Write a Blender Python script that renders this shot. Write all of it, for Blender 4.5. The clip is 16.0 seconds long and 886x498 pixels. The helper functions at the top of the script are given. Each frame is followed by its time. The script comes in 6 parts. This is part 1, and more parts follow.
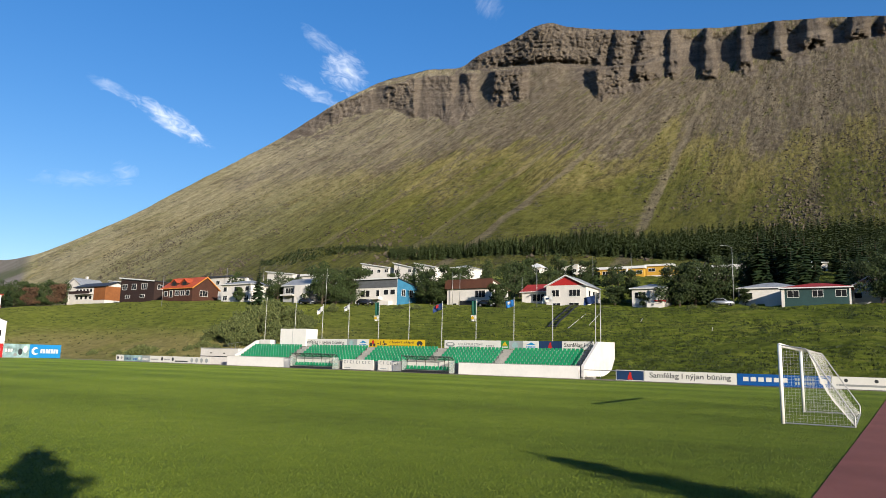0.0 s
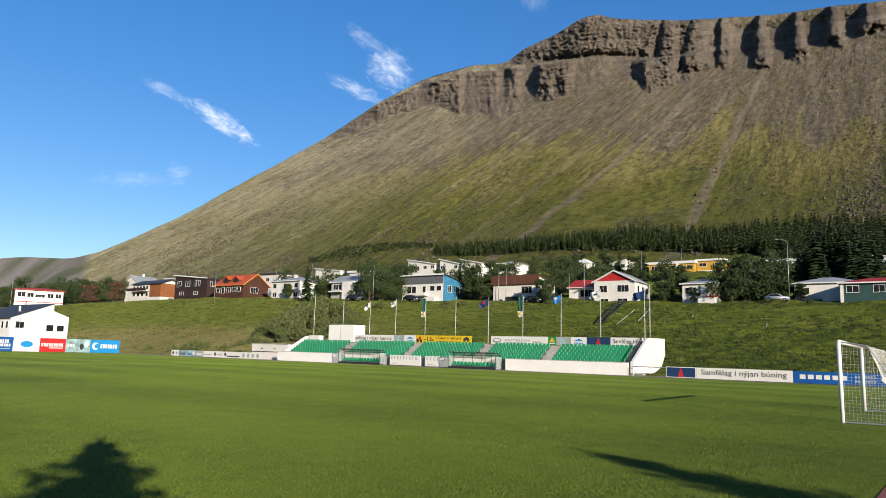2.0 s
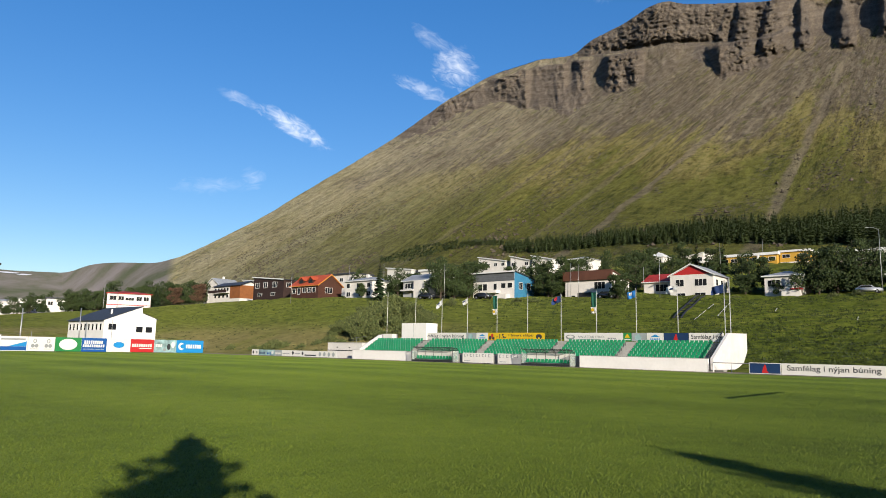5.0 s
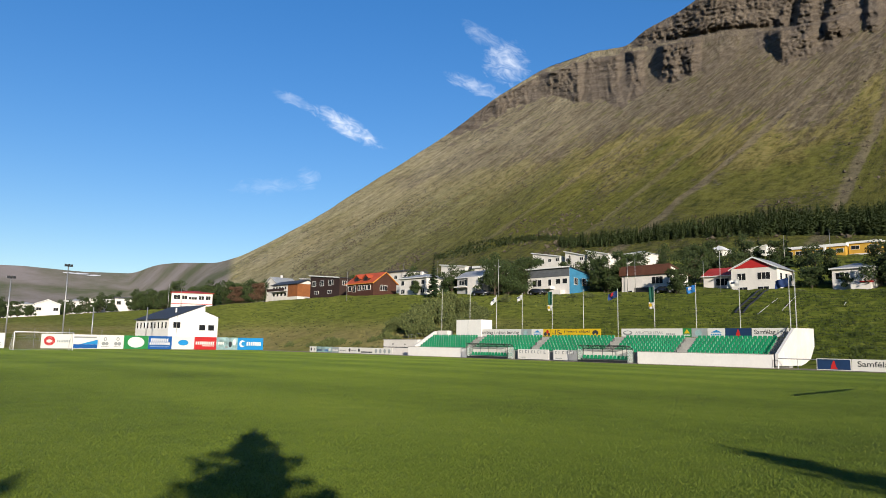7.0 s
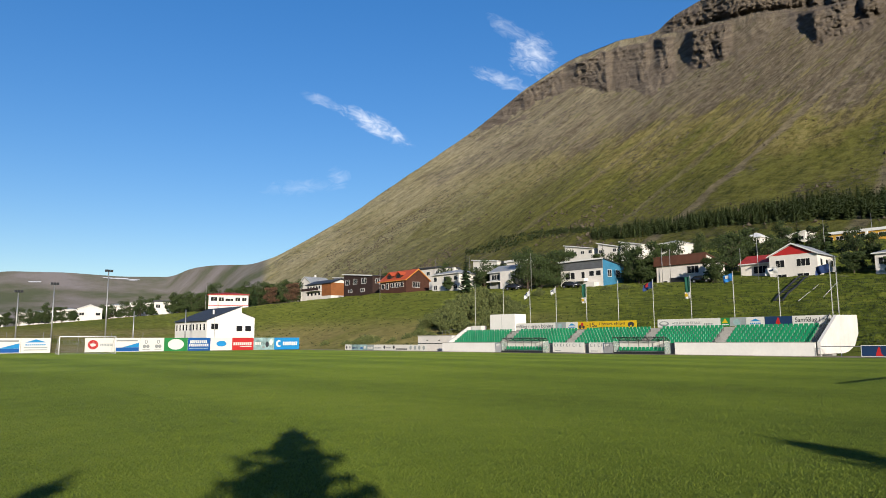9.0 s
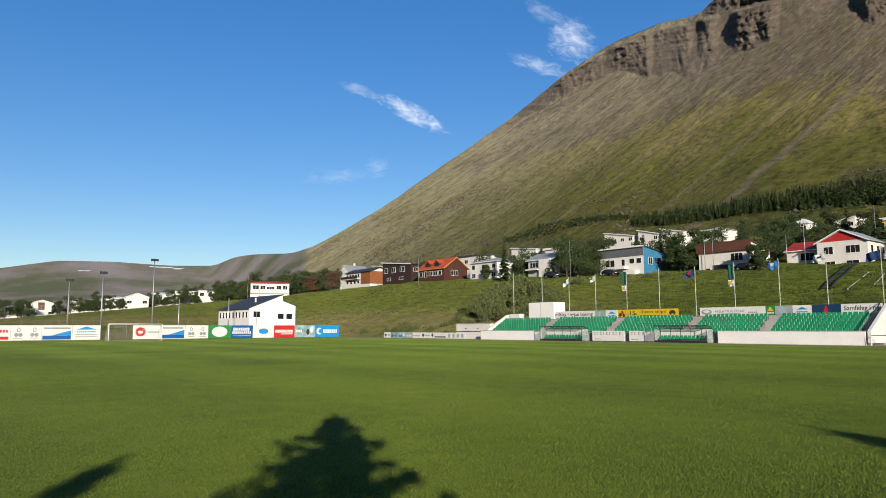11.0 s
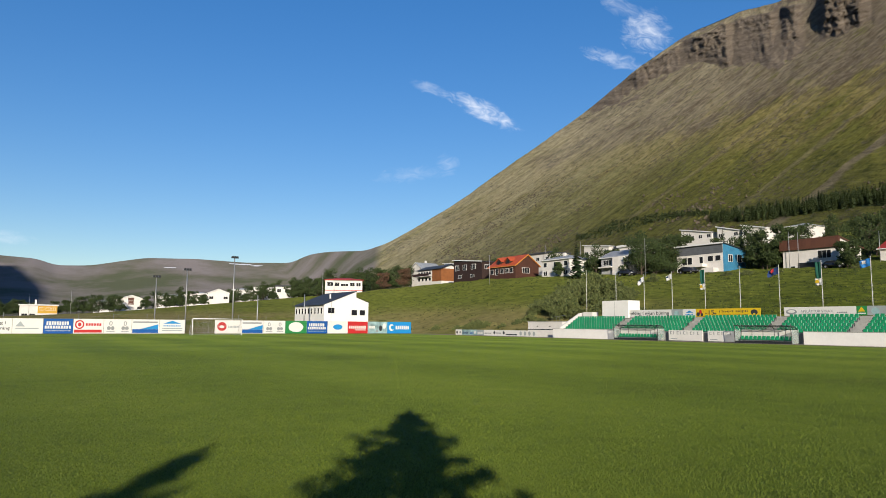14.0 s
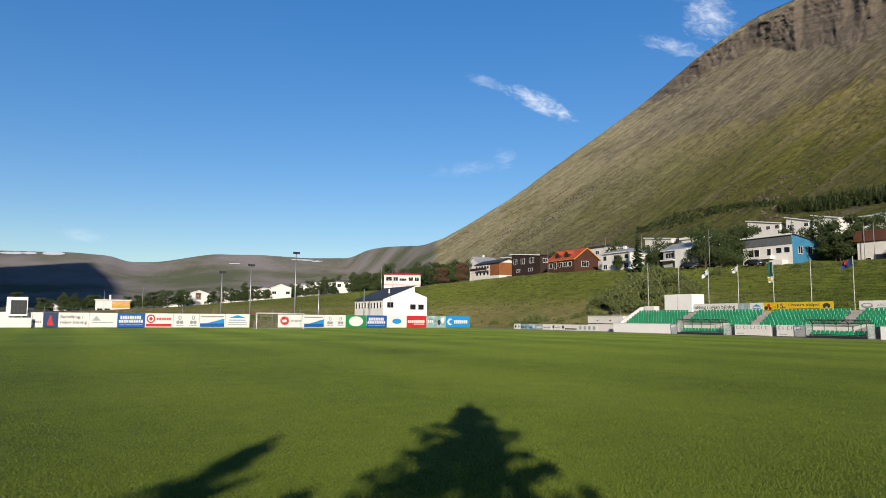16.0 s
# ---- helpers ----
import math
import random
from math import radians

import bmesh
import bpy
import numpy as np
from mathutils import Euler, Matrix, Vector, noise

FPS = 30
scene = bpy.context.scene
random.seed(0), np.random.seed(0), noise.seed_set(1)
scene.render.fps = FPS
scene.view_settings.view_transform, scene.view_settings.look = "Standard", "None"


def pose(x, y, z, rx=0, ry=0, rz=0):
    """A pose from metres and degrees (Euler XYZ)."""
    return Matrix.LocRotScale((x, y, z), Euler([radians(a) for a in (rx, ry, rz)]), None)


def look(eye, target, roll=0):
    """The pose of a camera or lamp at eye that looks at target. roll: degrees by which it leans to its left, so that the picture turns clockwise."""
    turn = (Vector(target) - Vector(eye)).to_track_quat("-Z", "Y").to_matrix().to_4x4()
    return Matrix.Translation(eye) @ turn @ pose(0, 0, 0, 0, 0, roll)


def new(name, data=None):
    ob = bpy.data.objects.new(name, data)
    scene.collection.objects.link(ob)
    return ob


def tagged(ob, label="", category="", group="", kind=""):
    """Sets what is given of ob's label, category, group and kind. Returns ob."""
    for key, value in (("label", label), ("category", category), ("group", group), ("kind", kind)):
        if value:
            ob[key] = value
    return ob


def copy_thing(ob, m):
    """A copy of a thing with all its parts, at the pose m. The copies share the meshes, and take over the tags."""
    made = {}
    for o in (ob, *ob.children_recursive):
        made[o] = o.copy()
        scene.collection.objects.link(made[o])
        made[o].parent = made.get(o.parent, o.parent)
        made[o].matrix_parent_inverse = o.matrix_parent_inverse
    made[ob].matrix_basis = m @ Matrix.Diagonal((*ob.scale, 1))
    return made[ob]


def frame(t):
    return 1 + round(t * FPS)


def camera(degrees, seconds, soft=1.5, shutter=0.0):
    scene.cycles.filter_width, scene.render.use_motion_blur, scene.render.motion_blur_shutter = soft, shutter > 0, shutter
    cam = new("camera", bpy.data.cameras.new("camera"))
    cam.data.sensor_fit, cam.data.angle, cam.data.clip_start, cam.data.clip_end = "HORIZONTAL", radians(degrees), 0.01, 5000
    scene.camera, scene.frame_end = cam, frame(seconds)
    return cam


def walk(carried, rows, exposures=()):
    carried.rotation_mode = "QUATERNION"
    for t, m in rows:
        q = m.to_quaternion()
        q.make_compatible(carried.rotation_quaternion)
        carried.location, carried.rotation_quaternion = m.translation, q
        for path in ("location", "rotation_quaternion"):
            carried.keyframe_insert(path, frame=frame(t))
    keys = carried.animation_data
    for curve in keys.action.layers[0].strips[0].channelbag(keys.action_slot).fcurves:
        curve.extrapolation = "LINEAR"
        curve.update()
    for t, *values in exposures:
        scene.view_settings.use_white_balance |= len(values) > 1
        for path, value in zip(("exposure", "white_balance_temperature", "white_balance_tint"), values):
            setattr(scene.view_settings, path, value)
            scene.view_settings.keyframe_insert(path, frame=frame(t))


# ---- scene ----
cam = camera(64.85, 16.0, soft=0.9)
EYE, TILT, LEAN, TURN = 1.74, 8.92, -1.47, 31.54
# seconds, yaw, pitch, roll from the first direction of view; the eye drifts a hand's width to its left while turning
TURNS = [
    (0.0, 0.00, 0.00, 0.00),
    (0.5, 0.34, -0.21, 0.12),
    (1.0, 1.05, -0.26, 0.12),
    (1.5, 2.48, -0.30, 0.37),
    (2.0, 3.76, -0.31, 0.41),
    (2.5, 5.28, -0.91, 0.39),
    (3.0, 6.11, -0.50, 0.81),
    (3.5, 6.87, -0.49, 0.89),
    (4.0, 7.52, -0.48, 1.13),
    (6.5, 12.96, -0.45, 2.50),
    (7.0, 13.87, -0.51, 2.59),
    (7.5, 14.66, -0.48, 2.55),
    (8.0, 15.11, -0.44, 3.06),
    (8.5, 15.72, -0.62, 3.97),
    (9.0, 16.44, -0.71, 4.26),
    (11.5, 20.39, -1.53, 4.49),
    (12.0, 21.27, -1.56, 4.32),
    (12.5, 22.17, -1.64, 4.32),
    (13.0, 22.86, -1.58, 4.51),
    (13.5, 24.03, -1.43, 4.53),
    (14.0, 25.40, -1.18, 4.78),
    (14.5, 26.65, -1.16, 4.83),
    (15.0, 27.69, -1.23, 5.09),
    (15.5, 29.07, -1.37, 5.25),
    (16.0, 30.13, -1.23, 5.38),
]
walk(cam, [(t, pose(-0.06 * yaw / 30, -0.21 * yaw / 30, EYE, TILT, LEAN, TURN) @ pose(0, 0, 0, 90 + pitch, roll, yaw)) for t, yaw, pitch, roll in TURNS],
     exposures=[(0.0, 0.72), (8.0, 0.56), (16.0, 0.42)])

# ---------- light ----------
SUN_DIR = Vector((0.862, -0.507, 0.2715)).normalized()
world = bpy.data.worlds.new("sky")
scene.world = world
world.use_nodes = True
wn, wl = world.node_tree.nodes, world.node_tree.links
wn.clear()
w_out, w_bg = wn.new("ShaderNodeOutputWorld"), wn.new("ShaderNodeBackground")
w_sky = wn.new("ShaderNodeTexSky")
w_sky.sky_type, w_sky.sun_disc = "NISHITA", False
w_sky.sun_elevation = math.asin(SUN_DIR.z)
w_sky.sun_rotation = math.atan2(SUN_DIR.x, SUN_DIR.y)
w_sky.altitude, w_sky.air_density, w_sky.dust_density, w_sky.ozone_density = 100, 1.0, 0.3, 3.0
SKY = 0.155
w_bg.inputs["Strength"].default_value = SKY
w_tc = wn.new("ShaderNodeTexCoord")


def w_math(op, a, b):
    n = wn.new("ShaderNodeMath")
    n.operation = op
    for i, v in enumerate((a, b)):
        if isinstance(v, (int, float)):
            n.inputs[i].default_value = v
        else:
            wl.new(v, n.inputs[i])
    return n.outputs[0]


def w_dot(direction):
    n = wn.new("ShaderNodeVectorMath")
    n.operation = "DOT_PRODUCT"
    wl.new(w_tc.outputs["Generated"], n.inputs[0])
    n.inputs[1].default_value = direction
    return n.outputs["Value"]


def heading(az, el):
    a, e = radians(az), radians(el)
    return Vector((-math.sin(a) * math.cos(e), math.cos(a) * math.cos(e), math.sin(e)))


# wisps of cloud: azimuth and elevation of the middle, half length, half width, slope in degrees, density
CLOUDS = [(54.0, 17.4, 2.6, 0.75, -24, 1.0), (58.6, 19.2, 1.6, 0.4, -18, 0.4), (40.6, 22.7, 1.7, 1.4, -28, 0.75), (43.4, 21.0, 2.4, 0.55, -20, 0.6),
          (42.6, 24.8, 1.6, 0.6, -30, 0.35), (60.0, 12.3, 2.8, 0.6, 6, 0.22), (57.1, 13.1, 0.8, 0.8, 20, 0.3), (89.5, 5.9, 1.5, 0.45, -4, 0.3), (28.2, 28.2, 0.9, 1.0, 60, 0.2)]
cover = None
for i, (az, el, half_l, half_w, slope, dens) in enumerate(CLOUDS):
    d = heading(az, el)
    right = Vector((math.cos(radians(az)), math.sin(radians(az)), 0))
    up = right.cross(d)
    sl = radians(slope)
    e1, e2 = right * math.cos(sl) + up * math.sin(sl), up * math.cos(sl) - right * math.sin(sl)
    a = w_math("DIVIDE", w_dot(e1), math.sin(radians(half_l)))
    b = w_math("DIVIDE", w_dot(e2), math.sin(radians(half_w)))
    place_v = wn.new("ShaderNodeCombineXYZ")
    wl.new(w_math("MULTIPLY", a, half_l * 0.55), place_v.inputs[0])
    wl.new(w_math("MULTIPLY", b, half_w * 1.1), place_v.inputs[1])
    place_v.inputs[2].default_value = 3.7 * i
    tuft = wn.new("ShaderNodeTexNoise")
    wl.new(place_v.outputs[0], tuft.inputs["Vector"])
    tuft.inputs["Scale"].default_value, tuft.inputs["Detail"].default_value, tuft.inputs["Roughness"].default_value, tuft.inputs["Distortion"].default_value = 1.5, 8, 0.6, 0.9
    q = w_math("ADD", w_math("MULTIPLY", a, a), w_math("MULTIPLY", b, b))
    q = w_math("ADD", w_math("MULTIPLY", q, 0.62), w_math("MULTIPLY", w_math("SUBTRACT", 0.54, tuft.outputs["Fac"]), 2.6))
    m = w_math("MULTIPLY", w_math("POWER", w_math("MAXIMUM", w_math("SUBTRACT", 1.0, q), 0.0), 1.5), dens)
    m = w_math("MULTIPLY", m, w_math("GREATER_THAN", w_dot(d), 0.9))
    cover = m if cover is None else w_math("MAXIMUM", cover, m)
cover = w_math("MINIMUM", w_math("MULTIPLY", cover, 0.5), 0.66)
w_mix = wn.new("ShaderNodeMix")
w_mix.data_type = "RGBA"
wl.new(cover, w_mix.inputs["Factor"])
w_hue = wn.new("ShaderNodeHueSaturation")
w_hue.inputs["Saturation"].default_value = 1.52
w_hue.inputs["Hue"].default_value = 0.515
w_gamma = wn.new("ShaderNodeGamma")
w_gamma.inputs["Gamma"].default_value = 0.72
wl.new(w_sky.outputs["Color"], w_gamma.inputs["Color"])
wl.new(w_gamma.outputs["Color"], w_hue.inputs["Color"])
wl.new(w_hue.outputs["Color"], w_mix.inputs["A"])
w_mix.inputs["B"].default_value = (5.0, 5.2, 5.6, 1)
wl.new(w_mix.outputs["Result"], w_bg.inputs["Color"])
wl.new(w_bg.outputs["Background"], w_out.inputs["Surface"])
sun_data = bpy.data.lights.new("sun", "SUN")
sun_data.energy, sun_data.angle, sun_data.color = 4.75, radians(0.5), (1.0, 0.90, 0.75)
sun = new("sun", sun_data)
sun.matrix_world = look((0, 0, 50), Vector((0, 0, 50)) - SUN_DIR)


# ---------- materials ----------
ALBEDO = 0.78  # common scale of all base colours


class Nodes:
    """A small node builder on one material."""

    def __init__(self, name):
        self.mat = bpy.data.materials.new(name)
        self.mat.use_nodes = True
        self.n, self.l = self.mat.node_tree.nodes, self.mat.node_tree.links
        self.bsdf = self.n["Principled BSDF"]

    def put(self, socket, value):
        if isinstance(value, (int, float)):
            socket.default_value = value
        elif isinstance(value, tuple):
            socket.default_value = (*value, 1) if len(value) == 3 and len(socket.default_value) == 4 else value
        else:
            self.l.new(value, socket)

    def node(self, kind, out=0, **inputs):
        n = self.n.new(kind)
        for k, v in inputs.items():
            self.put(n.inputs[k], v)
        return n.outputs[out]

    def math(self, op, a, b=0.0, c=None):
        n = self.n.new("ShaderNodeMath")
        n.operation = op
        self.put(n.inputs[0], a), self.put(n.inputs[1], b)
        if c is not None:
            self.put(n.inputs[2], c)
        return n.outputs[0]

    def pos(self):
        return self.node("ShaderNodeNewGeometry")

    def random(self):
        return self.n.new("ShaderNodeObjectInfo").outputs["Random"]

    def island(self):
        return self.n.new("ShaderNodeNewGeometry").outputs["Random Per Island"]

    def scaled(self, vec, x, y, z):
        n = self.n.new("ShaderNodeMapping")
        self.l.new(vec, n.inputs["Vector"])
        n.inputs["Scale"].default_value = (x, y, z)
        return n.outputs[0]

    def noise(self, vec, scale, detail=4.0, rough=0.6):
        n = self.n.new("ShaderNodeTexNoise")
        self.l.new(vec, n.inputs["Vector"])
        n.inputs["Scale"].default_value, n.inputs["Detail"].default_value, n.inputs["Roughness"].default_value = scale, detail, rough
        return n.outputs["Fac"]

    def ramp(self, fac, *stops):
        n = self.n.new("ShaderNodeValToRGB")
        e = n.color_ramp.elements
        while len(e) < len(stops):
            e.new(0.5)
        for el, (p, c) in zip(e, stops):
            el.position, el.color = p, ((c, c, c, 1) if isinstance(c, (int, float)) else (*c, 1))
        self.put(n.inputs[0], fac)
        return n.outputs[0]

    def span(self, v, lo, hi):
        n = self.n.new("ShaderNodeMapRange")
        n.interpolation_type = "SMOOTHSTEP"
        self.put(n.inputs[0], v)
        n.inputs[1].default_value, n.inputs[2].default_value = lo, hi
        return n.outputs[0]

    def mix(self, fac, a, b, mode="MIX"):
        n = self.n.new("ShaderNodeMix")
        n.data_type, n.blend_type = "RGBA", mode
        self.put(n.inputs["Factor"], fac), self.put(n.inputs["A"], a), self.put(n.inputs["B"], b)
        return n.outputs["Result"]

    def bump(self, height, strength, distance):
        n = self.n.new("ShaderNodeBump")
        self.put(n.inputs["Height"], height)
        n.inputs["Strength"].default_value, n.inputs["Distance"].default_value = strength, distance
        self.l.new(n.outputs[0], self.bsdf.inputs["Normal"])

    def done(self, color, rough=0.8, metal=0.0, spec=0.3, matte=0.0):
        self.bsdf.inputs["Diffuse Roughness"].default_value = matte
        self.put(self.bsdf.inputs["Base Color"], self.mix(1.0, color, (ALBEDO, ALBEDO, ALBEDO), "MULTIPLY"))
        self.put(self.bsdf.inputs["Roughness"], rough)
        self.bsdf.inputs["Metallic"].default_value = metal
        self.bsdf.inputs["Specular IOR Level"].default_value = spec
        return self.mat


def paint(name, color, rough=0.6, metal=0.0, grain=3.0, vary=0.12, spec=0.35):
    """Painted or coated surface with faint blotches and grain."""
    k = Nodes(name)
    p = k.pos()
    f = k.math("ADD", k.math("MULTIPLY", k.noise(p, 0.5, 5), 0.6), k.math("MULTIPLY", k.noise(p, grain, 5), 0.4))
    dark = tuple(c * (1 - vary * 1.6) for c in color)
    light = tuple(min(1.0, c * (1 + vary)) for c in color)
    k.bump(k.noise(p, grain * 8, 3), 0.15, 0.01)
    return k.done(k.ramp(f, (0.3, dark), (0.7, light)), rough, metal, spec)


def boards(name, color, pitch=0.16, vertical=False):
    """Boarded or corrugated cladding of a house."""
    k = Nodes(name)
    p = k.pos()
    s = k.n.new("ShaderNodeSeparateXYZ")
    k.l.new(p, s.inputs[0])
    v = k.math("ADD", s.outputs[0], s.outputs[1]) if vertical else s.outputs[2]
    saw = k.math("FRACT", k.math("DIVIDE", v, pitch))
    groove = k.span(saw, 0.0, 0.14)
    tone = k.noise(p, 0.7, 6)
    c = k.ramp(tone, (0.3, tuple(x * 0.8 for x in color)), (0.7, tuple(min(1, x * 1.12) for x in color)))
    c = k.mix(groove, tuple(x * 0.55 for x in color), c)
    k.bump(groove, 0.4, 0.02)
    return k.done(c, 0.65)


def turf():
    """Mown pitch: cross-cut stripes, blotches, fine blades."""
    k = Nodes("mown_turf")
    p = k.pos()
    s = k.n.new("ShaderNodeSeparateXYZ")
    k.l.new(p, s.inputs[0])
    wob = k.math("MULTIPLY", k.math("SUBTRACT", k.noise(p, 0.15, 3), 0.5), 2.4)
    band = k.math("SINE", k.math("MULTIPLY", k.math("ADD", s.outputs[1], wob), 0.72))
    band2 = k.math("SINE", k.math("MULTIPLY", k.math("ADD", s.outputs[0], wob), 0.6))
    band = k.math("ADD", k.math("MULTIPLY", k.span(band, -0.9, 0.9), 0.055), k.math("MULTIPLY", k.span(band2, -0.9, 0.9), 0.02))
    big, mid, fine = k.noise(p, 0.07, 4), k.noise(p, 1.3, 6, 0.7), k.noise(k.scaled(p, 1, 1, 0.3), 22, 5, 0.8)
    f = k.math("ADD", k.math("MULTIPLY", big, 0.3), k.math("ADD", k.math("MULTIPLY", mid, 0.3), k.math("ADD", k.math("MULTIPLY", fine, 0.34), k.math("SUBTRACT", band, 0.04))))
    c = k.ramp(f, (0.36, (0.076, 0.12, 0.011)), (0.5, (0.172, 0.242, 0.022)), (0.66, (0.285, 0.345, 0.048)))
    c = k.mix(k.math("MULTIPLY", k.span(k.noise(p, 0.35, 5), 0.58, 0.75), 0.3), c, (0.2, 0.21, 0.06))
    k.bump(k.math("ADD", fine, k.math("MULTIPLY", k.noise(p, 9, 4), 0.7)), 1.0, 0.09)
    return k.done(c, 0.85, 0, 0.15, 1.0)


def hillside():
    """The ground sheet: rough grass near by, scree, gullies and strata up the mountain."""
    k = Nodes("hillside")
    p = k.pos()
    uv = k.n.new("ShaderNodeUVMap")
    uv.uv_map = "fall"
    s = k.n.new("ShaderNodeSeparateXYZ")
    k.l.new(uv.outputs[0], s.inputs[0])
    q, up = s.outputs[0], s.outputs[1]
    sp = k.n.new("ShaderNodeSeparateXYZ")
    k.l.new(p, sp.inputs[0])
    # meadow
    mid, fine = k.noise(p, 0.055, 6, 0.62), k.noise(k.scaled(p, 0.6, 1, 2.2), 0.6, 6, 0.75)
    f = k.math("ADD", k.math("MULTIPLY", mid, 0.35), k.math("MULTIPLY", fine, 0.65))
    meadow = k.ramp(f, (0.38, (0.03, 0.05, 0.009)), (0.45, (0.12, 0.16, 0.018)), (0.54, (0.2, 0.25, 0.03)), (0.66, (0.32, 0.32, 0.07)))
    meadow = k.mix(k.math("MULTIPLY", k.span(sp.outputs[0], -45.0, -95.0), 0.5), meadow, k.ramp(fine, (0.35, (0.19, 0.225, 0.036)), (0.65, (0.37, 0.4, 0.085))))
    dry = k.math("MULTIPLY", k.span(k.noise(p, 0.03, 5), 0.34, 0.52), k.span(sp.outputs[2], 8.0, 3.0))
    dry = k.math("MULTIPLY", dry, k.span(sp.outputs[0], -66.0, -84.0))
    meadow = k.mix(k.math("MULTIPLY", dry, 0.85), meadow, k.ramp(fine, (0.3, (0.27, 0.235, 0.085)), (0.7, (0.52, 0.44, 0.19))))
    # mountain: fall-line coordinates q (degrees) and elevation
    st = k.n.new("ShaderNodeUVMap")
    st.uv_map = "stone"
    ss = k.n.new("ShaderNodeSeparateXYZ")
    k.l.new(st.outputs[0], ss.inputs[0])
    rock, el = ss.outputs[0], ss.outputs[1]
    slope_v = k.n.new("ShaderNodeCombineXYZ")
    k.l.new(q, slope_v.inputs[0])
    k.l.new(el, slope_v.inputs[1])
    fv = slope_v.outputs[0]

    def along(fx, fy, detail, rough):
        return k.noise(k.scaled(fv, fx, fy, 1), 1.0, detail, rough)
    broad, strip, thread = along(0.22, 0.1, 5, 0.6), along(0.9, 0.28, 7, 0.68), along(3.2, 0.7, 6, 0.75)
    grain, coarse = k.noise(k.scaled(fv, 4.5, 4.0, 1), 1.0, 5, 0.85), k.noise(k.scaled(fv, 1.1, 0.8, 1), 1.0, 6, 0.72)
    tone = k.math("ADD", k.math("MULTIPLY", thread, 0.35), k.math("ADD", k.math("MULTIPLY", grain, 0.5), k.math("MULTIPLY", strip, 0.15)))
    scree = k.ramp(tone, (0.43, (0.085, 0.068, 0.046)), (0.5, (0.158, 0.13, 0.09)), (0.57, (0.25, 0.21, 0.15)))
    moss = k.ramp(tone, (0.43, (0.08, 0.072, 0.02)), (0.49, (0.182, 0.158, 0.048)), (0.57, (0.285, 0.245, 0.098)))
    lush = k.ramp(tone, (0.42, (0.048, 0.058, 0.01)), (0.58, (0.175, 0.178, 0.034)))
    low = k.span(el, 22.0, 9.0)
    g = k.math("ADD", k.math("MULTIPLY", low, 0.62), k.math("ADD", k.math("MULTIPLY", broad, 0.75), k.math("ADD", k.math("MULTIPLY", strip, 0.7), k.math("MULTIPLY", k.math("ADD", thread, coarse), 0.36))))
    g = k.math("SUBTRACT", g, k.math("MULTIPLY", k.span(k.math("ADD", q, k.math("MULTIPLY", broad, 12.0)), 24.0, 42.0), 0.2))
    slope_col = k.mix(k.span(g, 1.2, 1.38), scree, moss)
    slope_col = k.mix(k.math("MULTIPLY", k.span(g, 1.4, 1.56), 0.85), slope_col, lush)
    slope_col = k.mix(k.math("MULTIPLY", k.span(k.noise(k.scaled(fv, 1.8, 1.1, 1), 1.0, 6, 0.8), 0.53, 0.62), 0.7), slope_col, lush)
    # sunlight on the left slope put into its colour: paler towards higher q
    lit_slope = k.ramp(tone, (0.42, (0.18, 0.158, 0.1)), (0.58, (0.42, 0.375, 0.255)))
    slope_col = k.mix(k.math("MULTIPLY", k.span(q, 20.0, 40.0), k.math("MULTIPLY", k.span(strip, 0.2, 0.58), 0.85)), slope_col, lit_slope)
    # pale debris chutes
    for c, half, w in ((13.35, 0.24, 0.75), (9.75, 0.26, 0.75), (2.3, 0.3, 0.4), (16.4, 0.25, 0.4), (22.0, 0.3, 0.35)):
        off = k.math("ABSOLUTE", k.math("SUBTRACT", k.math("ADD", q, k.math("MULTIPLY", k.math("SUBTRACT", k.noise(fv, 0.5, 4), 0.5), 0.9)), c))
        slope_col = k.mix(k.math("MULTIPLY", k.span(off, half, half * 0.35), w), slope_col, k.ramp(tone, (0.4, (0.13, 0.105, 0.072)), (0.6, (0.3, 0.25, 0.175))))
    # strewn blocks
    strewn = k.math("MULTIPLY", k.span(k.noise(k.scaled(fv, 5.5, 4.5, 1), 1.0, 4, 0.8), 0.52, 0.57), k.span(k.math("ADD", along(0.45, 0.25, 6, 0.7), k.math("MULTIPLY", k.span(q, 9.0, 1.0), 0.1)), 0.47, 0.58))
    slope_col = k.mix(k.math("MULTIPLY", strewn, 0.75), slope_col, k.ramp(grain, (0.4, (0.045, 0.038, 0.032)), (0.6, (0.16, 0.14, 0.115))))
    strata_v = k.n.new("ShaderNodeCombineXYZ")
    k.l.new(k.math("MULTIPLY", el, 2.6), strata_v.inputs[0])
    k.l.new(k.math("MULTIPLY", q, 0.12), strata_v.inputs[1])
    strata = k.noise(strata_v.outputs[0], 1.0, 5, 0.7)
    cliff = k.ramp(k.math("ADD", k.math("MULTIPLY", strata, 0.4), k.math("ADD", k.math("MULTIPLY", grain, 0.4), k.math("MULTIPLY", coarse, 0.2))), (0.38, (0.07, 0.058, 0.048)), (0.5, (0.15, 0.124, 0.1)), (0.62, (0.25, 0.21, 0.168)))
    mount = k.mix(k.span(k.math("ADD", rock, k.math("MULTIPLY", k.math("SUBTRACT", grain, 0.5), 0.5)), 0.2, 0.5), slope_col, cliff)
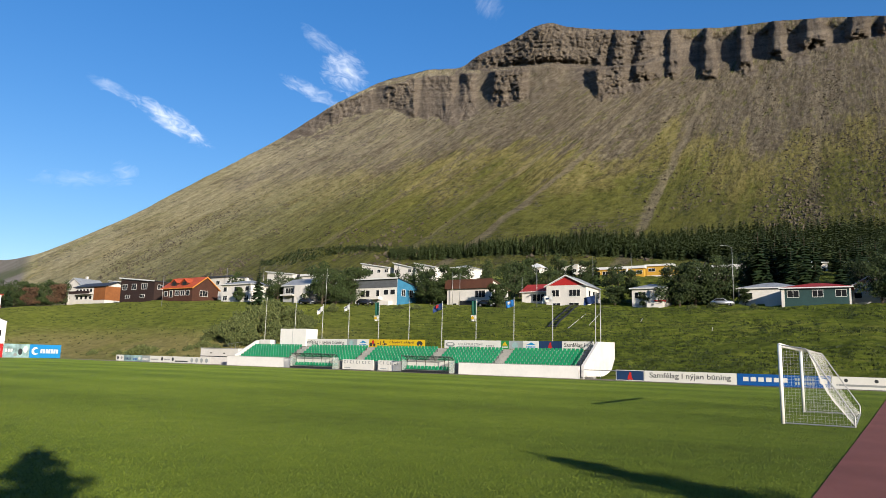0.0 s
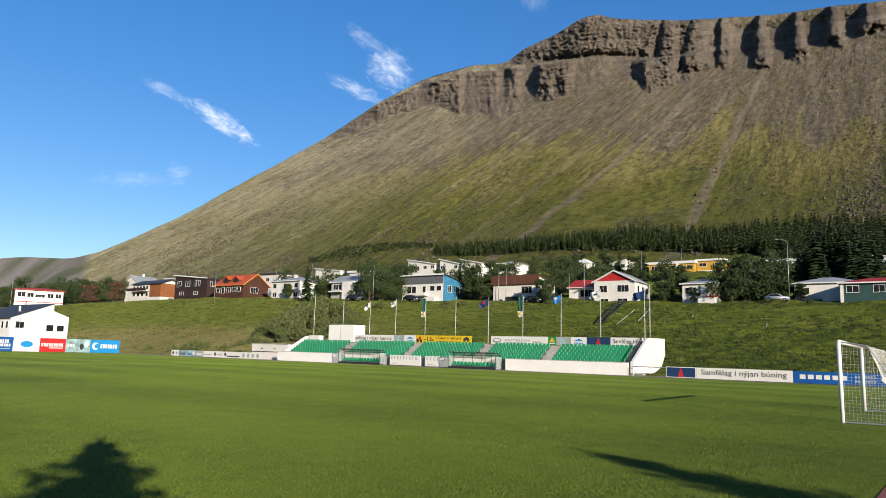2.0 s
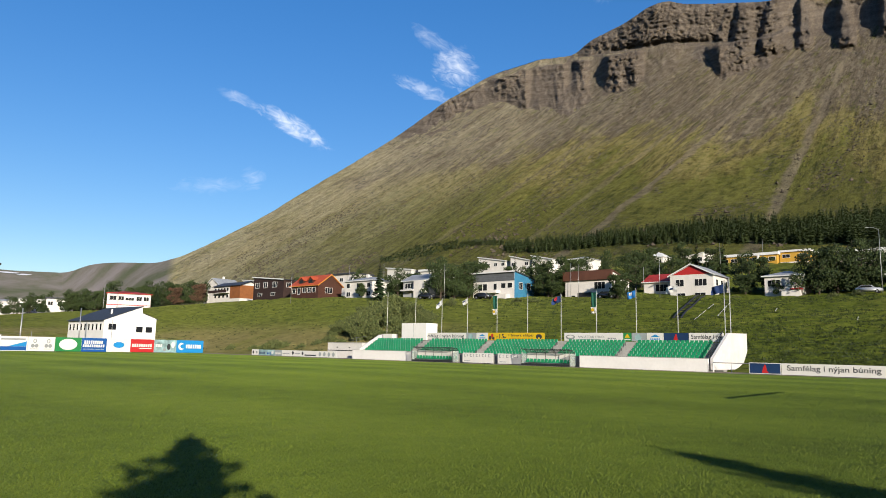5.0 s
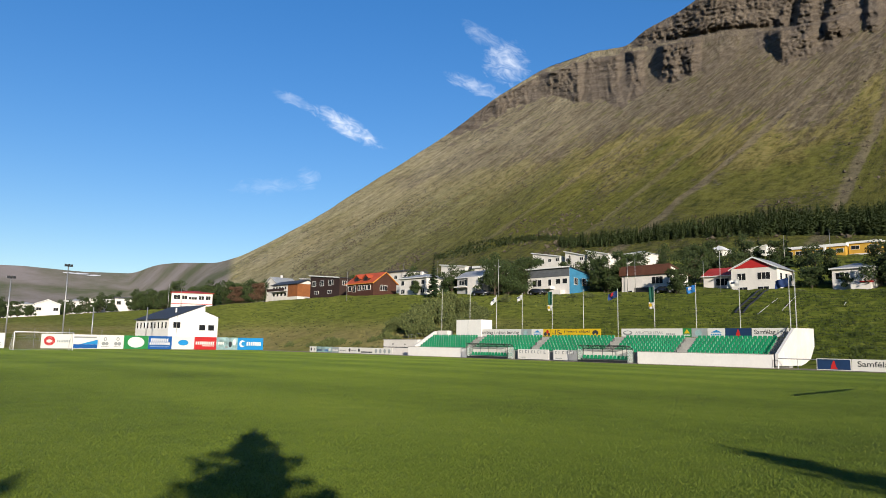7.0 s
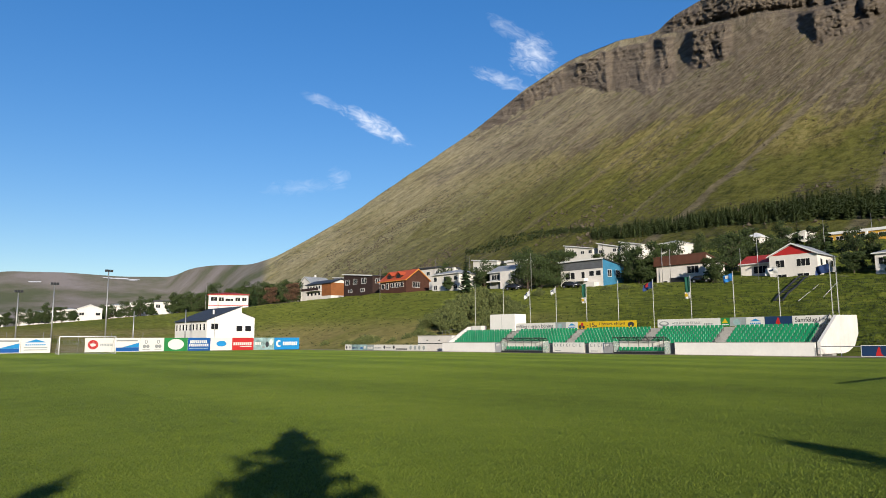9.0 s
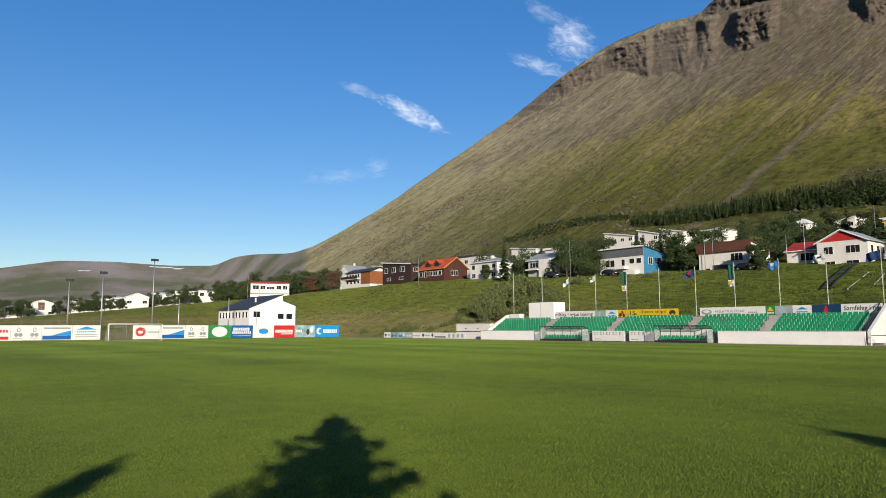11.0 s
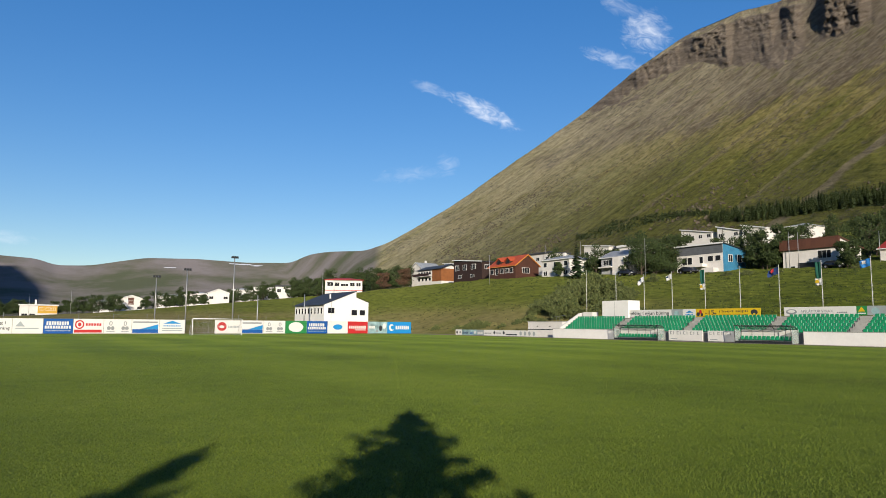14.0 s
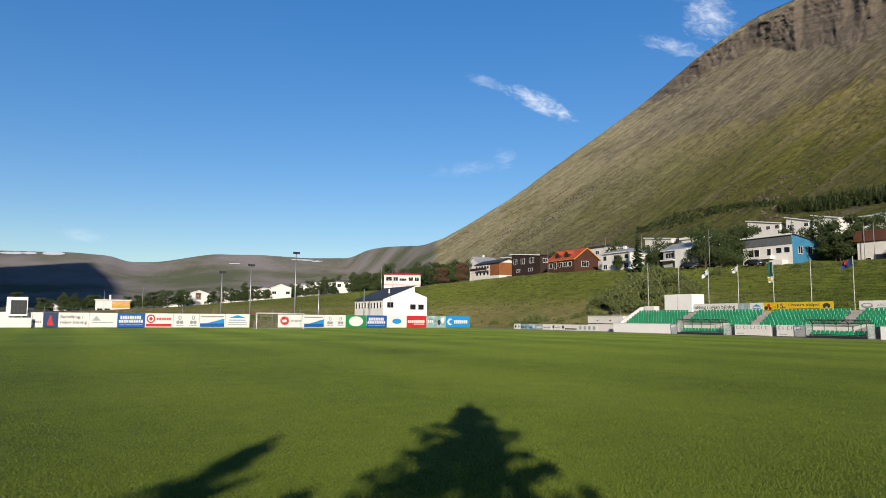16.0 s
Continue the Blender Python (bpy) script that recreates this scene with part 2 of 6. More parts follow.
    # haze over the far hills put into their colour: greyer, faintly purple tones
    mount = k.mix(k.span(up, 1.5, 2.5), mount, k.ramp(k.noise(p, 0.004, 8, 0.6), (0.38, (0.075, 0.085, 0.05)), (0.5, (0.13, 0.122, 0.108)), (0.62, (0.175, 0.158, 0.162))))
    c = k.mix(k.span(k.math("ADD", up, k.math("MULTIPLY", k.math("SUBTRACT", coarse, 0.5), 0.12)), 0.1, 0.2), meadow, mount)
    k.bump(k.math("ADD", k.math("MULTIPLY", fine, 0.4), k.math("MULTIPLY", k.noise(k.scaled(fv, 2.6, 2.4, 1), 1.0, 9, 0.85), k.span(up, 2.0, 1.2))), 0.9, 5.0)
    return k.done(c, 0.95, 0, 0.1, 1.0)


def leaves(name, dark, light):
    k = Nodes(name)
    p = k.pos()
    f = k.math("ADD", k.math("MULTIPLY", k.island(), 0.6), k.math("MULTIPLY", k.noise(p, 0.8, 3), 0.4))
    return k.done(k.ramp(f, (0.15, dark), (0.85, light)), 0.7, 0, 0.25, 0.8)


def rubber():
    k = Nodes("track_rubber")
    p = k.pos()
    f = k.math("ADD", k.math("MULTIPLY", k.noise(p, 0.6, 5), 0.5), k.math("MULTIPLY", k.noise(p, 60, 3), 0.5))
    k.bump(k.noise(p, 120, 2), 0.5, 0.01)
    return k.done(k.ramp(f, (0.3, (0.2, 0.065, 0.05)), (0.7, (0.34, 0.12, 0.095))), 0.9)


def glass_dark():
    k = Nodes("window_glass")
    k.bump(k.noise(k.pos(), 0.6, 2), 0.03, 0.02)
    return k.done((0.02, 0.022, 0.025), 0.12, 0, 0.15)


def netting():
    """Cord for the goal nets."""
    return paint("net_cord", (0.75, 0.74, 0.7), 0.7, vary=0.05)


def clear_sheet():
    """Scratched clear plastic of the team shelters."""
    k = Nodes("clear_shelter_panel")
    k.put(k.bsdf.inputs["Alpha"], k.ramp(k.noise(k.pos(), 2.0, 5), (0.3, 0.25), (0.7, 0.45)))
    return k.done((0.42, 0.5, 0.46), 0.25, 0, 0.5)


M = {
    "turf": turf(), "hill": hillside(), "rubber": rubber(), "glass": glass_dark(), "net": netting(),
    "white": paint("white_paint", (0.92, 0.9, 0.86), 0.55, vary=0.06), "white_wall": paint("white_render", (0.78, 0.745, 0.7), 0.8, vary=0.1),
    "concrete": paint("concrete", (0.42, 0.41, 0.38), 0.9, vary=0.2), "grey": paint("grey_render", (0.45, 0.46, 0.47), 0.8), "dark": paint("dark_paint", (0.03, 0.032, 0.036), 0.5),
    "seat": paint("green_plastic", (0.013, 0.3, 0.13), 0.4, vary=0.18), "steel": paint("galvanised_steel", (0.5, 0.5, 0.5), 0.45, 0.7), "pole": paint("pole_white", (0.62, 0.62, 0.58), 0.5),
    "roof_dark": boards("dark_roof_sheet", (0.055, 0.06, 0.07), 0.3, True), "roof_red": boards("red_roof_sheet", (0.42, 0.04, 0.03), 0.3, True), "roof_orange": boards("orange_roof_sheet", (0.55, 0.1, 0.035), 0.3, True),
    "roof_grey": boards("grey_roof_sheet", (0.36, 0.38, 0.4), 0.3, True), "brown": boards("brown_boards", (0.085, 0.035, 0.022)), "dark_brown": boards("dark_brown_boards", (0.045, 0.025, 0.02)), "orange_wood": boards("orange_timber", (0.3, 0.11, 0.035)),
    "blue": boards("blue_boards", (0.05, 0.23, 0.4)), "yellow": paint("yellow_render", (0.62, 0.36, 0.05), 0.8), "green_wall": boards("dark_green_boards", (0.03, 0.075, 0.075)), "roof_brown": boards("brown_fascia", (0.13, 0.055, 0.035), 0.3, True),
    "trim": paint("white_trim", (0.8, 0.8, 0.78), 0.5, vary=0.04), "trim_orange": paint("orange_trim", (0.7, 0.28, 0.05), 0.5), "red": paint("red_paint", (0.5, 0.03, 0.03), 0.5), "gravel": paint("brown_gravel", (0.3, 0.23, 0.17), 0.95, grain=8, vary=0.3), "rock": paint("basalt_rock", (0.12, 0.1, 0.074), 0.95, grain=0.6, vary=0.45, spec=0.04), "tuft": leaves("rough_grass_tufts", (0.018, 0.032, 0.006), (0.085, 0.115, 0.02)), "bark": paint("bark", (0.1, 0.075, 0.055), 0.95, vary=0.3),
    "navy": paint("navy_vinyl", (0.02, 0.05, 0.13), 0.4), "blue_vinyl": paint("blue_vinyl", (0.01, 0.1, 0.36), 0.4), "sky_vinyl": paint("light_blue_vinyl", (0.02, 0.27, 0.62), 0.4), "yellow_vinyl": paint("yellow_vinyl", (0.75, 0.5, 0.02), 0.4),
    "red_vinyl": paint("red_vinyl", (0.55, 0.03, 0.03), 0.4), "green_vinyl": paint("green_vinyl", (0.03, 0.25, 0.07), 0.4), "white_vinyl": paint("white_vinyl", (0.78, 0.765, 0.72), 0.45, vary=0.05), "grey_vinyl": paint("grey_vinyl", (0.36, 0.4, 0.4), 0.45), "teal_vinyl": paint("pale_teal_vinyl", (0.35, 0.52, 0.52), 0.45, grain=1.2, vary=0.5),
    "ink": paint("black_ink", (0.04, 0.045, 0.05), 0.5), "grey_ink": paint("grey_ink", (0.3, 0.32, 0.32), 0.5),
    "flag_green": paint("green_cloth", (0.01, 0.09, 0.06), 0.85), "flag_blue": paint("blue_cloth", (0.03, 0.22, 0.6), 0.85), "flag_navy": paint("navy_cloth", (0.02, 0.05, 0.16), 0.85), "flag_white": paint("white_cloth", (0.75, 0.75, 0.73), 0.85),
    "blade": leaves("grass_blade", (0.07, 0.112, 0.01), (0.168, 0.215, 0.026)), "leaf": leaves("birch_leaves", (0.016, 0.032, 0.01), (0.07, 0.1, 0.028)), "leaf_red": leaves("red_brown_leaves", (0.05, 0.03, 0.02), (0.16, 0.09, 0.05)), "willow": leaves("willow_leaves", (0.04, 0.062, 0.016), (0.17, 0.19, 0.065)), "needle": leaves("spruce_needles", (0.008, 0.02, 0.008), (0.035, 0.062, 0.02)),
    "needle_far": leaves("plantation_needles", (0.02, 0.036, 0.013), (0.085, 0.112, 0.036)),
    "plastic": clear_sheet(), "slate": boards("slate_grey_boards", (0.13, 0.14, 0.155), 0.4), "snow": paint("old_snow", (0.85, 0.86, 0.88), 0.7),
    "line": paint("line_paint", (0.62, 0.66, 0.55), 0.9), "car_dark": paint("car_dark_paint", (0.02, 0.022, 0.028), 0.25, vary=0.05, spec=0.6), "car_silver": paint("car_silver_paint", (0.5, 0.52, 0.55), 0.3, 0.4, vary=0.05), "tyre": paint("tyre_rubber", (0.02, 0.02, 0.02), 0.9),
}


# ---------- building helpers ----------
def mesh_ob(name, bm, mat, smooth=False):
    me = bpy.data.meshes.new(name)
    bm.normal_update()
    bm.to_mesh(me)
    bm.free()
    for m in (mat if isinstance(mat, (list, tuple)) else [mat]):
        me.materials.append(M[m] if isinstance(m, str) else m)
    if smooth:
        me.polygons.foreach_set("use_smooth", [True] * len(me.polygons))
    return new(name, me)


def part(name, bm, mat, parent, label="", smooth=False):
    ob = mesh_ob(name, bm, mat, smooth)
    ob.parent = parent
    return tagged(ob, label) if label else ob


def thing(name, label, category, x=0.0, y=0.0, z=0.0, rz=0.0, group="", kind=""):
    e = new(name)
    e.empty_display_size = 0.3
    e.matrix_world = pose(x, y, z, 0, 0, rz)
    return tagged(e, label, category, group, kind)


def box(bm, x0, x1, y0, y1, z0, z1, mi=0):
    v = [bm.verts.new(c) for c in ((x0, y0, z0), (x1, y0, z0), (x1, y1, z0), (x0, y1, z0), (x0, y0, z1), (x1, y0, z1), (x1, y1, z1), (x0, y1, z1))]
    for f in ((3, 2, 1, 0), (4, 5, 6, 7), (0, 1, 5, 4), (1, 2, 6, 5), (2, 3, 7, 6), (3, 0, 4, 7)):
        bm.faces.new([v[i] for i in f]).material_index = mi
    return bm


def a_box(*c):
    return box(bmesh.new(), *c)


def rod(bm, p0, p1, r0, r1=None, n=8):
    p0, p1 = Vector(p0), Vector(p1)
    r1 = r0 if r1 is None else r1
    d = (p1 - p0).normalized()
    a = d.orthogonal().normalized()
    b = d.cross(a)
    rings = [[bm.verts.new(p + (a * math.cos(t) + b * math.sin(t)) * r) for t in (2 * math.pi * i / n for i in range(n))] for p, r in ((p0, r0), (p1, r1))]
    for i in range(n):
        bm.faces.new((rings[0][i], rings[0][(i + 1) % n], rings[1][(i + 1) % n], rings[1][i]))
    bm.faces.new(rings[0][::-1]), bm.faces.new(rings[1])
    return bm


def a_rod(*c, **k):
    return rod(bmesh.new(), *c, **k)


def prism(bm, outline, axis, lo, hi):
    """Extrude a 2D outline (convex or not) along an axis: outline in the other two axes, in x y z order."""
    def at(p, t):
        c = list(p)
        c.insert("xyz".index(axis), t)
        return c
    a = [bm.verts.new(at(p, lo)) for p in outline]
    b = [bm.verts.new(at(p, hi)) for p in outline]
    bm.faces.new(a[::-1]), bm.faces.new(b)
    for i in range(len(a)):
        j = (i + 1) % len(a)
        bm.faces.new((a[i], a[j], b[j], b[i]))
    bmesh.ops.recalc_face_normals(bm, faces=bm.faces[:])
    return bm


def a_prism(*c):
    return prism(bmesh.new(), *c)


def writing(name, body, mat, parent, width, height, m, label=""):
    """Letters in the built-in font, fitted into width x height, turned into a thin mesh. They read along local x, upright along local y."""
    cu = bpy.data.curves.new(name, "FONT")
    cu.body, cu.extrude, cu.offset = body, 0.0, 0.012
    cu.align_x, cu.align_y = "LEFT", "BOTTOM_BASELINE"
    tmp = new(name, cu)
    bpy.context.view_layer.update()
    me = bpy.data.meshes.new_from_object(tmp.evaluated_get(bpy.context.evaluated_depsgraph_get()))
    bpy.data.objects.remove(tmp)
    co = np.empty(len(me.vertices) * 3)
    me.vertices.foreach_get("co", co)
    co = co.reshape(-1, 3)
    lo, hi = co.min(0), co.max(0)
    co[:, 0] = (co[:, 0] - lo[0]) / (hi[0] - lo[0]) * width
    co[:, 1] = (co[:, 1] - lo[1]) / (hi[1] - lo[1]) * height
    me.vertices.foreach_set("co", co.ravel())
    me.materials.clear()
    me.materials.append(M[mat])
    ob = new(name, me)
    ob.parent = parent
    ob.matrix_local = m
    return tagged(ob, label) if label else ob


# ---------- ground, valley and mountain in one sheet ----------
def knots(a, *pairs):
    return np.interp(a, [p[0] for p in pairs], [p[1] for p in pairs])


def bank_foot(az):
    a = np.clip(az, -55, 57)
    base = 75.5 / np.cos(np.radians(a))
    return np.where(az > 57, knots(az, (57, 138.6), (60, 156), (64, 165), (70, 165), (83, 134), (91, 128), (115, 128), (180, 128)), np.where(az < -55, 131.6, base))


def bank_top(az):
    return knots(az, (-180, 190), (-60, 190), (-30, 160), (0, 141), (14, 146), (20, 150), (28, 153), (35, 158), (43, 165), (47, 172), (51.5, 185), (54, 202), (58, 225), (65, 232), (70, 300), (83, 320), (180, 320))


def bank_rise(az):
    return knots(az, (-180, 0), (-60, 1), (-30, 4.3), (26, 4.31), (40, 4.07), (53, 3.84), (58.6, 3.25), (63, 2.78), (70.6, 2.0), (83.4, 0.75), (91, 0.3), (125, 0.1), (180, 0))


def ridge_rise(az):
    az = np.asarray(az, float)
    soft = sum(ridge_line(az + d) for d in (-0.45, -0.15, 0.15, 0.45)) / 4
    return soft + (0.02 + 0.12 * smooth01((61 - az) / 5)) * fbm(az * 0.8 + 11, az * 0 + 5, 89, 5, 0.65)


def ridge_line(az):
    return knots(az, (-180, 0.3), (-80, 0.5), (-45, 17), (-20, 22.5), (-2.1, 24.07), (2, 24.78), (5.7, 25.15), (9.1, 25.25), (12.7, 25.6), (15.2, 25.7), (19, 26.15), (21.6, 26.45), (22.9, 26.85), (24.3, 26.6), (26.3, 25.6), (29.3, 24.42), (30.6, 23.45), (33.5, 23.29),
                 (37.5, 22.2), (41.4, 20.12), (45.7, 17.0), (48.6, 15.2), (52.5, 12.65), (56, 10.2), (59.7, 7.95), (62, 6.65), (63.8, 6.0), (66.7, 5.87), (68.3, 5.6), (69.7, 4.88), (73.2, 4.8), (76.8, 4.97), (80.6, 4.9), (84.3, 4.17), (86.5, 4.08), (87.7, 4.5), (90.1, 4.63), (93.6, 4.54), (100, 4.4), (115, 3.5), (140, 0.3), (180, 0.3))


def ridge_far(az):
    return knots(az, (-180, 4000), (-60, 1500), (-20, 1180), (20, 1180), (32, 1200), (50, 1300), (60, 1450), (63, 1620), (70, 2750), (180, 2900))


def fall_line(az, el):
    """The bearing, high on the mountain, from which the fall line through a bearing and elevation comes: they fan out to the valley's end."""
    drop = np.maximum(22 - el, -1.0)
    lo, hi = np.full(np.shape(az), -200.0), np.full(np.shape(az), 200.0)
    for _ in range(20):
        mid = 0.5 * (lo + hi)
        over = mid + knots(mid, (0, 0.0), (2.2, 0.08), (9.7, 0.52), (13.4, 1.3), (20, 1.5), (60, 1.6)) * drop > az
        hi, lo = np.where(over, mid, hi), np.where(over, lo, mid)
    return 0.5 * (lo + hi)


LATTICES = {}


def fbm(u, v, seed, octaves=5, rough=0.55):
    """Value noise on a lattice, in numpy."""
    if seed not in LATTICES:
        LATTICES[seed] = np.random.RandomState(seed).rand(256, 256)
    table = LATTICES[seed]
    total, amp, norm = 0.0, 1.0, 0.0
    for _ in range(octaves):
        iu, iv = np.floor(u).astype(int), np.floor(v).astype(int)
        fu, fv = u - iu, v - iv
        fu, fv = fu * fu * (3 - 2 * fu), fv * fv * (3 - 2 * fv)
        g = lambda i, j: table[(iu + i) % 256, (iv + j) % 256]
        total = total + amp * ((g(0, 0) * (1 - fu) + g(1, 0) * fu) * (1 - fv) + (g(0, 1) * (1 - fu) + g(1, 1) * fu) * fv)
        norm += amp
        amp *= rough
        u, v = u * 2.03 + 17.3, v * 2.03 + 9.1
    return total / norm - 0.5


def smooth01(x):
    x = np.clip(x, 0, 1)
    return x * x * (3 - 2 * x)


def terrain(az, r):
    """Height of the ground, with the place along the slope (0 to 1 from the street to the ridge) and the fall line."""
    az, r = np.asarray(az, float), np.asarray(r, float)
    rb, rc, rd = bank_foot(az), bank_top(az), ridge_far(az)
    zc = 1.74 + rc * np.tan(np.radians(bank_rise(az)))
    crest, mean_crest = ridge_rise(az), sum(ridge_line(az + d) for d in (-4, -2.7, -1.3, 0, 1.3, 2.7, 4)) / 7
    rise = mean_crest + (crest - mean_crest) * np.where(az < 60, smooth01(((r - rc) / (rd - rc) - 0.7) / 0.28), 1.0)
    zd = 1.74 + rd * np.tan(np.radians(rise))
    sb = np.clip((r - rb) / (rc - rb), 0, 1)
    bank = zc * (0.7 * sb + 0.3 * smooth01(sb))
    s = (r - rc) / (rd - rc)
    sc = np.clip(s, 0, 1)
    valley = smooth01((az - 63.5) / 4)
    climb = (0.3 * sc + 0.7 * sc ** 2) * (1 - valley) + (0.16 * sc + 0.84 * sc ** 4) * valley
    z = bank + np.where(s > 0, (zd - zc) * climb, 0)
    # behind the ridge a plateau that sinks slowly
    z = np.where(s > 1, zd - (s - 1) * (rd - rc) * 0.12, z)
    el = np.degrees(np.arctan2(z - 1.74, r))
    q = fall_line(az, el)
    x, y = -r * np.sin(np.radians(az)), r * np.cos(np.radians(az))
    high = smooth01((zd - 60) / 250) * (az > -60) * (az < 66)
    # gullies and ribs along the fall line
    grow = smooth01((sc - 0.1) / 0.5) * high
    rough_slope = fbm(q * 0.3 + 40, el * 0.08, 3, 4, 0.45) * 16 + fbm(q * 1.3 + 9, el * 0.5, 5, 5, 0.62) * 9 + fbm(x / 22, y / 22, 41, 4, 0.6) * 4
    z = z + grow * rough_slope * np.minimum(1.0, 1.05 - sc) * smooth01((63 - az) / 6)
    # basalt tiers: a lower and an upper cliff with a bench between, and buttresses with deep alcoves
    jag = 1.7 * fbm(az * 0.7 + 7, el * 0.3, 7, 6, 0.68)
    lb = knots(az, (-40, 22.0), (12, 22.6), (13.4, 22.9), (15.6, 21.3), (19, 20.9), (20, 22.3), (21.6, 22.0), (24.9, 20.9), (28.9, 20.1), (30.8, 19.0), (32.8, 19.4), (36.8, 19.9), (40, 19.5), (43.8, 17.5), (45.7, 16.55), (50, 14.3), (60, 8)) + jag
    lt = knots(az, (-40, 22.6), (12, 22.9), (13.4, 23.3), (19.7, 23.2), (21.6, 23.55), (25.3, 23.45), (29.3, 23.05), (33, 22.75), (37.5, 21.75), (41.4, 19.95), (45.7, 16.95), (50, 14.4), (60, 8.1)) + 0.2 * jag
    ub = knots(az, (-40, 23.2), (12, 24.0), (17, 23.3), (19.7, 23.5), (23.3, 23.8), (27, 23.6), (30.6, 23.35), (34, 23.2), (60, 20)) + 0.1 * jag
    ut = np.maximum(ridge_rise(az) - 0.35 + 0.5 * jag, ub + 0.01)
    lt = np.maximum(lt, lb + 0.01)
    low_tier = smooth01((az - 12.5) / 1.5) * smooth01((48 - az) / 5)
    up_tier = smooth01((az - 11) / 4) * smooth01((31 - az) / 2)
    in_low, in_up = np.clip(el - lb, 0, lt - lb), np.clip(el - ub, 0, ut - ub)
    bench = 1 - smooth01((el - lt) / np.maximum(ub - lt, 0.12))
    broken = smooth01(0.75 + 2.6 * fbm(az * 0.45 + 19, az * 0, 29, 3))
    pull = (34 * in_low * bench * low_tier * (0.35 + 0.65 * broken) + 36 * in_up * up_tier)
    hollow = np.exp(-((el - ub - 0.05) / 0.28) ** 2) * smooth01((az - 18) / 2) * smooth01((28.5 - az) / 2)
    pull = pull - 16 * hollow
    edge = 0.6 * fbm(az * 0.7 + 3, el * 0.9, 43, 6, 0.7)
    rib = 0.0
    for c, half, foot, tall in ((17.2, 0.9, 21.3, 0.6), (15.0, 0.9, 21.6, 0.7), (12.9, 0.45, 22.0, 0.8), (10.2, 0.5, 21.4, 1.0), (7.55, 0.42, 21.5, 1.1), (5.15, 0.5, 22.2, 1.1), (2.6, 0.75, 22.4, 1.0), (-0.35, 0.6, 22.6, 0.9), (-2.6, 0.8, 22.6, 0.9), (-5.5, 0.8, 22.3, 0.9), (-8.5, 0.9, 22.2, 0.9)):
        rib = np.maximum(rib, tall * np.exp(-((az + edge - c) / (half * (1.5 - 0.26 * np.clip(el - foot, 0, 4)))) ** 6) * smooth01((el - foot - 2.4 * edge) / 1.1))
    ribbed = smooth01((19.5 - az) / 2)
    alcove = ribbed * smooth01((el - 22.5) / 0.5) * smooth01((ridge_rise(az) - 0.15 - el - 0.8 * edge) / 0.9)
    pull = pull + ribbed * 40 * rib - 34 * alcove * (1 - rib) * smooth01((13.5 - az) / 2)
    face = np.clip(low_tier * (0.35 + 0.65 * broken) * (el > lb) * (el < lt + 0.1) + up_tier * (el > ub - 0.1) + ribbed * np.maximum(smooth01(rib * 2.5), 0.7 * alcove), 0, 1)
    tread = (el + 0.25 * fbm(az * 0.8, el * 0.5, 13, 4)) * 3.6
    fr = tread - np.floor(tread)
    crag = fbm(az * 1.6, el * 0.8, 17, 5, 0.7) * 26 + fbm(az * 4.5, el * 6, 59, 4, 0.72) * 22 + (smooth01((fr - 0.15) / 0.5) - fr) * 4 * (0.5 + fbm(az * 0.6, el, 31, 3))
    near_top = smooth01((sc - 0.6) / 0.25) * smooth01((50 - az) / 8)
    rubble = np.maximum(0, fbm(q * 1.6 + 3, el * 1.6, 67, 6, 0.75)) * near_top * (1 - face)
    pull = pull + crag * face * (0.5 + 0.2 * in_low) + rubble * 26
    pull = high * pull * np.where(s > 1, np.exp(-np.maximum(s - 1, 0) * 6), 1.0)
    z = 1.74 + (z - 1.74) * (r - pull) / np.maximum(r, 0.01)
    r = r - pull
    x, y = -r * np.sin(np.radians(az)), r * np.cos(np.radians(az))
    rock = np.maximum(face, np.clip(rubble * 3.2, 0, 0.85)) * high
    # valley hills and hummocks
    far = smooth01((r - 500) / 800) * smooth01((az - 62) / 5)
    z = z + far * (fbm(x / 700, y / 700, 19, 5) * 60 * np.clip(1 - sc, 0, 1) * smooth01(sc * 4))
    hum = smooth01((r - rb) / 12) * smooth01((320 - r) / 100)
    z = z + hum * (fbm(x / 9, y / 9, 23, 4) * 0.9 + fbm(x / 1.9, y / 1.3, 29, 3) * (0.25 + 0.4 * smooth01((32 - az) / 12)))
    up = np.where(s < 0, 0.06 * sb, 0.06 + sc * 0.94) + np.where((az > 61.0) & (s > 0), 3.0 * smooth01((az - 61.0) / 4.0), 0)
    return x, y, z, q, up, rock, el


def ground_height(x, y):
    az, r = math.degrees(math.atan2(-x, y)), math.hypot(x, y)
    return float(terrain(np.array([az]), np.array([r]))[2][0])


def range_at(az, el):
    """Distance at which the slope is seen at an elevation in degrees."""
    r = np.linspace(float(bank_top(az)), float(ridge_far(az)), 200)
    *_, e = terrain(np.full(200, az), r)
    return float(np.interp(el, np.maximum.accumulate(e), r))


def polar(az, r):
    return -r * math.sin(radians(az)), r * math.cos(radians(az))


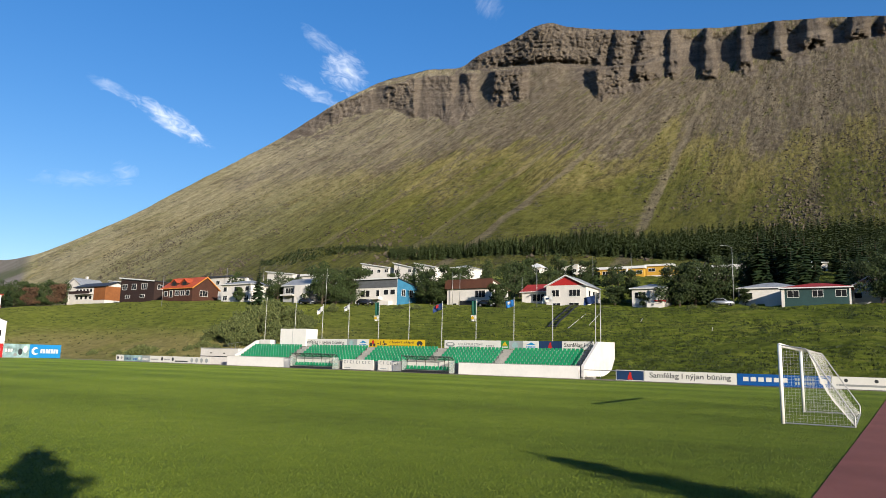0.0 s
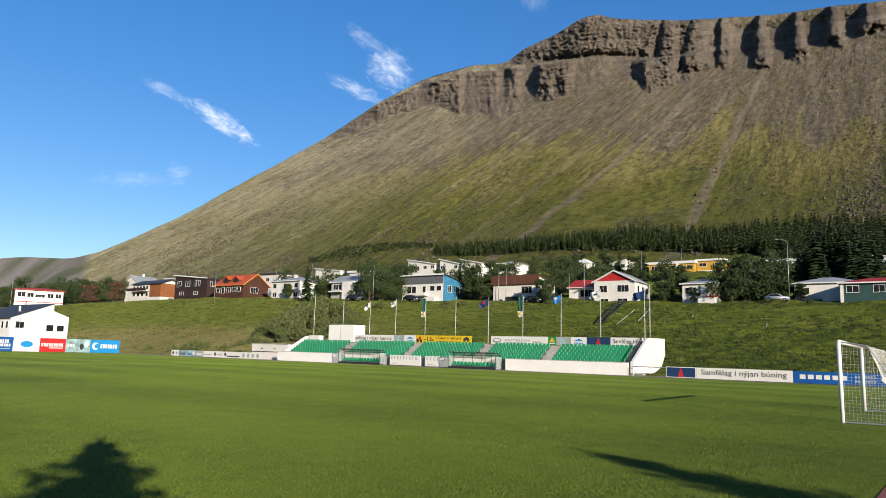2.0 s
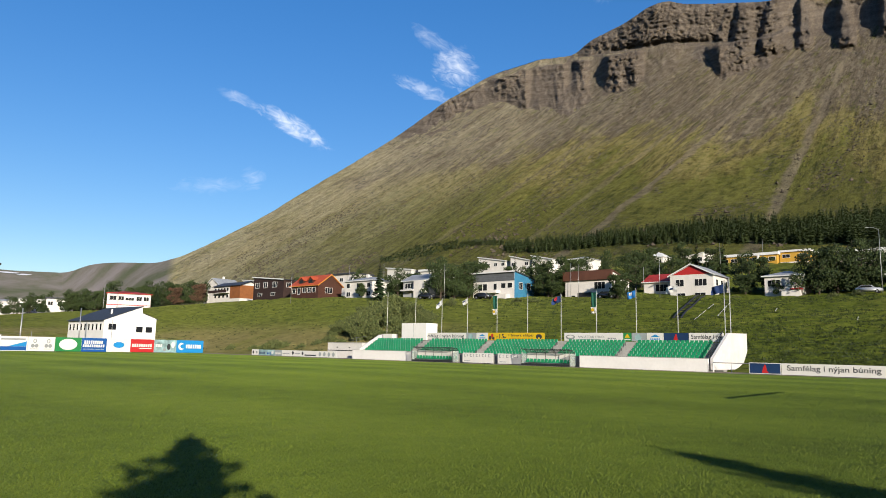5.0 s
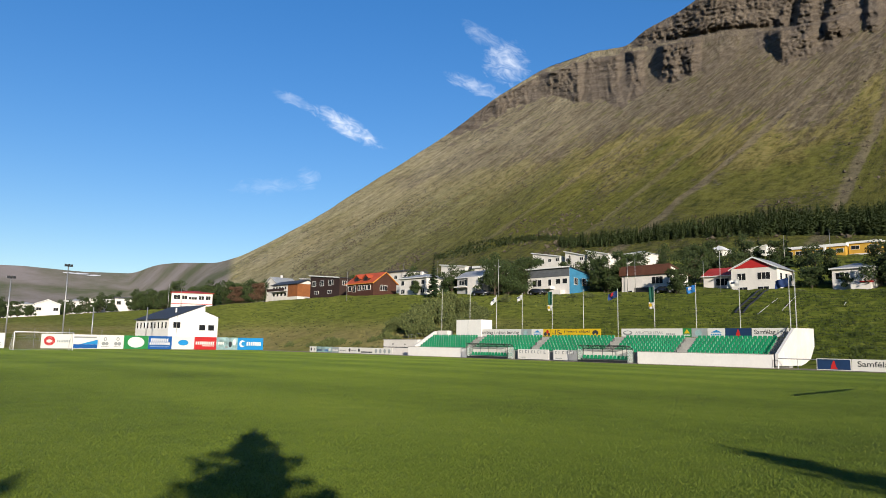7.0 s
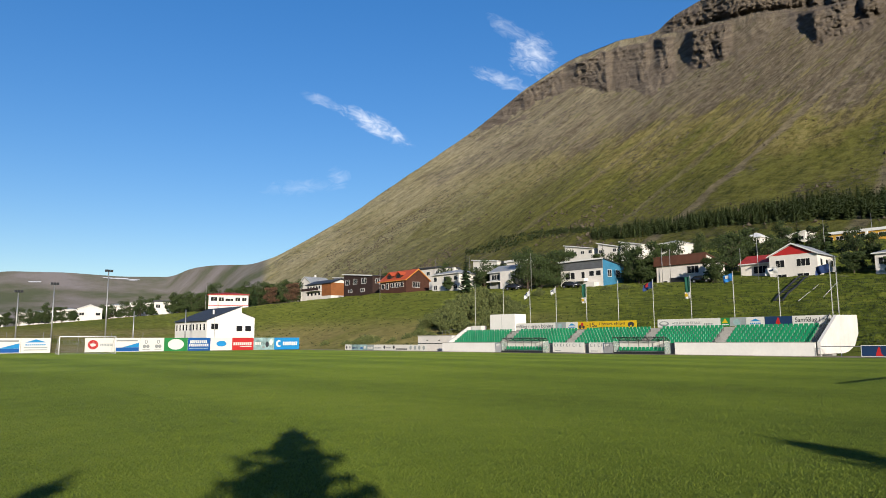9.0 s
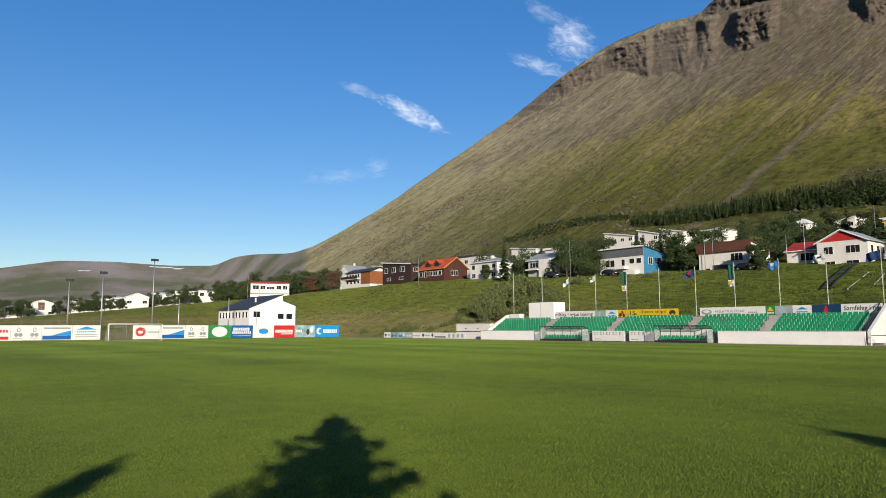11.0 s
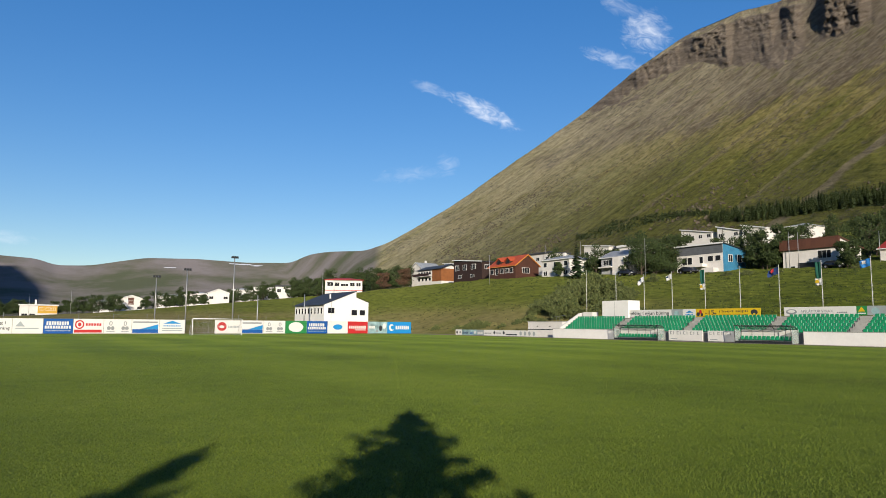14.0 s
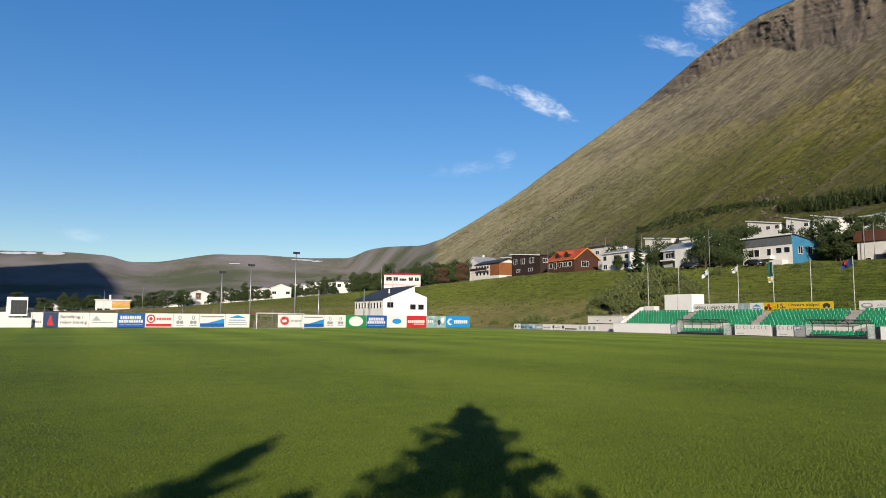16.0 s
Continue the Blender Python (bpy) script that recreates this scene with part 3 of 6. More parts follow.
def grid_mesh(name, X, Y, Z, wrap=False, **uv):
    """A mesh from 2D arrays of places."""
    rows, cols = X.shape
    me = bpy.data.meshes.new(name)
    me.vertices.add(rows * cols)
    me.vertices.foreach_set("co", np.stack([X, Y, Z], -1).ravel())
    i = np.arange(rows * cols).reshape(rows, cols)
    if wrap:
        i = np.concatenate([i, i[:, :1]], 1)
    quads = np.stack([i[:-1, :-1], i[:-1, 1:], i[1:, 1:], i[1:, :-1]], -1).reshape(-1, 4)
    me.loops.add(quads.size)
    me.loops.foreach_set("vertex_index", quads.ravel())
    me.polygons.add(len(quads))
    me.polygons.foreach_set("loop_start", np.arange(0, quads.size, 4))
    me.polygons.foreach_set("use_smooth", np.ones(len(quads), bool))
    me.update(calc_edges=True)
    for layer, pair in uv.items():
        lay = me.uv_layers.new(name=layer)
        lay.data.foreach_set("uv", np.stack(pair, -1).reshape(-1, 2)[quads.ravel()].ravel())
    return me


def build_ground():
    az = np.concatenate([np.arange(-12, 98, 0.1), np.arange(98, 104, 1.0), np.arange(104, 348, 3.0)])
    wrapped = (az + 180) % 360 - 180
    t = [np.linspace(0.02, 1, 10)[:-1], np.linspace(0, 1, 130, endpoint=False), np.linspace(0, 1, 330), np.linspace(0, 1, 16)[1:]]
    rb, rc, rd = bank_foot(wrapped), bank_top(wrapped), ridge_far(wrapped)
    bands = [t[0][:, None] * rb, rb + t[1][:, None] * (rc - rb), rc + (t[2][:, None] ** 1.12) * (rd - rc), rd + t[3][:, None] ** 1.5 * (np.maximum(rd * 1.25, rd + 500) - rd)]
    R = np.concatenate(bands)
    A = np.broadcast_to(wrapped, R.shape)
    x, y, z, q, up, rock, el = terrain(A, R)
    z[:9] = -0.06
    me = grid_mesh("ground", x, y, z, wrap=True, fall=(q, up), stone=(rock, el))
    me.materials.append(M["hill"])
    tagged(new("ground", me), "rough green bank and brown basalt mountain slope", "ground", kind="structure")


build_ground()


def build_side_mountain():
    """The steep hill beyond the pitch's end that throws its shadow into the valley."""
    n = 60
    u, v = np.meshgrid(np.linspace(0, 2 * np.pi, n), np.linspace(0, 1, 40))
    rad = 1100 * (1 - v) * (1 + 0.2 * fbm(np.cos(u) * 2 + 9, np.sin(u) * 2 + 9, 31, 3)) + 1
    X, Y = 3 + rad * np.cos(u), -1508 + rad * np.sin(u)
    Z = -5 + 1023 * v ** 0.78 + fbm(X / 150, Y / 150, 37, 5) * 50 * v * (1 - v)
    me = grid_mesh("mountain", X, Y, Z, fall=(u * 20, v * 0.9 + 0.1), stone=(v * 0.5, v * 25))
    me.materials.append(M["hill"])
    tagged(new("mountain", me), "steep brown mountain beside the valley", "mountain", kind="structure")


build_side_mountain()


# ---------- pitch and track ----------
def sheet(name, x0, x1, y0, y1, z, mat, label, category, nx=2, ny=2, thick=0.03):
    bm = bmesh.new()
    box(bm, x0, x1, y0, y1, z - thick, z)
    ob = mesh_ob(name, bm, mat)
    return tagged(ob, label, category, kind="structure")


sheet("pitch", -121.2, -0.55, -14, 68.2, 0.0, "turf", "mown green grass football pitch", "pitch")
sheet("verge", -121.2, 40, -40, -14, -0.004, "turf", "mown green grass beside the pitch", "grass")
track = mesh_ob("running_track", a_prism([(-1.65, -14), (9.5, -14), (9.5, 68.2), (0.9, 68.2), (-0.3, 27.8), (-0.85, 11.0)], "z", -0.02, 0.008), "rubber")
tagged(track, "red rubber running track beside the pitch", "track", kind="structure")
sheet("outer_grass", -0.55, 40, -14, 68.2, -0.006, "turf", "mown grass beyond the track", "grass")
sheet("stand_path", -121.2, 40, 68.2, 73.5, 0.004, "gravel", "brown gravel path before the stand", "path")


def near_grass():
    """Short blades on the pitch where the camera stands closest."""
    rng = np.random.RandomState(5)
    n = 330000
    az = np.radians(rng.uniform(-2, 97, n))
    r = 7.0 * np.exp(rng.uniform(0, 1, n) ** 1.35 * math.log(46 / 7.0))
    x, y = -r * np.sin(az), r * np.cos(az)
    keep = x < -1.3 + 0.033 * y
    x, y, r = x[keep], y[keep], r[keep]
    n = len(x)
    a = rng.uniform(0, 2 * np.pi, n)
    h = rng.uniform(0.012, 0.03, n) * (1 + 0.5 * fbm(x / 1.5 + 60, y / 1.5 + 60, 71, 3))
    w = rng.uniform(0.003, 0.006, n) * (0.6 + r / 16)
    lean = rng.normal(0, 0.016, (n, 2))
    z0 = np.zeros(n)
    v = np.stack([np.stack([x - np.cos(a) * w, y - np.sin(a) * w, z0], 1), np.stack([x + np.cos(a) * w, y + np.sin(a) * w, z0], 1), np.stack([x + lean[:, 0], y + lean[:, 1], h], 1)], 1).reshape(-1, 3)
    me = bpy.data.meshes.new("grass_blades")
    me.vertices.add(len(v))
    me.vertices.foreach_set("co", v.ravel())
    me.loops.add(3 * n)
    me.loops.foreach_set("vertex_index", np.arange(3 * n))
    me.polygons.add(n)
    me.polygons.foreach_set("loop_start", np.arange(0, 3 * n, 3))
    me.update(calc_edges=True)
    me.materials.append(M["blade"])
    tagged(new("grass_blades", me), "short bright green mown grass blades", "grass", kind="stuff")


near_grass()


def snow_patches():
    """Old snow lying under the rim of the far hills."""
    for az, r, half, deep in ((94.0, 2747, 34, 18), (92.9, 2751, 22, 16), (91.4, 2752, 34, 22), (73.6, 2714, 42, 10), (72.4, 2695, 22, 9), (78.8, 2608, 20, 8)):
        u, v = np.meshgrid(np.linspace(-1, 1, 24), np.linspace(-1, 1, 8))
        wob = 1 + 0.7 * fbm(u * 2 + az, v * 0 + 3, 83, 3)
        A, Rr = az + np.degrees(u * half / r), r + v * deep * np.sqrt(np.clip(1.02 - u * u, 0, 1)) * wob
        x, y, z, *_ = terrain(A, Rr)
        me = grid_mesh("snow_patch", x, y, z + 1.5)
        me.materials.append(M["snow"])
        tagged(new("snow_patch", me), "old white snow patch on the hillside", "snow", "snow patches")


snow_patches()


def boulder_field():
    """Fallen blocks strewn down the mountain in streams below the cliffs."""
    rng = np.random.RandomState(77)
    n = 150000
    az, s = rng.uniform(-8, 58, n), rng.uniform(0.1, 0.84, n)
    r = bank_top(az) + s * (ridge_far(az) - bank_top(az))
    x, y, z, q, _, rock, el = terrain(az, r)
    dens = 0.5 * smooth01((fbm(q * 0.7 + 3, el * 0.3, 91, 5, 0.66) + 0.1) / 0.36) ** 2 * (0.12 + 0.88 * smooth01((16 - az) / 12) + 0.5 * smooth01((13 - el) / 4) * (az > 12)) * (rock < 0.3)
    keep = np.flatnonzero(rng.rand(n) < dens)[:30000]
    x, y, z = x[keep], y[keep], z[keep]
    n = len(keep)
    size = 0.4 + 1.1 * rng.rand(n) ** 3
    base = np.array([(1, 0, 0), (0, 1, 0), (-1, 0, 0), (0, -1, 0), (0, 0, 1), (0, 0, -0.6)])
    v = base[None] * size[:, None, None] * rng.uniform(0.55, 1.25, (n, 6, 1)) + rng.normal(0, 0.16, (n, 6, 3)) * size[:, None, None] + np.stack([x, y, z + 0.2], 1)[:, None]
    f = np.array([(0, 1, 4), (1, 2, 4), (2, 3, 4), (3, 0, 4), (1, 0, 5), (2, 1, 5), (3, 2, 5), (0, 3, 5)])
    F = (f[None] + 6 * np.arange(n)[:, None, None]).reshape(-1, 3)
    me = bpy.data.meshes.new("boulders")
    me.from_pydata(v.reshape(-1, 3).tolist(), [], F.tolist())
    me.materials.append(M["rock"])
    tagged(new("boulders", me), "grey fallen basalt boulders on the slope", "rocks", kind="stuff")


boulder_field()


def bank_tufts():
    """Tussocks of uncut grass on the bank."""
    rng = np.random.RandomState(78)
    n = 16000
    az, u = rng.uniform(-9, 66, n), rng.uniform(0.04, 0.99, n)
    rb, rc = bank_foot(az), bank_top(az)
    r = rb + u * (rc - rb)
    x, y, z, *_ = terrain(az, r)
    keep = rng.rand(n) < smooth01((fbm(x / 14 + 40, y / 7 + 40, 93, 4) + 0.16) / 0.3) * (0.3 + 0.7 * smooth01((34 - az) / 14))
    x, y, z = x[keep], y[keep], z[keep]
    n, k = len(x), 7
    a = rng.uniform(0, 2 * np.pi, (n, k))
    h, w = rng.uniform(0.12, 0.34, (n, k)), rng.uniform(0.05, 0.12, (n, k))
    ox, oy = rng.normal(0, 0.22, (n, k)), rng.normal(0, 0.12, (n, k))
    X, Y, Z = x[:, None] + ox, y[:, None] + oy, z[:, None] - 0.06 + 0 * ox
    tip = rng.normal(0, 0.12, (2, n, k))
    v = np.stack([np.stack([X - np.cos(a) * w, Y - np.sin(a) * w, Z], -1), np.stack([X + np.cos(a) * w, Y + np.sin(a) * w, Z], -1), np.stack([X + tip[0], Y + tip[1], Z + h], -1)], 2).reshape(-1, 3)
    me = bpy.data.meshes.new("grass_tufts")
    me.from_pydata(v.tolist(), [], np.arange(len(v)).reshape(-1, 3).tolist())
    me.materials.append(M["tuft"])
    tagged(new("grass_tufts", me), "rough green grass tussocks on the bank", "grass", kind="stuff")


bank_tufts()


# ---------- goals ----------
def net_panel(bm, a, b, c, d, nu, nv, r=0.006, sag=0.0):
    """Cords across the patch a-b-c-d (a to b along u, a to d along v)."""
    a, b, c, d = (Vector(p) for p in (a, b, c, d))

    def at(u, v):
        p = (a * (1 - u) + b * u) * (1 - v) + (d * (1 - u) + c * u) * v
        return p + Vector((-sag * 4 * v * (1 - v) * math.sin(math.pi * min(1, max(0, u))), 0, -sag * 0.8 * 4 * v * (1 - v)))
    for i in range(nu + 1):
        for j in range(6):
            rod(bm, at(i / nu, j / 6), at(i / nu, (j + 1) / 6), r, n=3)
    for j in range(nv + 1):
        for i in range(6):
            rod(bm, at(i / 6, j / nv), at((i + 1) / 6, j / nv), r, n=3)


def football_goal(x, y, rz, label):
    """Mouth 7.32 m wide along local y, facing local -x, with its back towards +x."""
    g = thing("football_goal", label, "goal", x, y, 0, rz, "goals of the pitch")
    h, w, deep, top = 2.44, 7.32, 1.95, 0.75
    for yy in (0, w):
        part("post", a_rod((0, yy, 0), (0, yy, h), 0.06, n=16), "white", g, "white goal post", True)
        bm = bmesh.new()
        rod(bm, (0, yy, h), (top, yy, h - 0.12), 0.022)
        rod(bm, (top, yy, h - 0.12), (deep, yy, 0.35), 0.022)
        rod(bm, (deep, yy, 0.35), (deep, yy, 0.03), 0.022)
        rod(bm, (0, yy, 0.03), (deep, yy, 0.03), 0.022)
        part("side_stay", bm, "steel", g, "thin metal net support")
    part("crossbar", a_rod((0, 0, h), (0, w, h), 0.06, n=16), "white", g, "white crossbar", True)
    bm = a_rod((deep, 0, 0.03), (deep, w, 0.03), 0.022)
    part("ground_bar", bm, "steel", g)
    bm = bmesh.new()
    net_panel(bm, (top, 0, h - 0.12), (top, w, h - 0.12), (deep, w, 0.05), (deep, 0, 0.05), 40, 14, r=0.0035, sag=0.28)
    net_panel(bm, (0.02, 0, h), (0.02, w, h), (top, w, h - 0.12), (top, 0, h - 0.12), 40, 4, r=0.0035)
    part("back_net", bm, "net", g, "sagging white cord net")
    for yy in (0, w):
        bm = bmesh.new()
        n = 20
        for i in range(1, n):
            xx = deep * i / n
            zt = h - 0.12 * xx / top if xx < top else h - 0.12 - (h - 0.47) * (xx - top) / (deep - top)
            rod(bm, (xx, yy, 0.03), (xx, yy, zt), 0.0027, n=3)
        for j in range(1, 25):
            zz = h * j / 25
            xe = deep if zz < 0.35 else top + (h - 0.12 - zz) / (h - 0.47) * (deep - top)
            rod(bm, (0.02, yy, zz), (min(deep, xe), yy, zz), 0.0027, n=3)
        part("side_net", bm, "net", g)
    return g


football_goal(-2.6, 24.62, 0, "white football goal with hanging net on the grass")
football_goal(-107.3, 31.94, 180, "far white football goal with bare posts and net")


# ---------- signs along the pitch ----------
def hoarding(x, y, z, rz, w, h, base, label, marks=(), group="boards along the pitch", posts=True, thick=0.05):
    """Board whose face looks along local -y, origin at its lower left corner. marks: (kind, colour, x0, z0, x1, z1[, text])."""
    b = thing("hoarding", label, "sign board", x, y, z, rz, group)
    part("panel", a_box(0, w - 0.02, 0, thick, 0.06, h), base, b)
    if posts:
        for xx in (0.15, w - 0.15):
            part("post", a_box(xx - 0.03, xx + 0.03, thick + 0.002, thick + 0.07, 0, h - 0.05), "steel", b)
    for kind, col, x0, z0, x1, z1, *txt in marks:
        if kind == "text":
            writing("lettering", txt[0], col, b, x1 - x0, z1 - z0, Matrix.Translation((x0, -0.006, z0)) @ pose(0, 0, 0, 90, 0, 0))
        elif kind == "bar":
            part("stripe", a_box(x0, x1, -0.006, 0.0, z0, z1), col, b)
        elif kind == "bars":
            n = txt[0]
            step = (x1 - x0) / n
            if n <= 10:
                for i in range(n):
                    part("letter_bar", a_box(x0 + i * step, x0 + (i + 0.72) * step, -0.006, 0, z0, z1), col, b)
            else:
                part("print_line", a_box(x0, x1, -0.006, 0, z0, z1), col, b)
        elif kind == "disc":
            bm = bmesh.new()
            cx, cz, rx, rzz = (x0 + x1) / 2, (z0 + z1) / 2, (x1 - x0) / 2, (z1 - z0) / 2
            prism(bm, [(cx + rx * math.cos(t), cz + rzz * math.sin(t)) for t in (2 * math.pi * i / 28 for i in range(28))], "y", -0.008 - 0.002 * len(txt), 0.0)
            part("emblem", bm, col, b)
        elif kind == "tri":
            part("emblem", a_prism([(x0, z0), (x1, z0), ((x0 + x1) / 2, z1)], "y", -0.008, 0.0), col, b)
        elif kind == "slope":
            part("emblem", a_prism([(x0, z0), (x1, z0), (x1, z1)], "y", -0.008, 0.0), col, b)
        elif kind == "flame":
            w2, h2 = x1 - x0, z1 - z0
            part("emblem", a_prism([(x0, z0), (x0 + 0.12 * w2, z0 + 0.45 * h2), (x0 + 0.4 * w2, z1), (x0 + 0.62 * w2, z0 + 0.92 * h2), (x0 + 0.72 * w2, z0 + 0.3 * h2), (x1, z0)], "y", -0.01, 0.0), col, b)
    return b


SLOGAN = "Samfélag í nýjan búning"
# low boards on the near side of the bank
hoarding(-22.15, 69, 0, 0, 2.85, 1.08, "white_vinyl", "navy board with a red emblem and white edge", [("bar", "navy", 0.06, 0.12, 2.76, 1.02), ("flame", "red_vinyl", 1.15, 0.16, 1.75, 0.92)])
hoarding(-19.28, 69, 0, 0, 8.35, 1.08, "white_vinyl", "white board with a dark slogan", [("text", "ink", 0.45, 0.28, 7.85, 0.92, SLOGAN)])
hoarding(-10.9, 69, 0, 0, 7.5, 1.08, "blue_vinyl", "blue board with white shapes for lettering", [("bars", "white_vinyl", 0.5, 0.42, 4.3, 0.8, 6), ("bars", "grey_vinyl", 4.7, 0.62, 6.3, 0.85, 7), ("bars", "grey_vinyl", 4.7, 0.25, 6.3, 0.48, 7), ("disc", "white_vinyl", 6.6, 0.35, 7.2, 0.85)])
for i, xx in enumerate((-3.35, 1.75, 6.85)):
    hoarding(xx, 69, 0, 0, 5.05, 1.08, "white_vinyl", "white board with small dark emblems and a line of print", [("disc", "ink", 0.9, 0.62, 1.2, 0.92), ("disc", "ink", 3.1, 0.62, 3.4, 0.92), ("bars", "grey_ink", 0.3, 0.28, 4.7, 0.45, 26)])
# low boards beyond the stand
small = [("white_vinyl", 1.0, [("disc", "ink", 0.25, 0.25, 0.75, 0.8)]), ("white_vinyl", 1.0, [("disc", "grey_ink", 0.2, 0.3, 0.7, 0.75)]), ("teal_vinyl", 2.2, [("bars", "navy", 0.2, 0.25, 1.9, 0.6, 5)]), ("teal_vinyl", 2.4, [("bars", "blue_vinyl", 0.3, 0.2, 1.4, 0.55, 3), ("disc", "white_vinyl", 1.5, 0.3, 2.1, 0.8)]), ("grey_vinyl", 2.0, [("bars", "white_vinyl", 0.2, 0.3, 1.7, 0.6, 7)]),
         ("white_vinyl", 2.4, [("bars", "grey_ink", 0.2, 0.35, 2.1, 0.55, 9)]), ("white_vinyl", 2.6, [("disc", "ink", 0.25, 0.3, 0.8, 0.85), ("bars", "grey_ink", 1.0, 0.4, 2.4, 0.6, 6)]), ("white_vinyl", 4.2, [("disc", "ink", 0.2, 0.3, 0.7, 0.85), ("bars", "ink", 1.0, 0.2, 3.9, 0.4, 15)]), ("white_vinyl", 4.6, [("disc", "grey_vinyl", 0.3 + 1.08 * i, 0.2, 0.9 + 1.08 * i, 0.85) for i in range(4)])]
xx = -105.6
for col, w, marks in small:
    hoarding(xx, 70.2, 0, 0, w, 1.0, col, "low printed board with small dark emblems" if col == "white_vinyl" else "low printed board in grey and pale blue", marks)
    xx += w + 0.02


def end_board(y0, y1, base, label, marks=()):
    """Tall board at the far end: its face looks along +x, local x runs along world y."""
    hoarding(-122.0, y0, 0, 90, y1 - y0, 2.32, base, label, marks, "tall boards at the far end")


TREFOIL = [("disc", "grey_ink", 0.75, 1.3, 1.25, 2.0), ("disc", "white_vinyl", 0.88, 1.42, 1.12, 1.88, 1), ("disc", "grey_ink", 0.45, 0.6, 1.0, 1.2), ("disc", "grey_ink", 1.0, 0.6, 1.55, 1.2), ("bar", "grey_ink", 0.4, 0.35, 1.6, 0.45)]


def shifted(marks, dx):
    return [(m[0], m[1], m[2] + dx, m[3], m[4] + dx, *m[5:]) for m in marks]


end_board(-14.0, -9.6, "white_vinyl", "tall white board with pale print", [("bars", "grey_vinyl", 0.5, 0.9, 3.6, 1.3, 7)])
end_board(-9.58, -5.42, "white_vinyl", "tall white board with pale print", [("bars", "grey_ink", 2.9, 0.7, 4.0, 1.15, 4)])
end_board(-5.4, -4.02, "white_vinyl", "tall plain white board with pale print", [("bars", "grey_ink", 0.1, 0.7, 1.2, 1.05, 4)])
end_board(-4.0, -2.02, "navy", "tall navy board with a red emblem", [("flame", "red_vinyl", 0.5, 0.35, 1.5, 1.9)])
end_board(-2.0, 2.18, "white_vinyl", "tall white board with a dark slogan", [("text", "ink", 0.25, 1.3, 3.4, 1.9, "Samfélag í"), ("text", "ink", 0.25, 0.5, 3.9, 1.1, "nýjan búning")])
end_board(2.2, 6.18, "white_vinyl", "tall white board with a pale diamond emblem", [("tri", "grey_vinyl", 0.4, 1.1, 1.6, 1.9), ("bars", "grey_vinyl", 0.4, 0.75, 3.4, 0.9, 16)])
end_board(6.2, 10.22, "blue_vinyl", "tall blue board with bold white shapes", [("bars", "white_vinyl", 0.4, 1.35, 3.5, 1.9, 9), ("bars", "white_vinyl", 0.2, 0.8, 3.8, 1.25, 10), ("bar", "white_vinyl", 0.3, 0.45, 3.7, 0.5)])
end_board(10.24, 14.48, "white_vinyl", "tall white board with red emblem and stripe", [("disc", "red_vinyl", 0.2, 0.75, 1.5, 2.15), ("disc", "white_vinyl", 0.4, 0.97, 1.3, 1.93, 1), ("disc", "red_vinyl", 0.6, 1.15, 1.1, 1.75, 1, 1), ("bars", "red_vinyl", 1.7, 1.25, 4.0, 1.65, 6), ("bar", "red_vinyl", 0.1, 0.2, 4.0, 0.66)])
end_board(14.5, 18.56, "white_vinyl", "tall white board with two dark looped emblems", TREFOIL + shifted(TREFOIL, 2.1))
end_board(18.58, 22.76, "white_vinyl", "tall white board with a blue landscape print", [("bar", "blue_vinyl", 0.1, 0.15, 4.0, 0.75), ("slope", "sky_vinyl", 1.2, 0.76, 4.0, 1.55), ("bars", "grey_ink", 0.2, 1.75, 3.9, 2.0, 18)])
end_board(22.78, 26.8, "white_vinyl", "tall white board with a blue roof emblem and print", [("tri", "sky_vinyl", 0.5, 1.65, 3.5, 2.15), ("bars", "sky_vinyl", 0.6, 1.2, 3.4, 1.4, 10), ("bars", "grey_vinyl", 0.4, 0.8, 3.6, 0.95, 14), ("bars", "grey_vinyl", 0.4, 0.45, 3.6, 0.6, 14)])
end_board(31.7, 36.22, "white_vinyl", "tall white board with a round red emblem", [("disc", "red_vinyl", 0.4, 0.5, 2.0, 2.0), ("disc", "white_vinyl", 0.75, 0.95, 1.6, 1.45, 1), ("bars", "grey_vinyl", 2.3, 1.0, 4.2, 1.4, 8)])
end_board(36.24, 40.2, "white_vinyl", "tall white board with a blue landscape print", [("bar", "blue_vinyl", 0.1, 0.15, 3.8, 0.75), ("slope", "sky_vinyl", 1.1, 0.76, 3.8, 1.55), ("bars", "grey_ink", 0.2, 1.75, 3.6, 2.0, 18)])
end_board(40.22, 44.2, "white_vinyl", "tall white board with two dark looped emblems", TREFOIL + shifted(TREFOIL, 2.0))
end_board(44.22, 48.3, "green_vinyl", "tall green board with a white oval", [("disc", "white_vinyl", 0.6, 0.3, 3.4, 2.1), ("bars", "green_vinyl", 1.2, 0.95, 2.8, 1.6, 2), ("bar", "red_vinyl", 1.1, 0.6, 2.9, 0.72)])
end_board(48.32, 52.4, "blue_vinyl", "tall blue board with bold white shapes", [("bars", "white_vinyl", 0.4, 1.35, 3.5, 1.9, 9), ("bars", "white_vinyl", 0.2, 0.8, 3.8, 1.25, 10), ("bar", "white_vinyl", 0.3, 0.45, 3.7, 0.5)])
end_board(52.42, 56.5, "white_vinyl", "tall white board with a blue oval", [("disc", "sky_vinyl", 1.1, 0.75, 3.0, 1.75), ("bars", "white_vinyl", 1.45, 1.05, 2.65, 1.45, 4)])
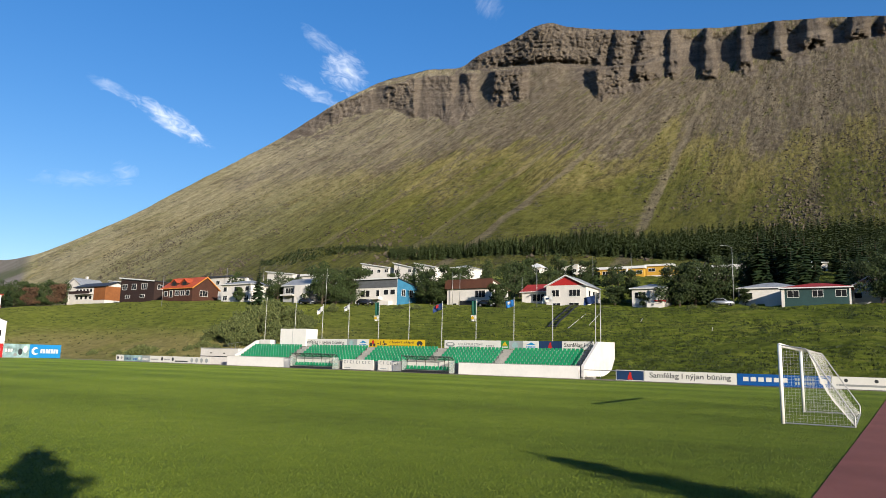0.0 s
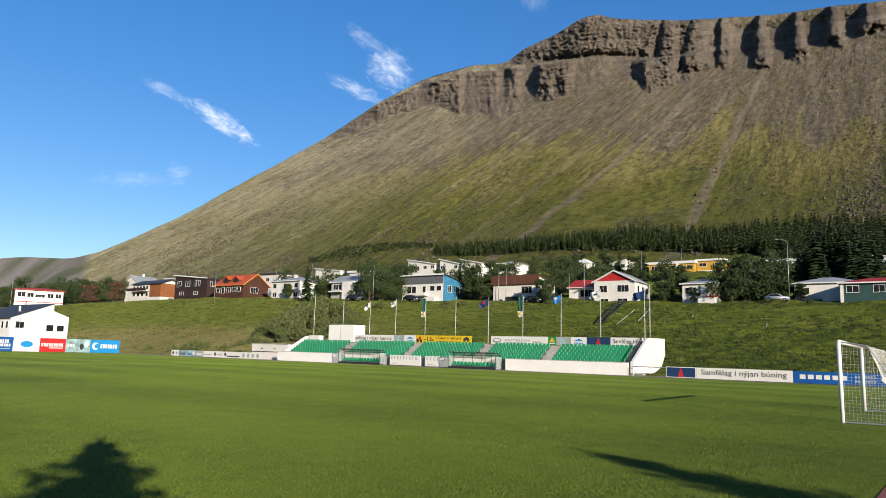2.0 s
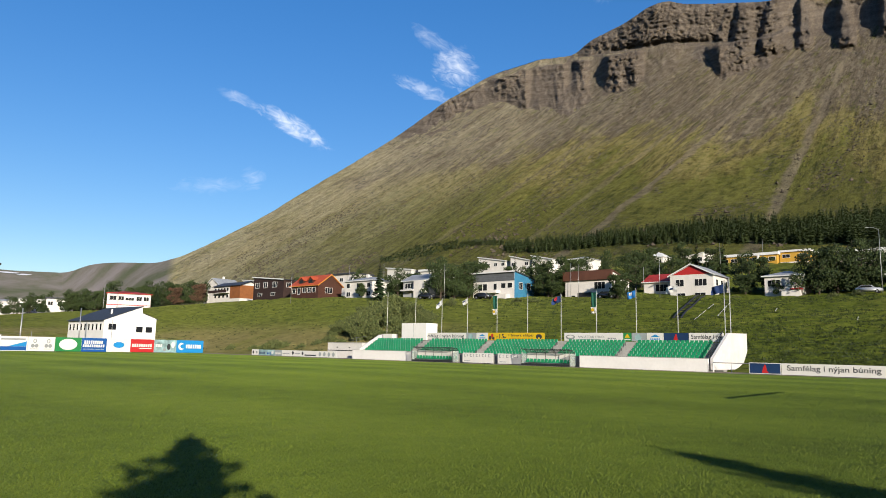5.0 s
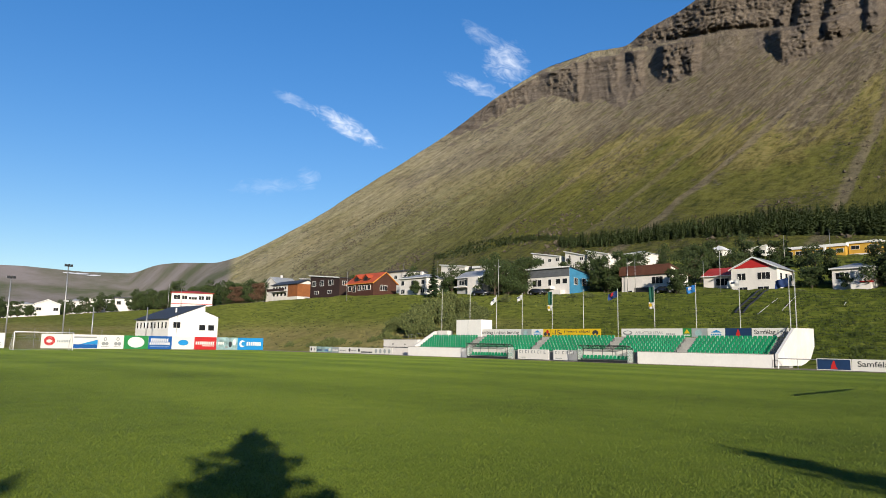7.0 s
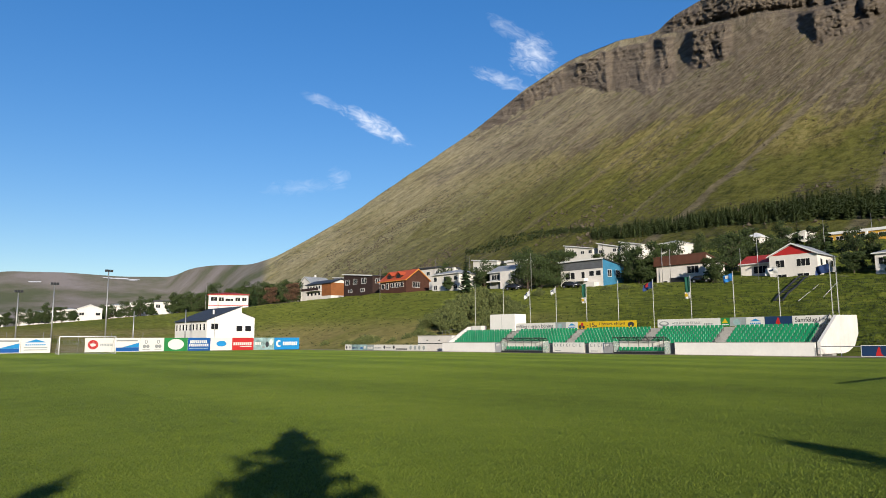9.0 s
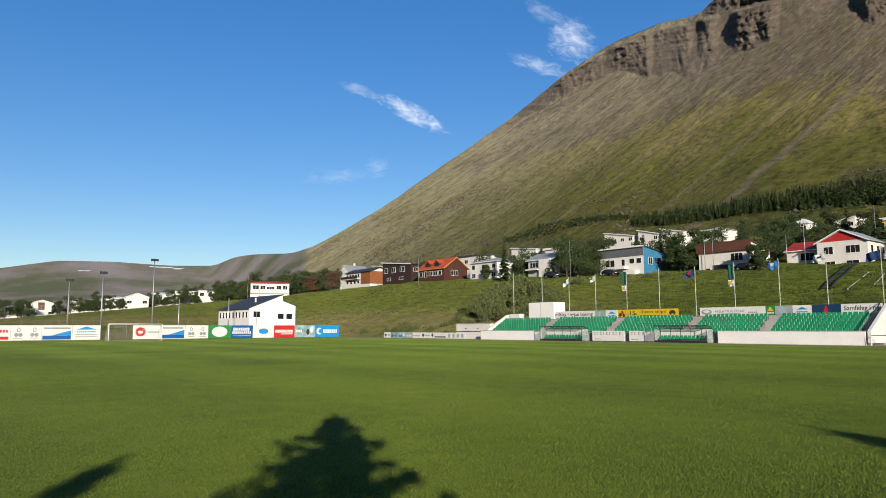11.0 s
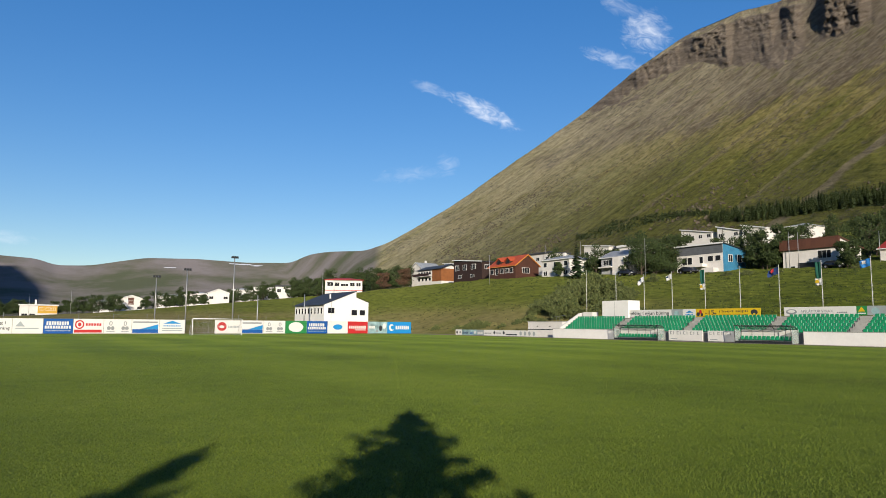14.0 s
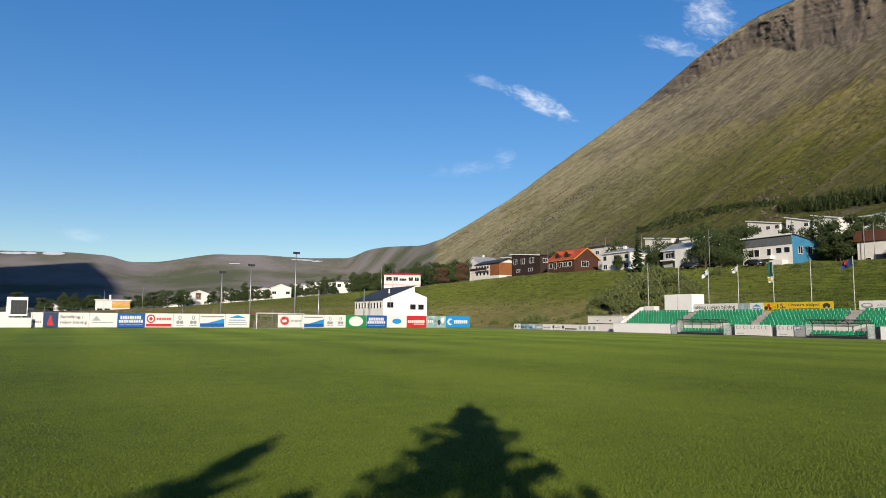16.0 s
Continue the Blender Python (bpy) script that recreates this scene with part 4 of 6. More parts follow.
end_board(56.52, 60.75, "red_vinyl", "tall red board with white shapes for lettering", [("bars", "white_vinyl", 0.25, 0.95, 3.9, 1.5, 9), ("bars", "white_vinyl", 1.5, 0.65, 3.8, 0.8, 12)])
end_board(60.77, 65.0, "teal_vinyl", "tall photo board in pale teal and white", [("bars", "white_vinyl", 0.3, 1.0, 1.6, 1.5, 3), ("disc", "ink", 2.4, 0.5, 3.1, 1.6), ("disc", "white_vinyl", 3.2, 0.9, 3.9, 2.0), ("disc", "grey_ink", 1.7, 0.3, 2.3, 0.8)])
end_board(65.02, 70.4, "sky_vinyl", "tall bright blue board with a white emblem", [("disc", "white_vinyl", 0.35, 0.55, 1.55, 1.85), ("disc", "sky_vinyl", 0.75, 0.8, 1.7, 1.6, 1), ("bar", "white_vinyl", 0.6, 1.12, 1.35, 1.3), ("bars", "white_vinyl", 1.85, 0.85, 5.0, 1.55, 7)])


def ball_fence():
    """Wire ball-stop fence behind the boards at the far end."""
    f = thing("wire_fence", "thin grey wire ball-stop fence on posts", "fence", -123.2, 0, 0)
    for i in range(12):
        part("post", a_rod((0, -14 + i * 5, 0), (0, -14 + i * 5, 3.2), 0.035, n=6), "steel", f)
    bm = bmesh.new()
    for j in range(9):
        rod(bm, (0, -14, 0.2 + j * 0.36), (0, 41, 0.2 + j * 0.36), 0.006, n=3)
    part("wire", bm, "steel", f)


ball_fence()


# ---------- the stand ----------
def seat_mesh():
    bm = bmesh.new()
    box(bm, -0.21, 0.21, -0.19, 0.2, 0.0, 0.05)
    prism(bm, [(0.14, 0.03), (0.19, 0.03), (0.25, 0.4), (0.205, 0.42)], "x", -0.21, 0.21)
    bmesh.ops.bevel(bm, geom=[e for e in bm.edges if abs((e.verts[0].co - e.verts[1].co).x) < 0.01], offset=0.02, segments=1, affect="EDGES")
    me = bpy.data.meshes.new("seat")
    bm.to_mesh(me)
    bm.free()
    me.materials.append(M["seat"])
    return me


ROW_D, ROW_H, ROWS_N, FRONT_Y, FRONT_Z = 0.5, 0.31, 6, 71.75, 1.12


def stand_structure():
    s = thing("grandstand", "concrete terraced grandstand with white front walls", "grandstand")
    for i in range(ROWS_N):
        part("terrace_step", a_box(-79.0, -26.4, FRONT_Y - 0.3 + i * ROW_D, FRONT_Y + 0.2 + (i + (1 if i < ROWS_N - 1 else 2.2)) * ROW_D - 0.2, -0.1, FRONT_Z + i * ROW_H), "concrete", s, "grey concrete step")
    for x0, x1 in ((-80.3, -67.7), (-41.4, -26.7)):
        part("front_wall", a_box(x0, x1, 70.95, 71.15, 0, 1.3), "white", s, "smooth white front wall")
        part("coping", a_box(x0 - 0.03, x1 + 0.03, 70.92, 71.2, 1.302, 1.36), "concrete", s)
    for x0, x1, n in ((-58.7, -53.75, 9), (-53.0, -48.7, 7)):
        p = part("front_panel", a_box(x0, x1, 70.9, 71.0, 0.08, 1.32), "white_vinyl", s, "white panel with grey print")
        for k in range(n):
            xa = x0 + 0.25 + k * (x1 - x0 - 0.5) / n
            bm = a_box(xa, xa + 0.09, 70.89, 70.9, 0.82, 1.18)
            if k % 2 == 0:
                box(bm, xa + 0.09, xa + 0.3, 70.89, 70.9, 1.12, 1.18)
                box(bm, xa + 0.09, xa + 0.3, 70.89, 70.9, 0.82, 0.88)
            part("letter_bar", bm, "grey_ink", p)
        part("print", a_box(x0 + 0.3, x0 + 1.3, 70.89, 70.9, 0.25, 0.34), "grey_vinyl", p)
    part("end_wall", a_prism([(71.0, 0.22), (71.0, 1.35), (75.7, 4.02), (81.3, 4.12), (81.3, 2.2), (80.0, 0.9), (77.6, 0.22)], "x", -26.5, -26.2), "white_wall", s, "big white sloping end wall")
    part("end_wall", a_prism([(71.3, 0.1), (71.3, 1.5), (75.4, 3.7), (77.2, 3.9), (77.2, 0.1)], "x", -79.4, -79.1), "white_wall", s, "pale sloping side wall")
    part("back_wall", a_box(-79.0, -26.5, 75.32, 75.5, -0.2, 3.0), "concrete", s)
    b = part("cabin", a_box(-74.0, -69.0, 75.0, 77.4, 2.95, 5.42), "white", s, "plain white commentary box")
    part("cabin_edge", a_box(-71.62, -71.56, 74.985, 75.0, 3.0, 5.4), "grey", b)
    part("block", a_box(-78.6, -76.6, 75.55, 76.8, 2.6, 3.85), "white_wall", s)
    # black rail up the end wall
    bm = bmesh.new()
    for k in range(7):
        yy = 71.4 + k * 0.62
        zz = 1.35 + (yy - 71.0) * 0.565
        rod(bm, (-26.75, yy, zz - 0.55), (-26.75, yy, zz + 0.35), 0.03, n=6)
    rod(bm, (-26.75, 71.2, 1.75), (-26.75, 75.4, 4.2), 0.05, n=6)
    rod(bm, (-26.75, 71.2, 1.3), (-26.75, 75.4, 3.75), 0.05, n=6)
    part("handrail", bm, "dark", s, "black metal handrail")
    for x0 in (-68.1, -56.6, -45.6, -36.6):
        for i in range(ROWS_N):
            z = FRONT_Z + i * ROW_H
            part("aisle_step", a_box(x0 - 0.55, x0 + 0.55, FRONT_Y - 0.28 + i * ROW_D, FRONT_Y + 0.2 + i * ROW_D, z, z + 0.16), "concrete", s, "pale concrete step")
        for i in range(0, ROWS_N, 2):
            z = FRONT_Z + i * ROW_H
            part("rail_post", a_rod((x0 - 0.5, FRONT_Y + i * ROW_D, z), (x0 - 0.5, FRONT_Y + i * ROW_D, z + 0.55), 0.05, n=6), "dark", s)
    bm = bmesh.new()
    rod(bm, (-26.1, 70.6, 0.95), (-22.4, 70.6, 0.95), 0.04, n=6)
    for xx in (-26.1, -24.3, -22.4):
        rod(bm, (xx, 70.6, 0), (xx, 70.6, 0.95), 0.04, n=6)
    part("barrier", bm, "steel", s, "grey tube barrier")


stand_structure()
SEAT = seat_mesh()
for x0, x1 in ((-78.6, -68.8), (-67.4, -57.25), (-55.95, -46.25), (-44.95, -37.25), (-35.95, -27.2)):
    blk = thing("seat_block", "block of bright green plastic stadium seats", "seats", x0, FRONT_Y, FRONT_Z, 0, "seat blocks of the stand")
    n = int((x1 - x0) / 0.5)
    for r in range(ROWS_N):
        part("rail", a_box(0, n * 0.5, 0.02, 0.06, r * ROW_H + 0.002, r * ROW_H + 0.12) if r == 0 else a_box(0, n * 0.5, 0.02 + r * ROW_D, 0.06 + r * ROW_D, r * ROW_H + 0.002, r * ROW_H + 0.12), "steel", blk)
        for i in range(n):
            o = new("seat", SEAT)
            o.parent = blk
            o.matrix_local = pose(0.25 + i * 0.5, r * ROW_D, r * ROW_H + 0.12 + random.uniform(-0.006, 0.006), random.uniform(-1.5, 1.5), 0, random.uniform(-2, 2))

SY, SZ0, SZ1 = 75.22, 3.0, 4.02
for x0, x1, base, label, marks in (
    (-69.0, -61.7, "white_vinyl", "white rear board with a dark slogan", [("text", "ink", 0.1, 0.2, 6.9, 0.8, "mfélag í nýjan búning")]),
    (-61.68, -59.9, "grey_vinyl", "grey rear board with pale print", [("disc", "teal_vinyl", 0.4, 0.15, 1.2, 0.85)]),
    (-59.88, -57.9, "white_vinyl", "white rear board with a blue roof emblem", [("tri", "sky_vinyl", 0.4, 0.55, 1.6, 0.85), ("bars", "sky_vinyl", 0.4, 0.25, 1.6, 0.4, 6)]),
    (-57.88, -56.7, "yellow_vinyl", "small yellow and dark board", [("disc", "ink", 0.1, 0.1, 0.6, 0.6), ("disc", "red_vinyl", 0.5, 0.4, 0.9, 0.9), ("disc", "ink", 0.7, 0.1, 1.1, 0.5)]),
    (-56.68, -48.9, "yellow_vinyl", "bright yellow board with a discount slogan", [("text", "ink", 0.2, 0.28, 1.5, 0.85, "-15"), ("bars", "ink", 1.52, 0.3, 1.85, 0.5, 2), ("text", "ink", 2.2, 0.45, 6.1, 0.85, "í hvert skipti"), ("bar", "ink", 2.2, 0.22, 6.1, 0.26), ("disc", "ink", 6.5, 0.2, 7.4, 0.85), ("disc", "yellow_vinyl", 6.8, 0.15, 7.1, 0.45, 1)]),
    (-46.0, -38.1, "white_vinyl", "white rear board with a grey discount slogan", [("disc", "grey_ink", 0.2, 0.2, 1.5, 0.8), ("disc", "white_vinyl", 0.4, 0.4, 1.3, 0.7, 1), ("text", "grey_ink", 1.9, 0.4, 5.5, 0.75, "AFSLÁTTUR STRAX"), ("bars", "grey_vinyl", 1.9, 0.2, 5.0, 0.3, 18), ("bars", "grey_ink", 5.9, 0.3, 7.0, 0.45, 5)]),
    (-38.08, -37.05, "green_vinyl", "green square board with a yellow emblem", [("tri", "yellow_vinyl", 0.15, 0.45, 0.85, 0.95), ("bar", "white_vinyl", 0.1, 0.2, 0.9, 0.32)]),
    (-37.03, -35.2, "grey_vinyl", "grey rear board with pale print", [("disc", "teal_vinyl", 0.4, 0.15, 1.2, 0.85)]),
    (-35.18, -33.2, "white_vinyl", "white rear board with a blue roof emblem", [("tri", "sky_vinyl", 0.4, 0.55, 1.6, 0.85), ("bars", "sky_vinyl", 0.4, 0.25, 1.6, 0.4, 6)]),
    (-33.18, -30.35, "navy", "navy rear board with a red emblem", [("flame", "red_vinyl", 1.1, 0.15, 1.75, 0.9)]),
    (-30.33, -26.55, "white_vinyl", "white rear board with a dark slogan", [("text", "ink", 0.25, 0.22, 3.6, 0.85, "Samfélag í nýj")]),
):
    hoarding(x0, SY, SZ0, 0, x1 - x0, SZ1 - SZ0, base, label, marks, "boards behind the seats", posts=False)


def dugout(x0, x1):
    d = thing("dugout", "glazed team shelter with a green bench", "dugout", x0, 69.6, 0, 0, "dugouts before the stand")
    w = x1 - x0
    for k in range(6):
        xx = w * k / 5
        bm = bmesh.new()
        rod(bm, (xx, 1.2, 0), (xx, 1.2, 1.55), 0.03, n=6)
        rod(bm, (xx, 1.2, 1.55), (xx, 0.7, 1.85), 0.03, n=6)
        rod(bm, (xx, 0.7, 1.85), (xx, -0.1, 1.95), 0.03, n=6)
        if k in (0, 5):
            rod(bm, (xx, 0.0, 0), (xx, -0.1, 1.95), 0.035, n=6)
        part("frame", bm, "dark", d, "dark metal frame")
    bm = bmesh.new()
    for yy, zz in ((1.2, 1.55), (0.7, 1.85), (-0.1, 1.95)):
        rod(bm, (0, yy, zz), (w, yy, zz), 0.025, n=6)
    part("rail", bm, "dark", d)
    part("roof", a_prism([(1.2, 1.56), (0.7, 1.87), (-0.12, 1.97), (-0.12, 1.99), (0.72, 1.89), (1.22, 1.575)], "x", 0, w), "plastic", d, "clear greenish plastic roof")
    part("back_panel", a_box(0, w, 1.2, 1.22, 0.55, 1.5), "white_vinyl", d)
    part("kick_board", a_box(0, w, -0.02, 0.02, 0.02, 0.26), "dark", d)
    part("end_panel", a_box(w + 0.04, w + 0.06, 0.0, 1.2, 0.1, 1.5), "plastic", d)
    part("end_panel", a_box(-0.06, -0.04, 0.0, 1.2, 0.1, 1.5), "plastic", d)
    for i in range(int(w / 0.52)):
        o = new("seat", SEAT)
        o.parent = d
        o.matrix_local = pose(0.3 + i * 0.52, 0.75, 0.4)
    part("bench_rail", a_box(0.1, w - 0.1, 0.7, 0.78, 0.28, 0.395), "steel", d)
    for xx in (0.3, w / 2, w - 0.3):
        part("bench_leg", a_box(xx - 0.03, xx + 0.03, 0.7, 0.78, 0, 0.28), "steel", d)


dugout(-66.6, -59.3)
dugout(-48.5, -41.9)


def low_hut():
    h = thing("store_hut", "low white concrete store with two dark vents", "hut", -88.6, 73.0, 0)
    part("wall", a_box(0, 8.2, 0, 3, -0.2, 2.35), "white_wall", h)
    part("band", a_box(-0.02, 8.22, -0.03, -0.002, 1.12, 1.24), "dark", h, "dark horizontal gap")
    part("roof", a_box(-0.08, 8.28, -0.08, 3.08, 2.352, 2.45), "concrete", h)
    for xx in (2.2, 5.1):
        part("vent", a_box(xx, xx + 0.35, -0.03, -0.002, 1.6, 1.75), "dark", h)
    bm = bmesh.new()
    for xx in (5.9, 6.7, 7.5):
        rod(bm, (xx, 0.1, 2.45), (xx, 0.1, 3.1), 0.02, n=5)
    rod(bm, (5.9, 0.1, 3.1), (9.0, 0.1, 3.4), 0.02, n=5)
    part("rail", bm, "steel", h)


low_hut()


# ---------- flagpoles ----------
def cloth(bm, w, h, amp, droop, seed):
    rng = random.Random(seed)
    ph = rng.uniform(0, 6)
    n, m = 12, 8
    rows = [[bm.verts.new((-w * i / n * (1 - droop * 0.35), amp * math.sin(i * 0.9 + ph + j * 0.25) * (i / n) + 0.05 * math.sin(j), -h * j / m - droop * w * (i / n) ** 1.3)) for i in range(n + 1)] for j in range(m + 1)]
    for j in range(m):
        for i in range(n):
            bm.faces.new((rows[j][i], rows[j + 1][i], rows[j + 1][i + 1], rows[j][i + 1]))
    return bm


POLE_Y = 79.5
FLAGS = [(-81.8, 10.5, None), (-75.5, 10.1, None), (-70.0, 9.15, "white"), (-65.0, 9.25, "white2"), (-59.6, 9.45, "banner"), (-54.4, 9.35, None), (-49.1, 9.15, "navy"), (-43.9, 9.35, "banner"), (-38.5, 9.4, "blue"), (-33.3, 9.8, "sponsor"), (-27.9, 9.65, "blue2"), (-27.3, 10.15, None)]
for i, (x, top, flag) in enumerate(FLAGS):
    x, top = x, 1.74 + (top - 1.74) * POLE_Y / 79
    zb = ground_height(x, POLE_Y)
    p = thing("flagpole", "slim white flagpole" + (" with a hanging flag" if flag else " without a flag"), "flagpole", x, POLE_Y, zb, 0, "flagpoles behind the stand")
    h = top - zb
    part("pole", a_rod((0, 0, -0.3), (0, 0, h), 0.038, 0.026, n=8), "pole", p, "", True)
    part("finial", a_rod((0, 0, h), (0, 0, h + 0.12), 0.05, 0.03, n=8), "pole", p)
    part("halyard", a_rod((0.07, 0, 0.6), (0.06, 0, h - 0.1), 0.008, n=3), "pole", p)
    if flag == "banner":
        f = part("flag", cloth(bmesh.new(), 0.75, 1.9, 0.12, 0.05, i), "flag_green", p, "dark green hanging banner")
        e = part("flag_square", cloth(bmesh.new(), 0.82, 0.78, 0.12, 0.05, i), "flag_white", f, "white square with a yellow emblem")
        e.location = (0.02, -0.03, -1.88)
        y = part("emblem", a_prism([(-0.62, -0.55), (-0.2, -0.55), (-0.2, -0.3), (-0.4, -0.12), (-0.62, -0.3)], "y", -0.2, -0.17), "yellow_vinyl", f)
        y.location = (0, 0, -1.88)
    elif flag:
        col, w, hh, dr = {"white": ("flag_white", 1.25, 0.75, 0.55), "white2": ("flag_white", 1.15, 0.7, 0.4), "navy": ("flag_navy", 1.5, 0.85, 0.3), "blue": ("flag_blue", 1.25, 0.85, 0.25), "sponsor": ("flag_white", 1.45, 0.75, 0.15), "blue2": ("flag_navy", 1.5, 0.9, 0.2)}[flag]
        f = part("flag", cloth(bmesh.new(), w, hh, 0.16, dr, i), col, p, "small waving cloth flag", True)
        if flag == "navy":
            e = part("emblem", cloth(bmesh.new(), 0.4, 0.45, 0.05, 0.3, i), "red_vinyl", f)
            e.location = (-0.5, -0.14, -0.2)
        elif flag == "blue":
            e = part("emblem", cloth(bmesh.new(), 0.45, 0.35, 0.05, 0.2, i), "flag_white", f)
            e.location = (-0.4, -0.16, -0.25)
        elif flag != "blue2":
            e = part("emblem", cloth(bmesh.new(), 0.5, 0.2, 0.05, dr, i), "navy", f)
            e.location = (-0.35, -0.16, -0.3)
        f.location = (-0.04, 0, h - 0.12)
    if flag == "banner":
        f.location = (-0.04, 0, h - 0.1)


# ---------- houses ----------
def window_at(parent, face, u, z, w, h, plane, frame_mat="trim", panes=2):
    """A window on a wall: face 'front' (looks along -y) or 'side' (looks along +x). plane: the wall's place."""
    t = 0.07
    if face == "front":
        f = part("window", box(box(box(box(bmesh.new(), u - t, u + w + t, plane - 0.06, plane, z - t, z), u - t, u + w + t, plane - 0.06, plane, z + h, z + h + t), u - t, u, plane - 0.06, plane, z, z + h), u + w, u + w + t, plane - 0.06, plane, z, z + h), frame_mat, parent)
        part("pane", a_box(u, u + w, plane - 0.02, plane - 0.004, z, z + h), "glass", f)
        for k in range(1, panes):
            part("mullion", a_box(u + w * k / panes - 0.03, u + w * k / panes + 0.03, plane - 0.05, plane - 0.021, z, z + h), frame_mat, f)
    else:
        f = part("window", box(box(box(box(bmesh.new(), plane, plane + 0.06, u - t, u + w + t, z - t, z), plane, plane + 0.06, u - t, u + w + t, z + h, z + h + t), plane, plane + 0.06, u - t, u, z, z + h), plane, plane + 0.06, u + w, u + w + t, z, z + h), frame_mat, parent)
        part("pane", a_box(plane + 0.004, plane + 0.02, u, u + w, z, z + h), "glass", f)
        for k in range(1, panes):
            part("mullion", a_box(plane + 0.021, plane + 0.05, u + w * k / panes - 0.03, u + w * k / panes + 0.03, z, z + h), frame_mat, f)
    return f


def slab(bm, quad, t):
    """A sheet of thickness t below four corners."""
    top = [bm.verts.new(p) for p in quad]
    low = [bm.verts.new((p[0], p[1], p[2] - t)) for p in quad]
    bm.faces.new(top), bm.faces.new(low[::-1])
    for i in range(4):
        j = (i + 1) % 4
        bm.faces.new((top[i], low[i], low[j], top[j]))
    return bm


def house(name, label, x, y, z, rz, w, d, eave, top, roof, wall, roof_mat, front=(), side=(), side_wall=None, fascia="trim", extras=(), deep=3.0, chimney=None):
    """Local x along the front, y into the house; front and side: windows as (u, z, w, h)."""
    h = thing(name, label, "house", x, y, z, rz)
    o, t = 0.45, 0.16
    if roof == "gable_y":
        part("wall", a_prism([(0, -deep), (w, -deep), (w, eave), (w / 2, top - 0.1), (0, eave)], "y", 0, d), wall, h)
        k = (top - eave) / (w / 2)
        a = slab(slab(bmesh.new(), [(-o, -o, eave - o * k + t), (w / 2, -o, top + t), (w / 2, d + o, top + t), (-o, d + o, eave - o * k + t)], t), [(w / 2, -o, top + t), (w + o, -o, eave - o * k + t), (w + o, d + o, eave - o * k + t), (w / 2, d + o, top + t)], t)
        r = part("roof", a, roof_mat, h)
        part("bargeboard", a_prism([(-o, eave - o * k - 0.08), (w / 2, top - 0.08), (w + o, eave - o * k - 0.08), (w + o, eave - o * k + t + 0.01), (w / 2, top + t + 0.01), (-o, eave - o * k + t + 0.01)], "y", -o - 0.05, -o - 0.002), fascia, r)
    elif roof == "gable_x":
        part("wall", a_prism([(0, -deep), (d, -deep), (d, eave), (d / 2, top - 0.1), (0, eave)], "x", 0, w), wall, h)
        k = (top - eave) / (d / 2)
        a = slab(slab(bmesh.new(), [(-o, -o, eave - o * k + t), (w + o, -o, eave - o * k + t), (w + o, d / 2, top + t), (-o, d / 2, top + t)], t), [(-o, d / 2, top + t), (w + o, d / 2, top + t), (w + o, d + o, eave - o * k + t), (-o, d + o, eave - o * k + t)], t)
        r = part("roof", a, roof_mat, h)
        part("bargeboard", a_prism([(-o, eave - o * k - 0.12), (d / 2, top - 0.12), (d + o, eave - o * k - 0.12), (d + o, eave - o * k + t + 0.02), (d / 2, top + t + 0.02), (-o, eave - o * k + t + 0.02)], "x", w + o + 0.002, w + o + 0.06), fascia, r)
        part("gutter", a_box(-o, w + o, -o - 0.1, -o - 0.002, eave - o * k - 0.02, eave - o * k + t), fascia, r)
    elif roof == "hip":
        part("wall", a_box(0, w, 0, d, -deep, eave), wall, h)
        bm = bmesh.new()
        e = min(w, d) / 2
        lo = [bm.verts.new(p) for p in ((-o, -o, eave + 0.005), (w + o, -o, eave + 0.005), (w + o, d + o, eave + 0.005), (-o, d + o, eave + 0.005))]
        lo2 = [bm.verts.new((v.co.x, v.co.y, eave + 0.2)) for v in lo]
        hi = [bm.verts.new((e if w >= d else w / 2, d / 2 if w >= d else e, top)), bm.verts.new((w - e + 0.01 if w >= d else w / 2, d / 2 + 0.01 if w >= d else d - e + 0.02, top))]
        bm.faces.new(lo[::-1])
        for i in range(4):
            bm.faces.new((lo[i], lo[(i + 1) % 4], lo2[(i + 1) % 4], lo2[i]))
        if w >= d:
            bm.faces.new((lo2[0], lo2[1], hi[1], hi[0])), bm.faces.new((lo2[1], lo2[2], hi[1])), bm.faces.new((lo2[2], lo2[3], hi[0], hi[1])), bm.faces.new((lo2[3], lo2[0], hi[0]))
        else:
            bm.faces.new((lo2[0], lo2[1], hi[0])), bm.faces.new((lo2[1], lo2[2], hi[1], hi[0])), bm.faces.new((lo2[2], lo2[3], hi[1])), bm.faces.new((lo2[3], lo2[0], hi[0], hi[1]))
        r = part("roof", bm, roof_mat, h)
        part("fascia", a_box(-o - 0.03, w + o + 0.03, -o - 0.05, -o - 0.002, eave, eave + 0.22), fascia, r)
    elif roof in ("mono_back", "mono_right", "mono_left"):
        hl, hr = {"mono_back": (eave, eave), "mono_right": (eave, top), "mono_left": (top, eave)}[roof]
        if roof == "mono_back":
            part("wall", a_prism([(0, -deep), (d, -deep), (d, eave), (0, top)], "x", 0, w), wall, h)
            q = [(-o, -o, top + 0.05 + t), (w + o, -o, top + 0.05 + t), (w + o, d + o, eave + t), (-o, d + o, eave + t)]
        else:
            part("wall", a_prism([(0, -deep), (w, -deep), (w, hr), (0, hl)], "y", 0, d), wall, h)
            q = [(-o, -o, hl + t), (w + o, -o, hr + t), (w + o, d + o, hr + t), (-o, d + o, hl + t)]
        r = part("roof", slab(bmesh.new(), q, t), roof_mat, h)
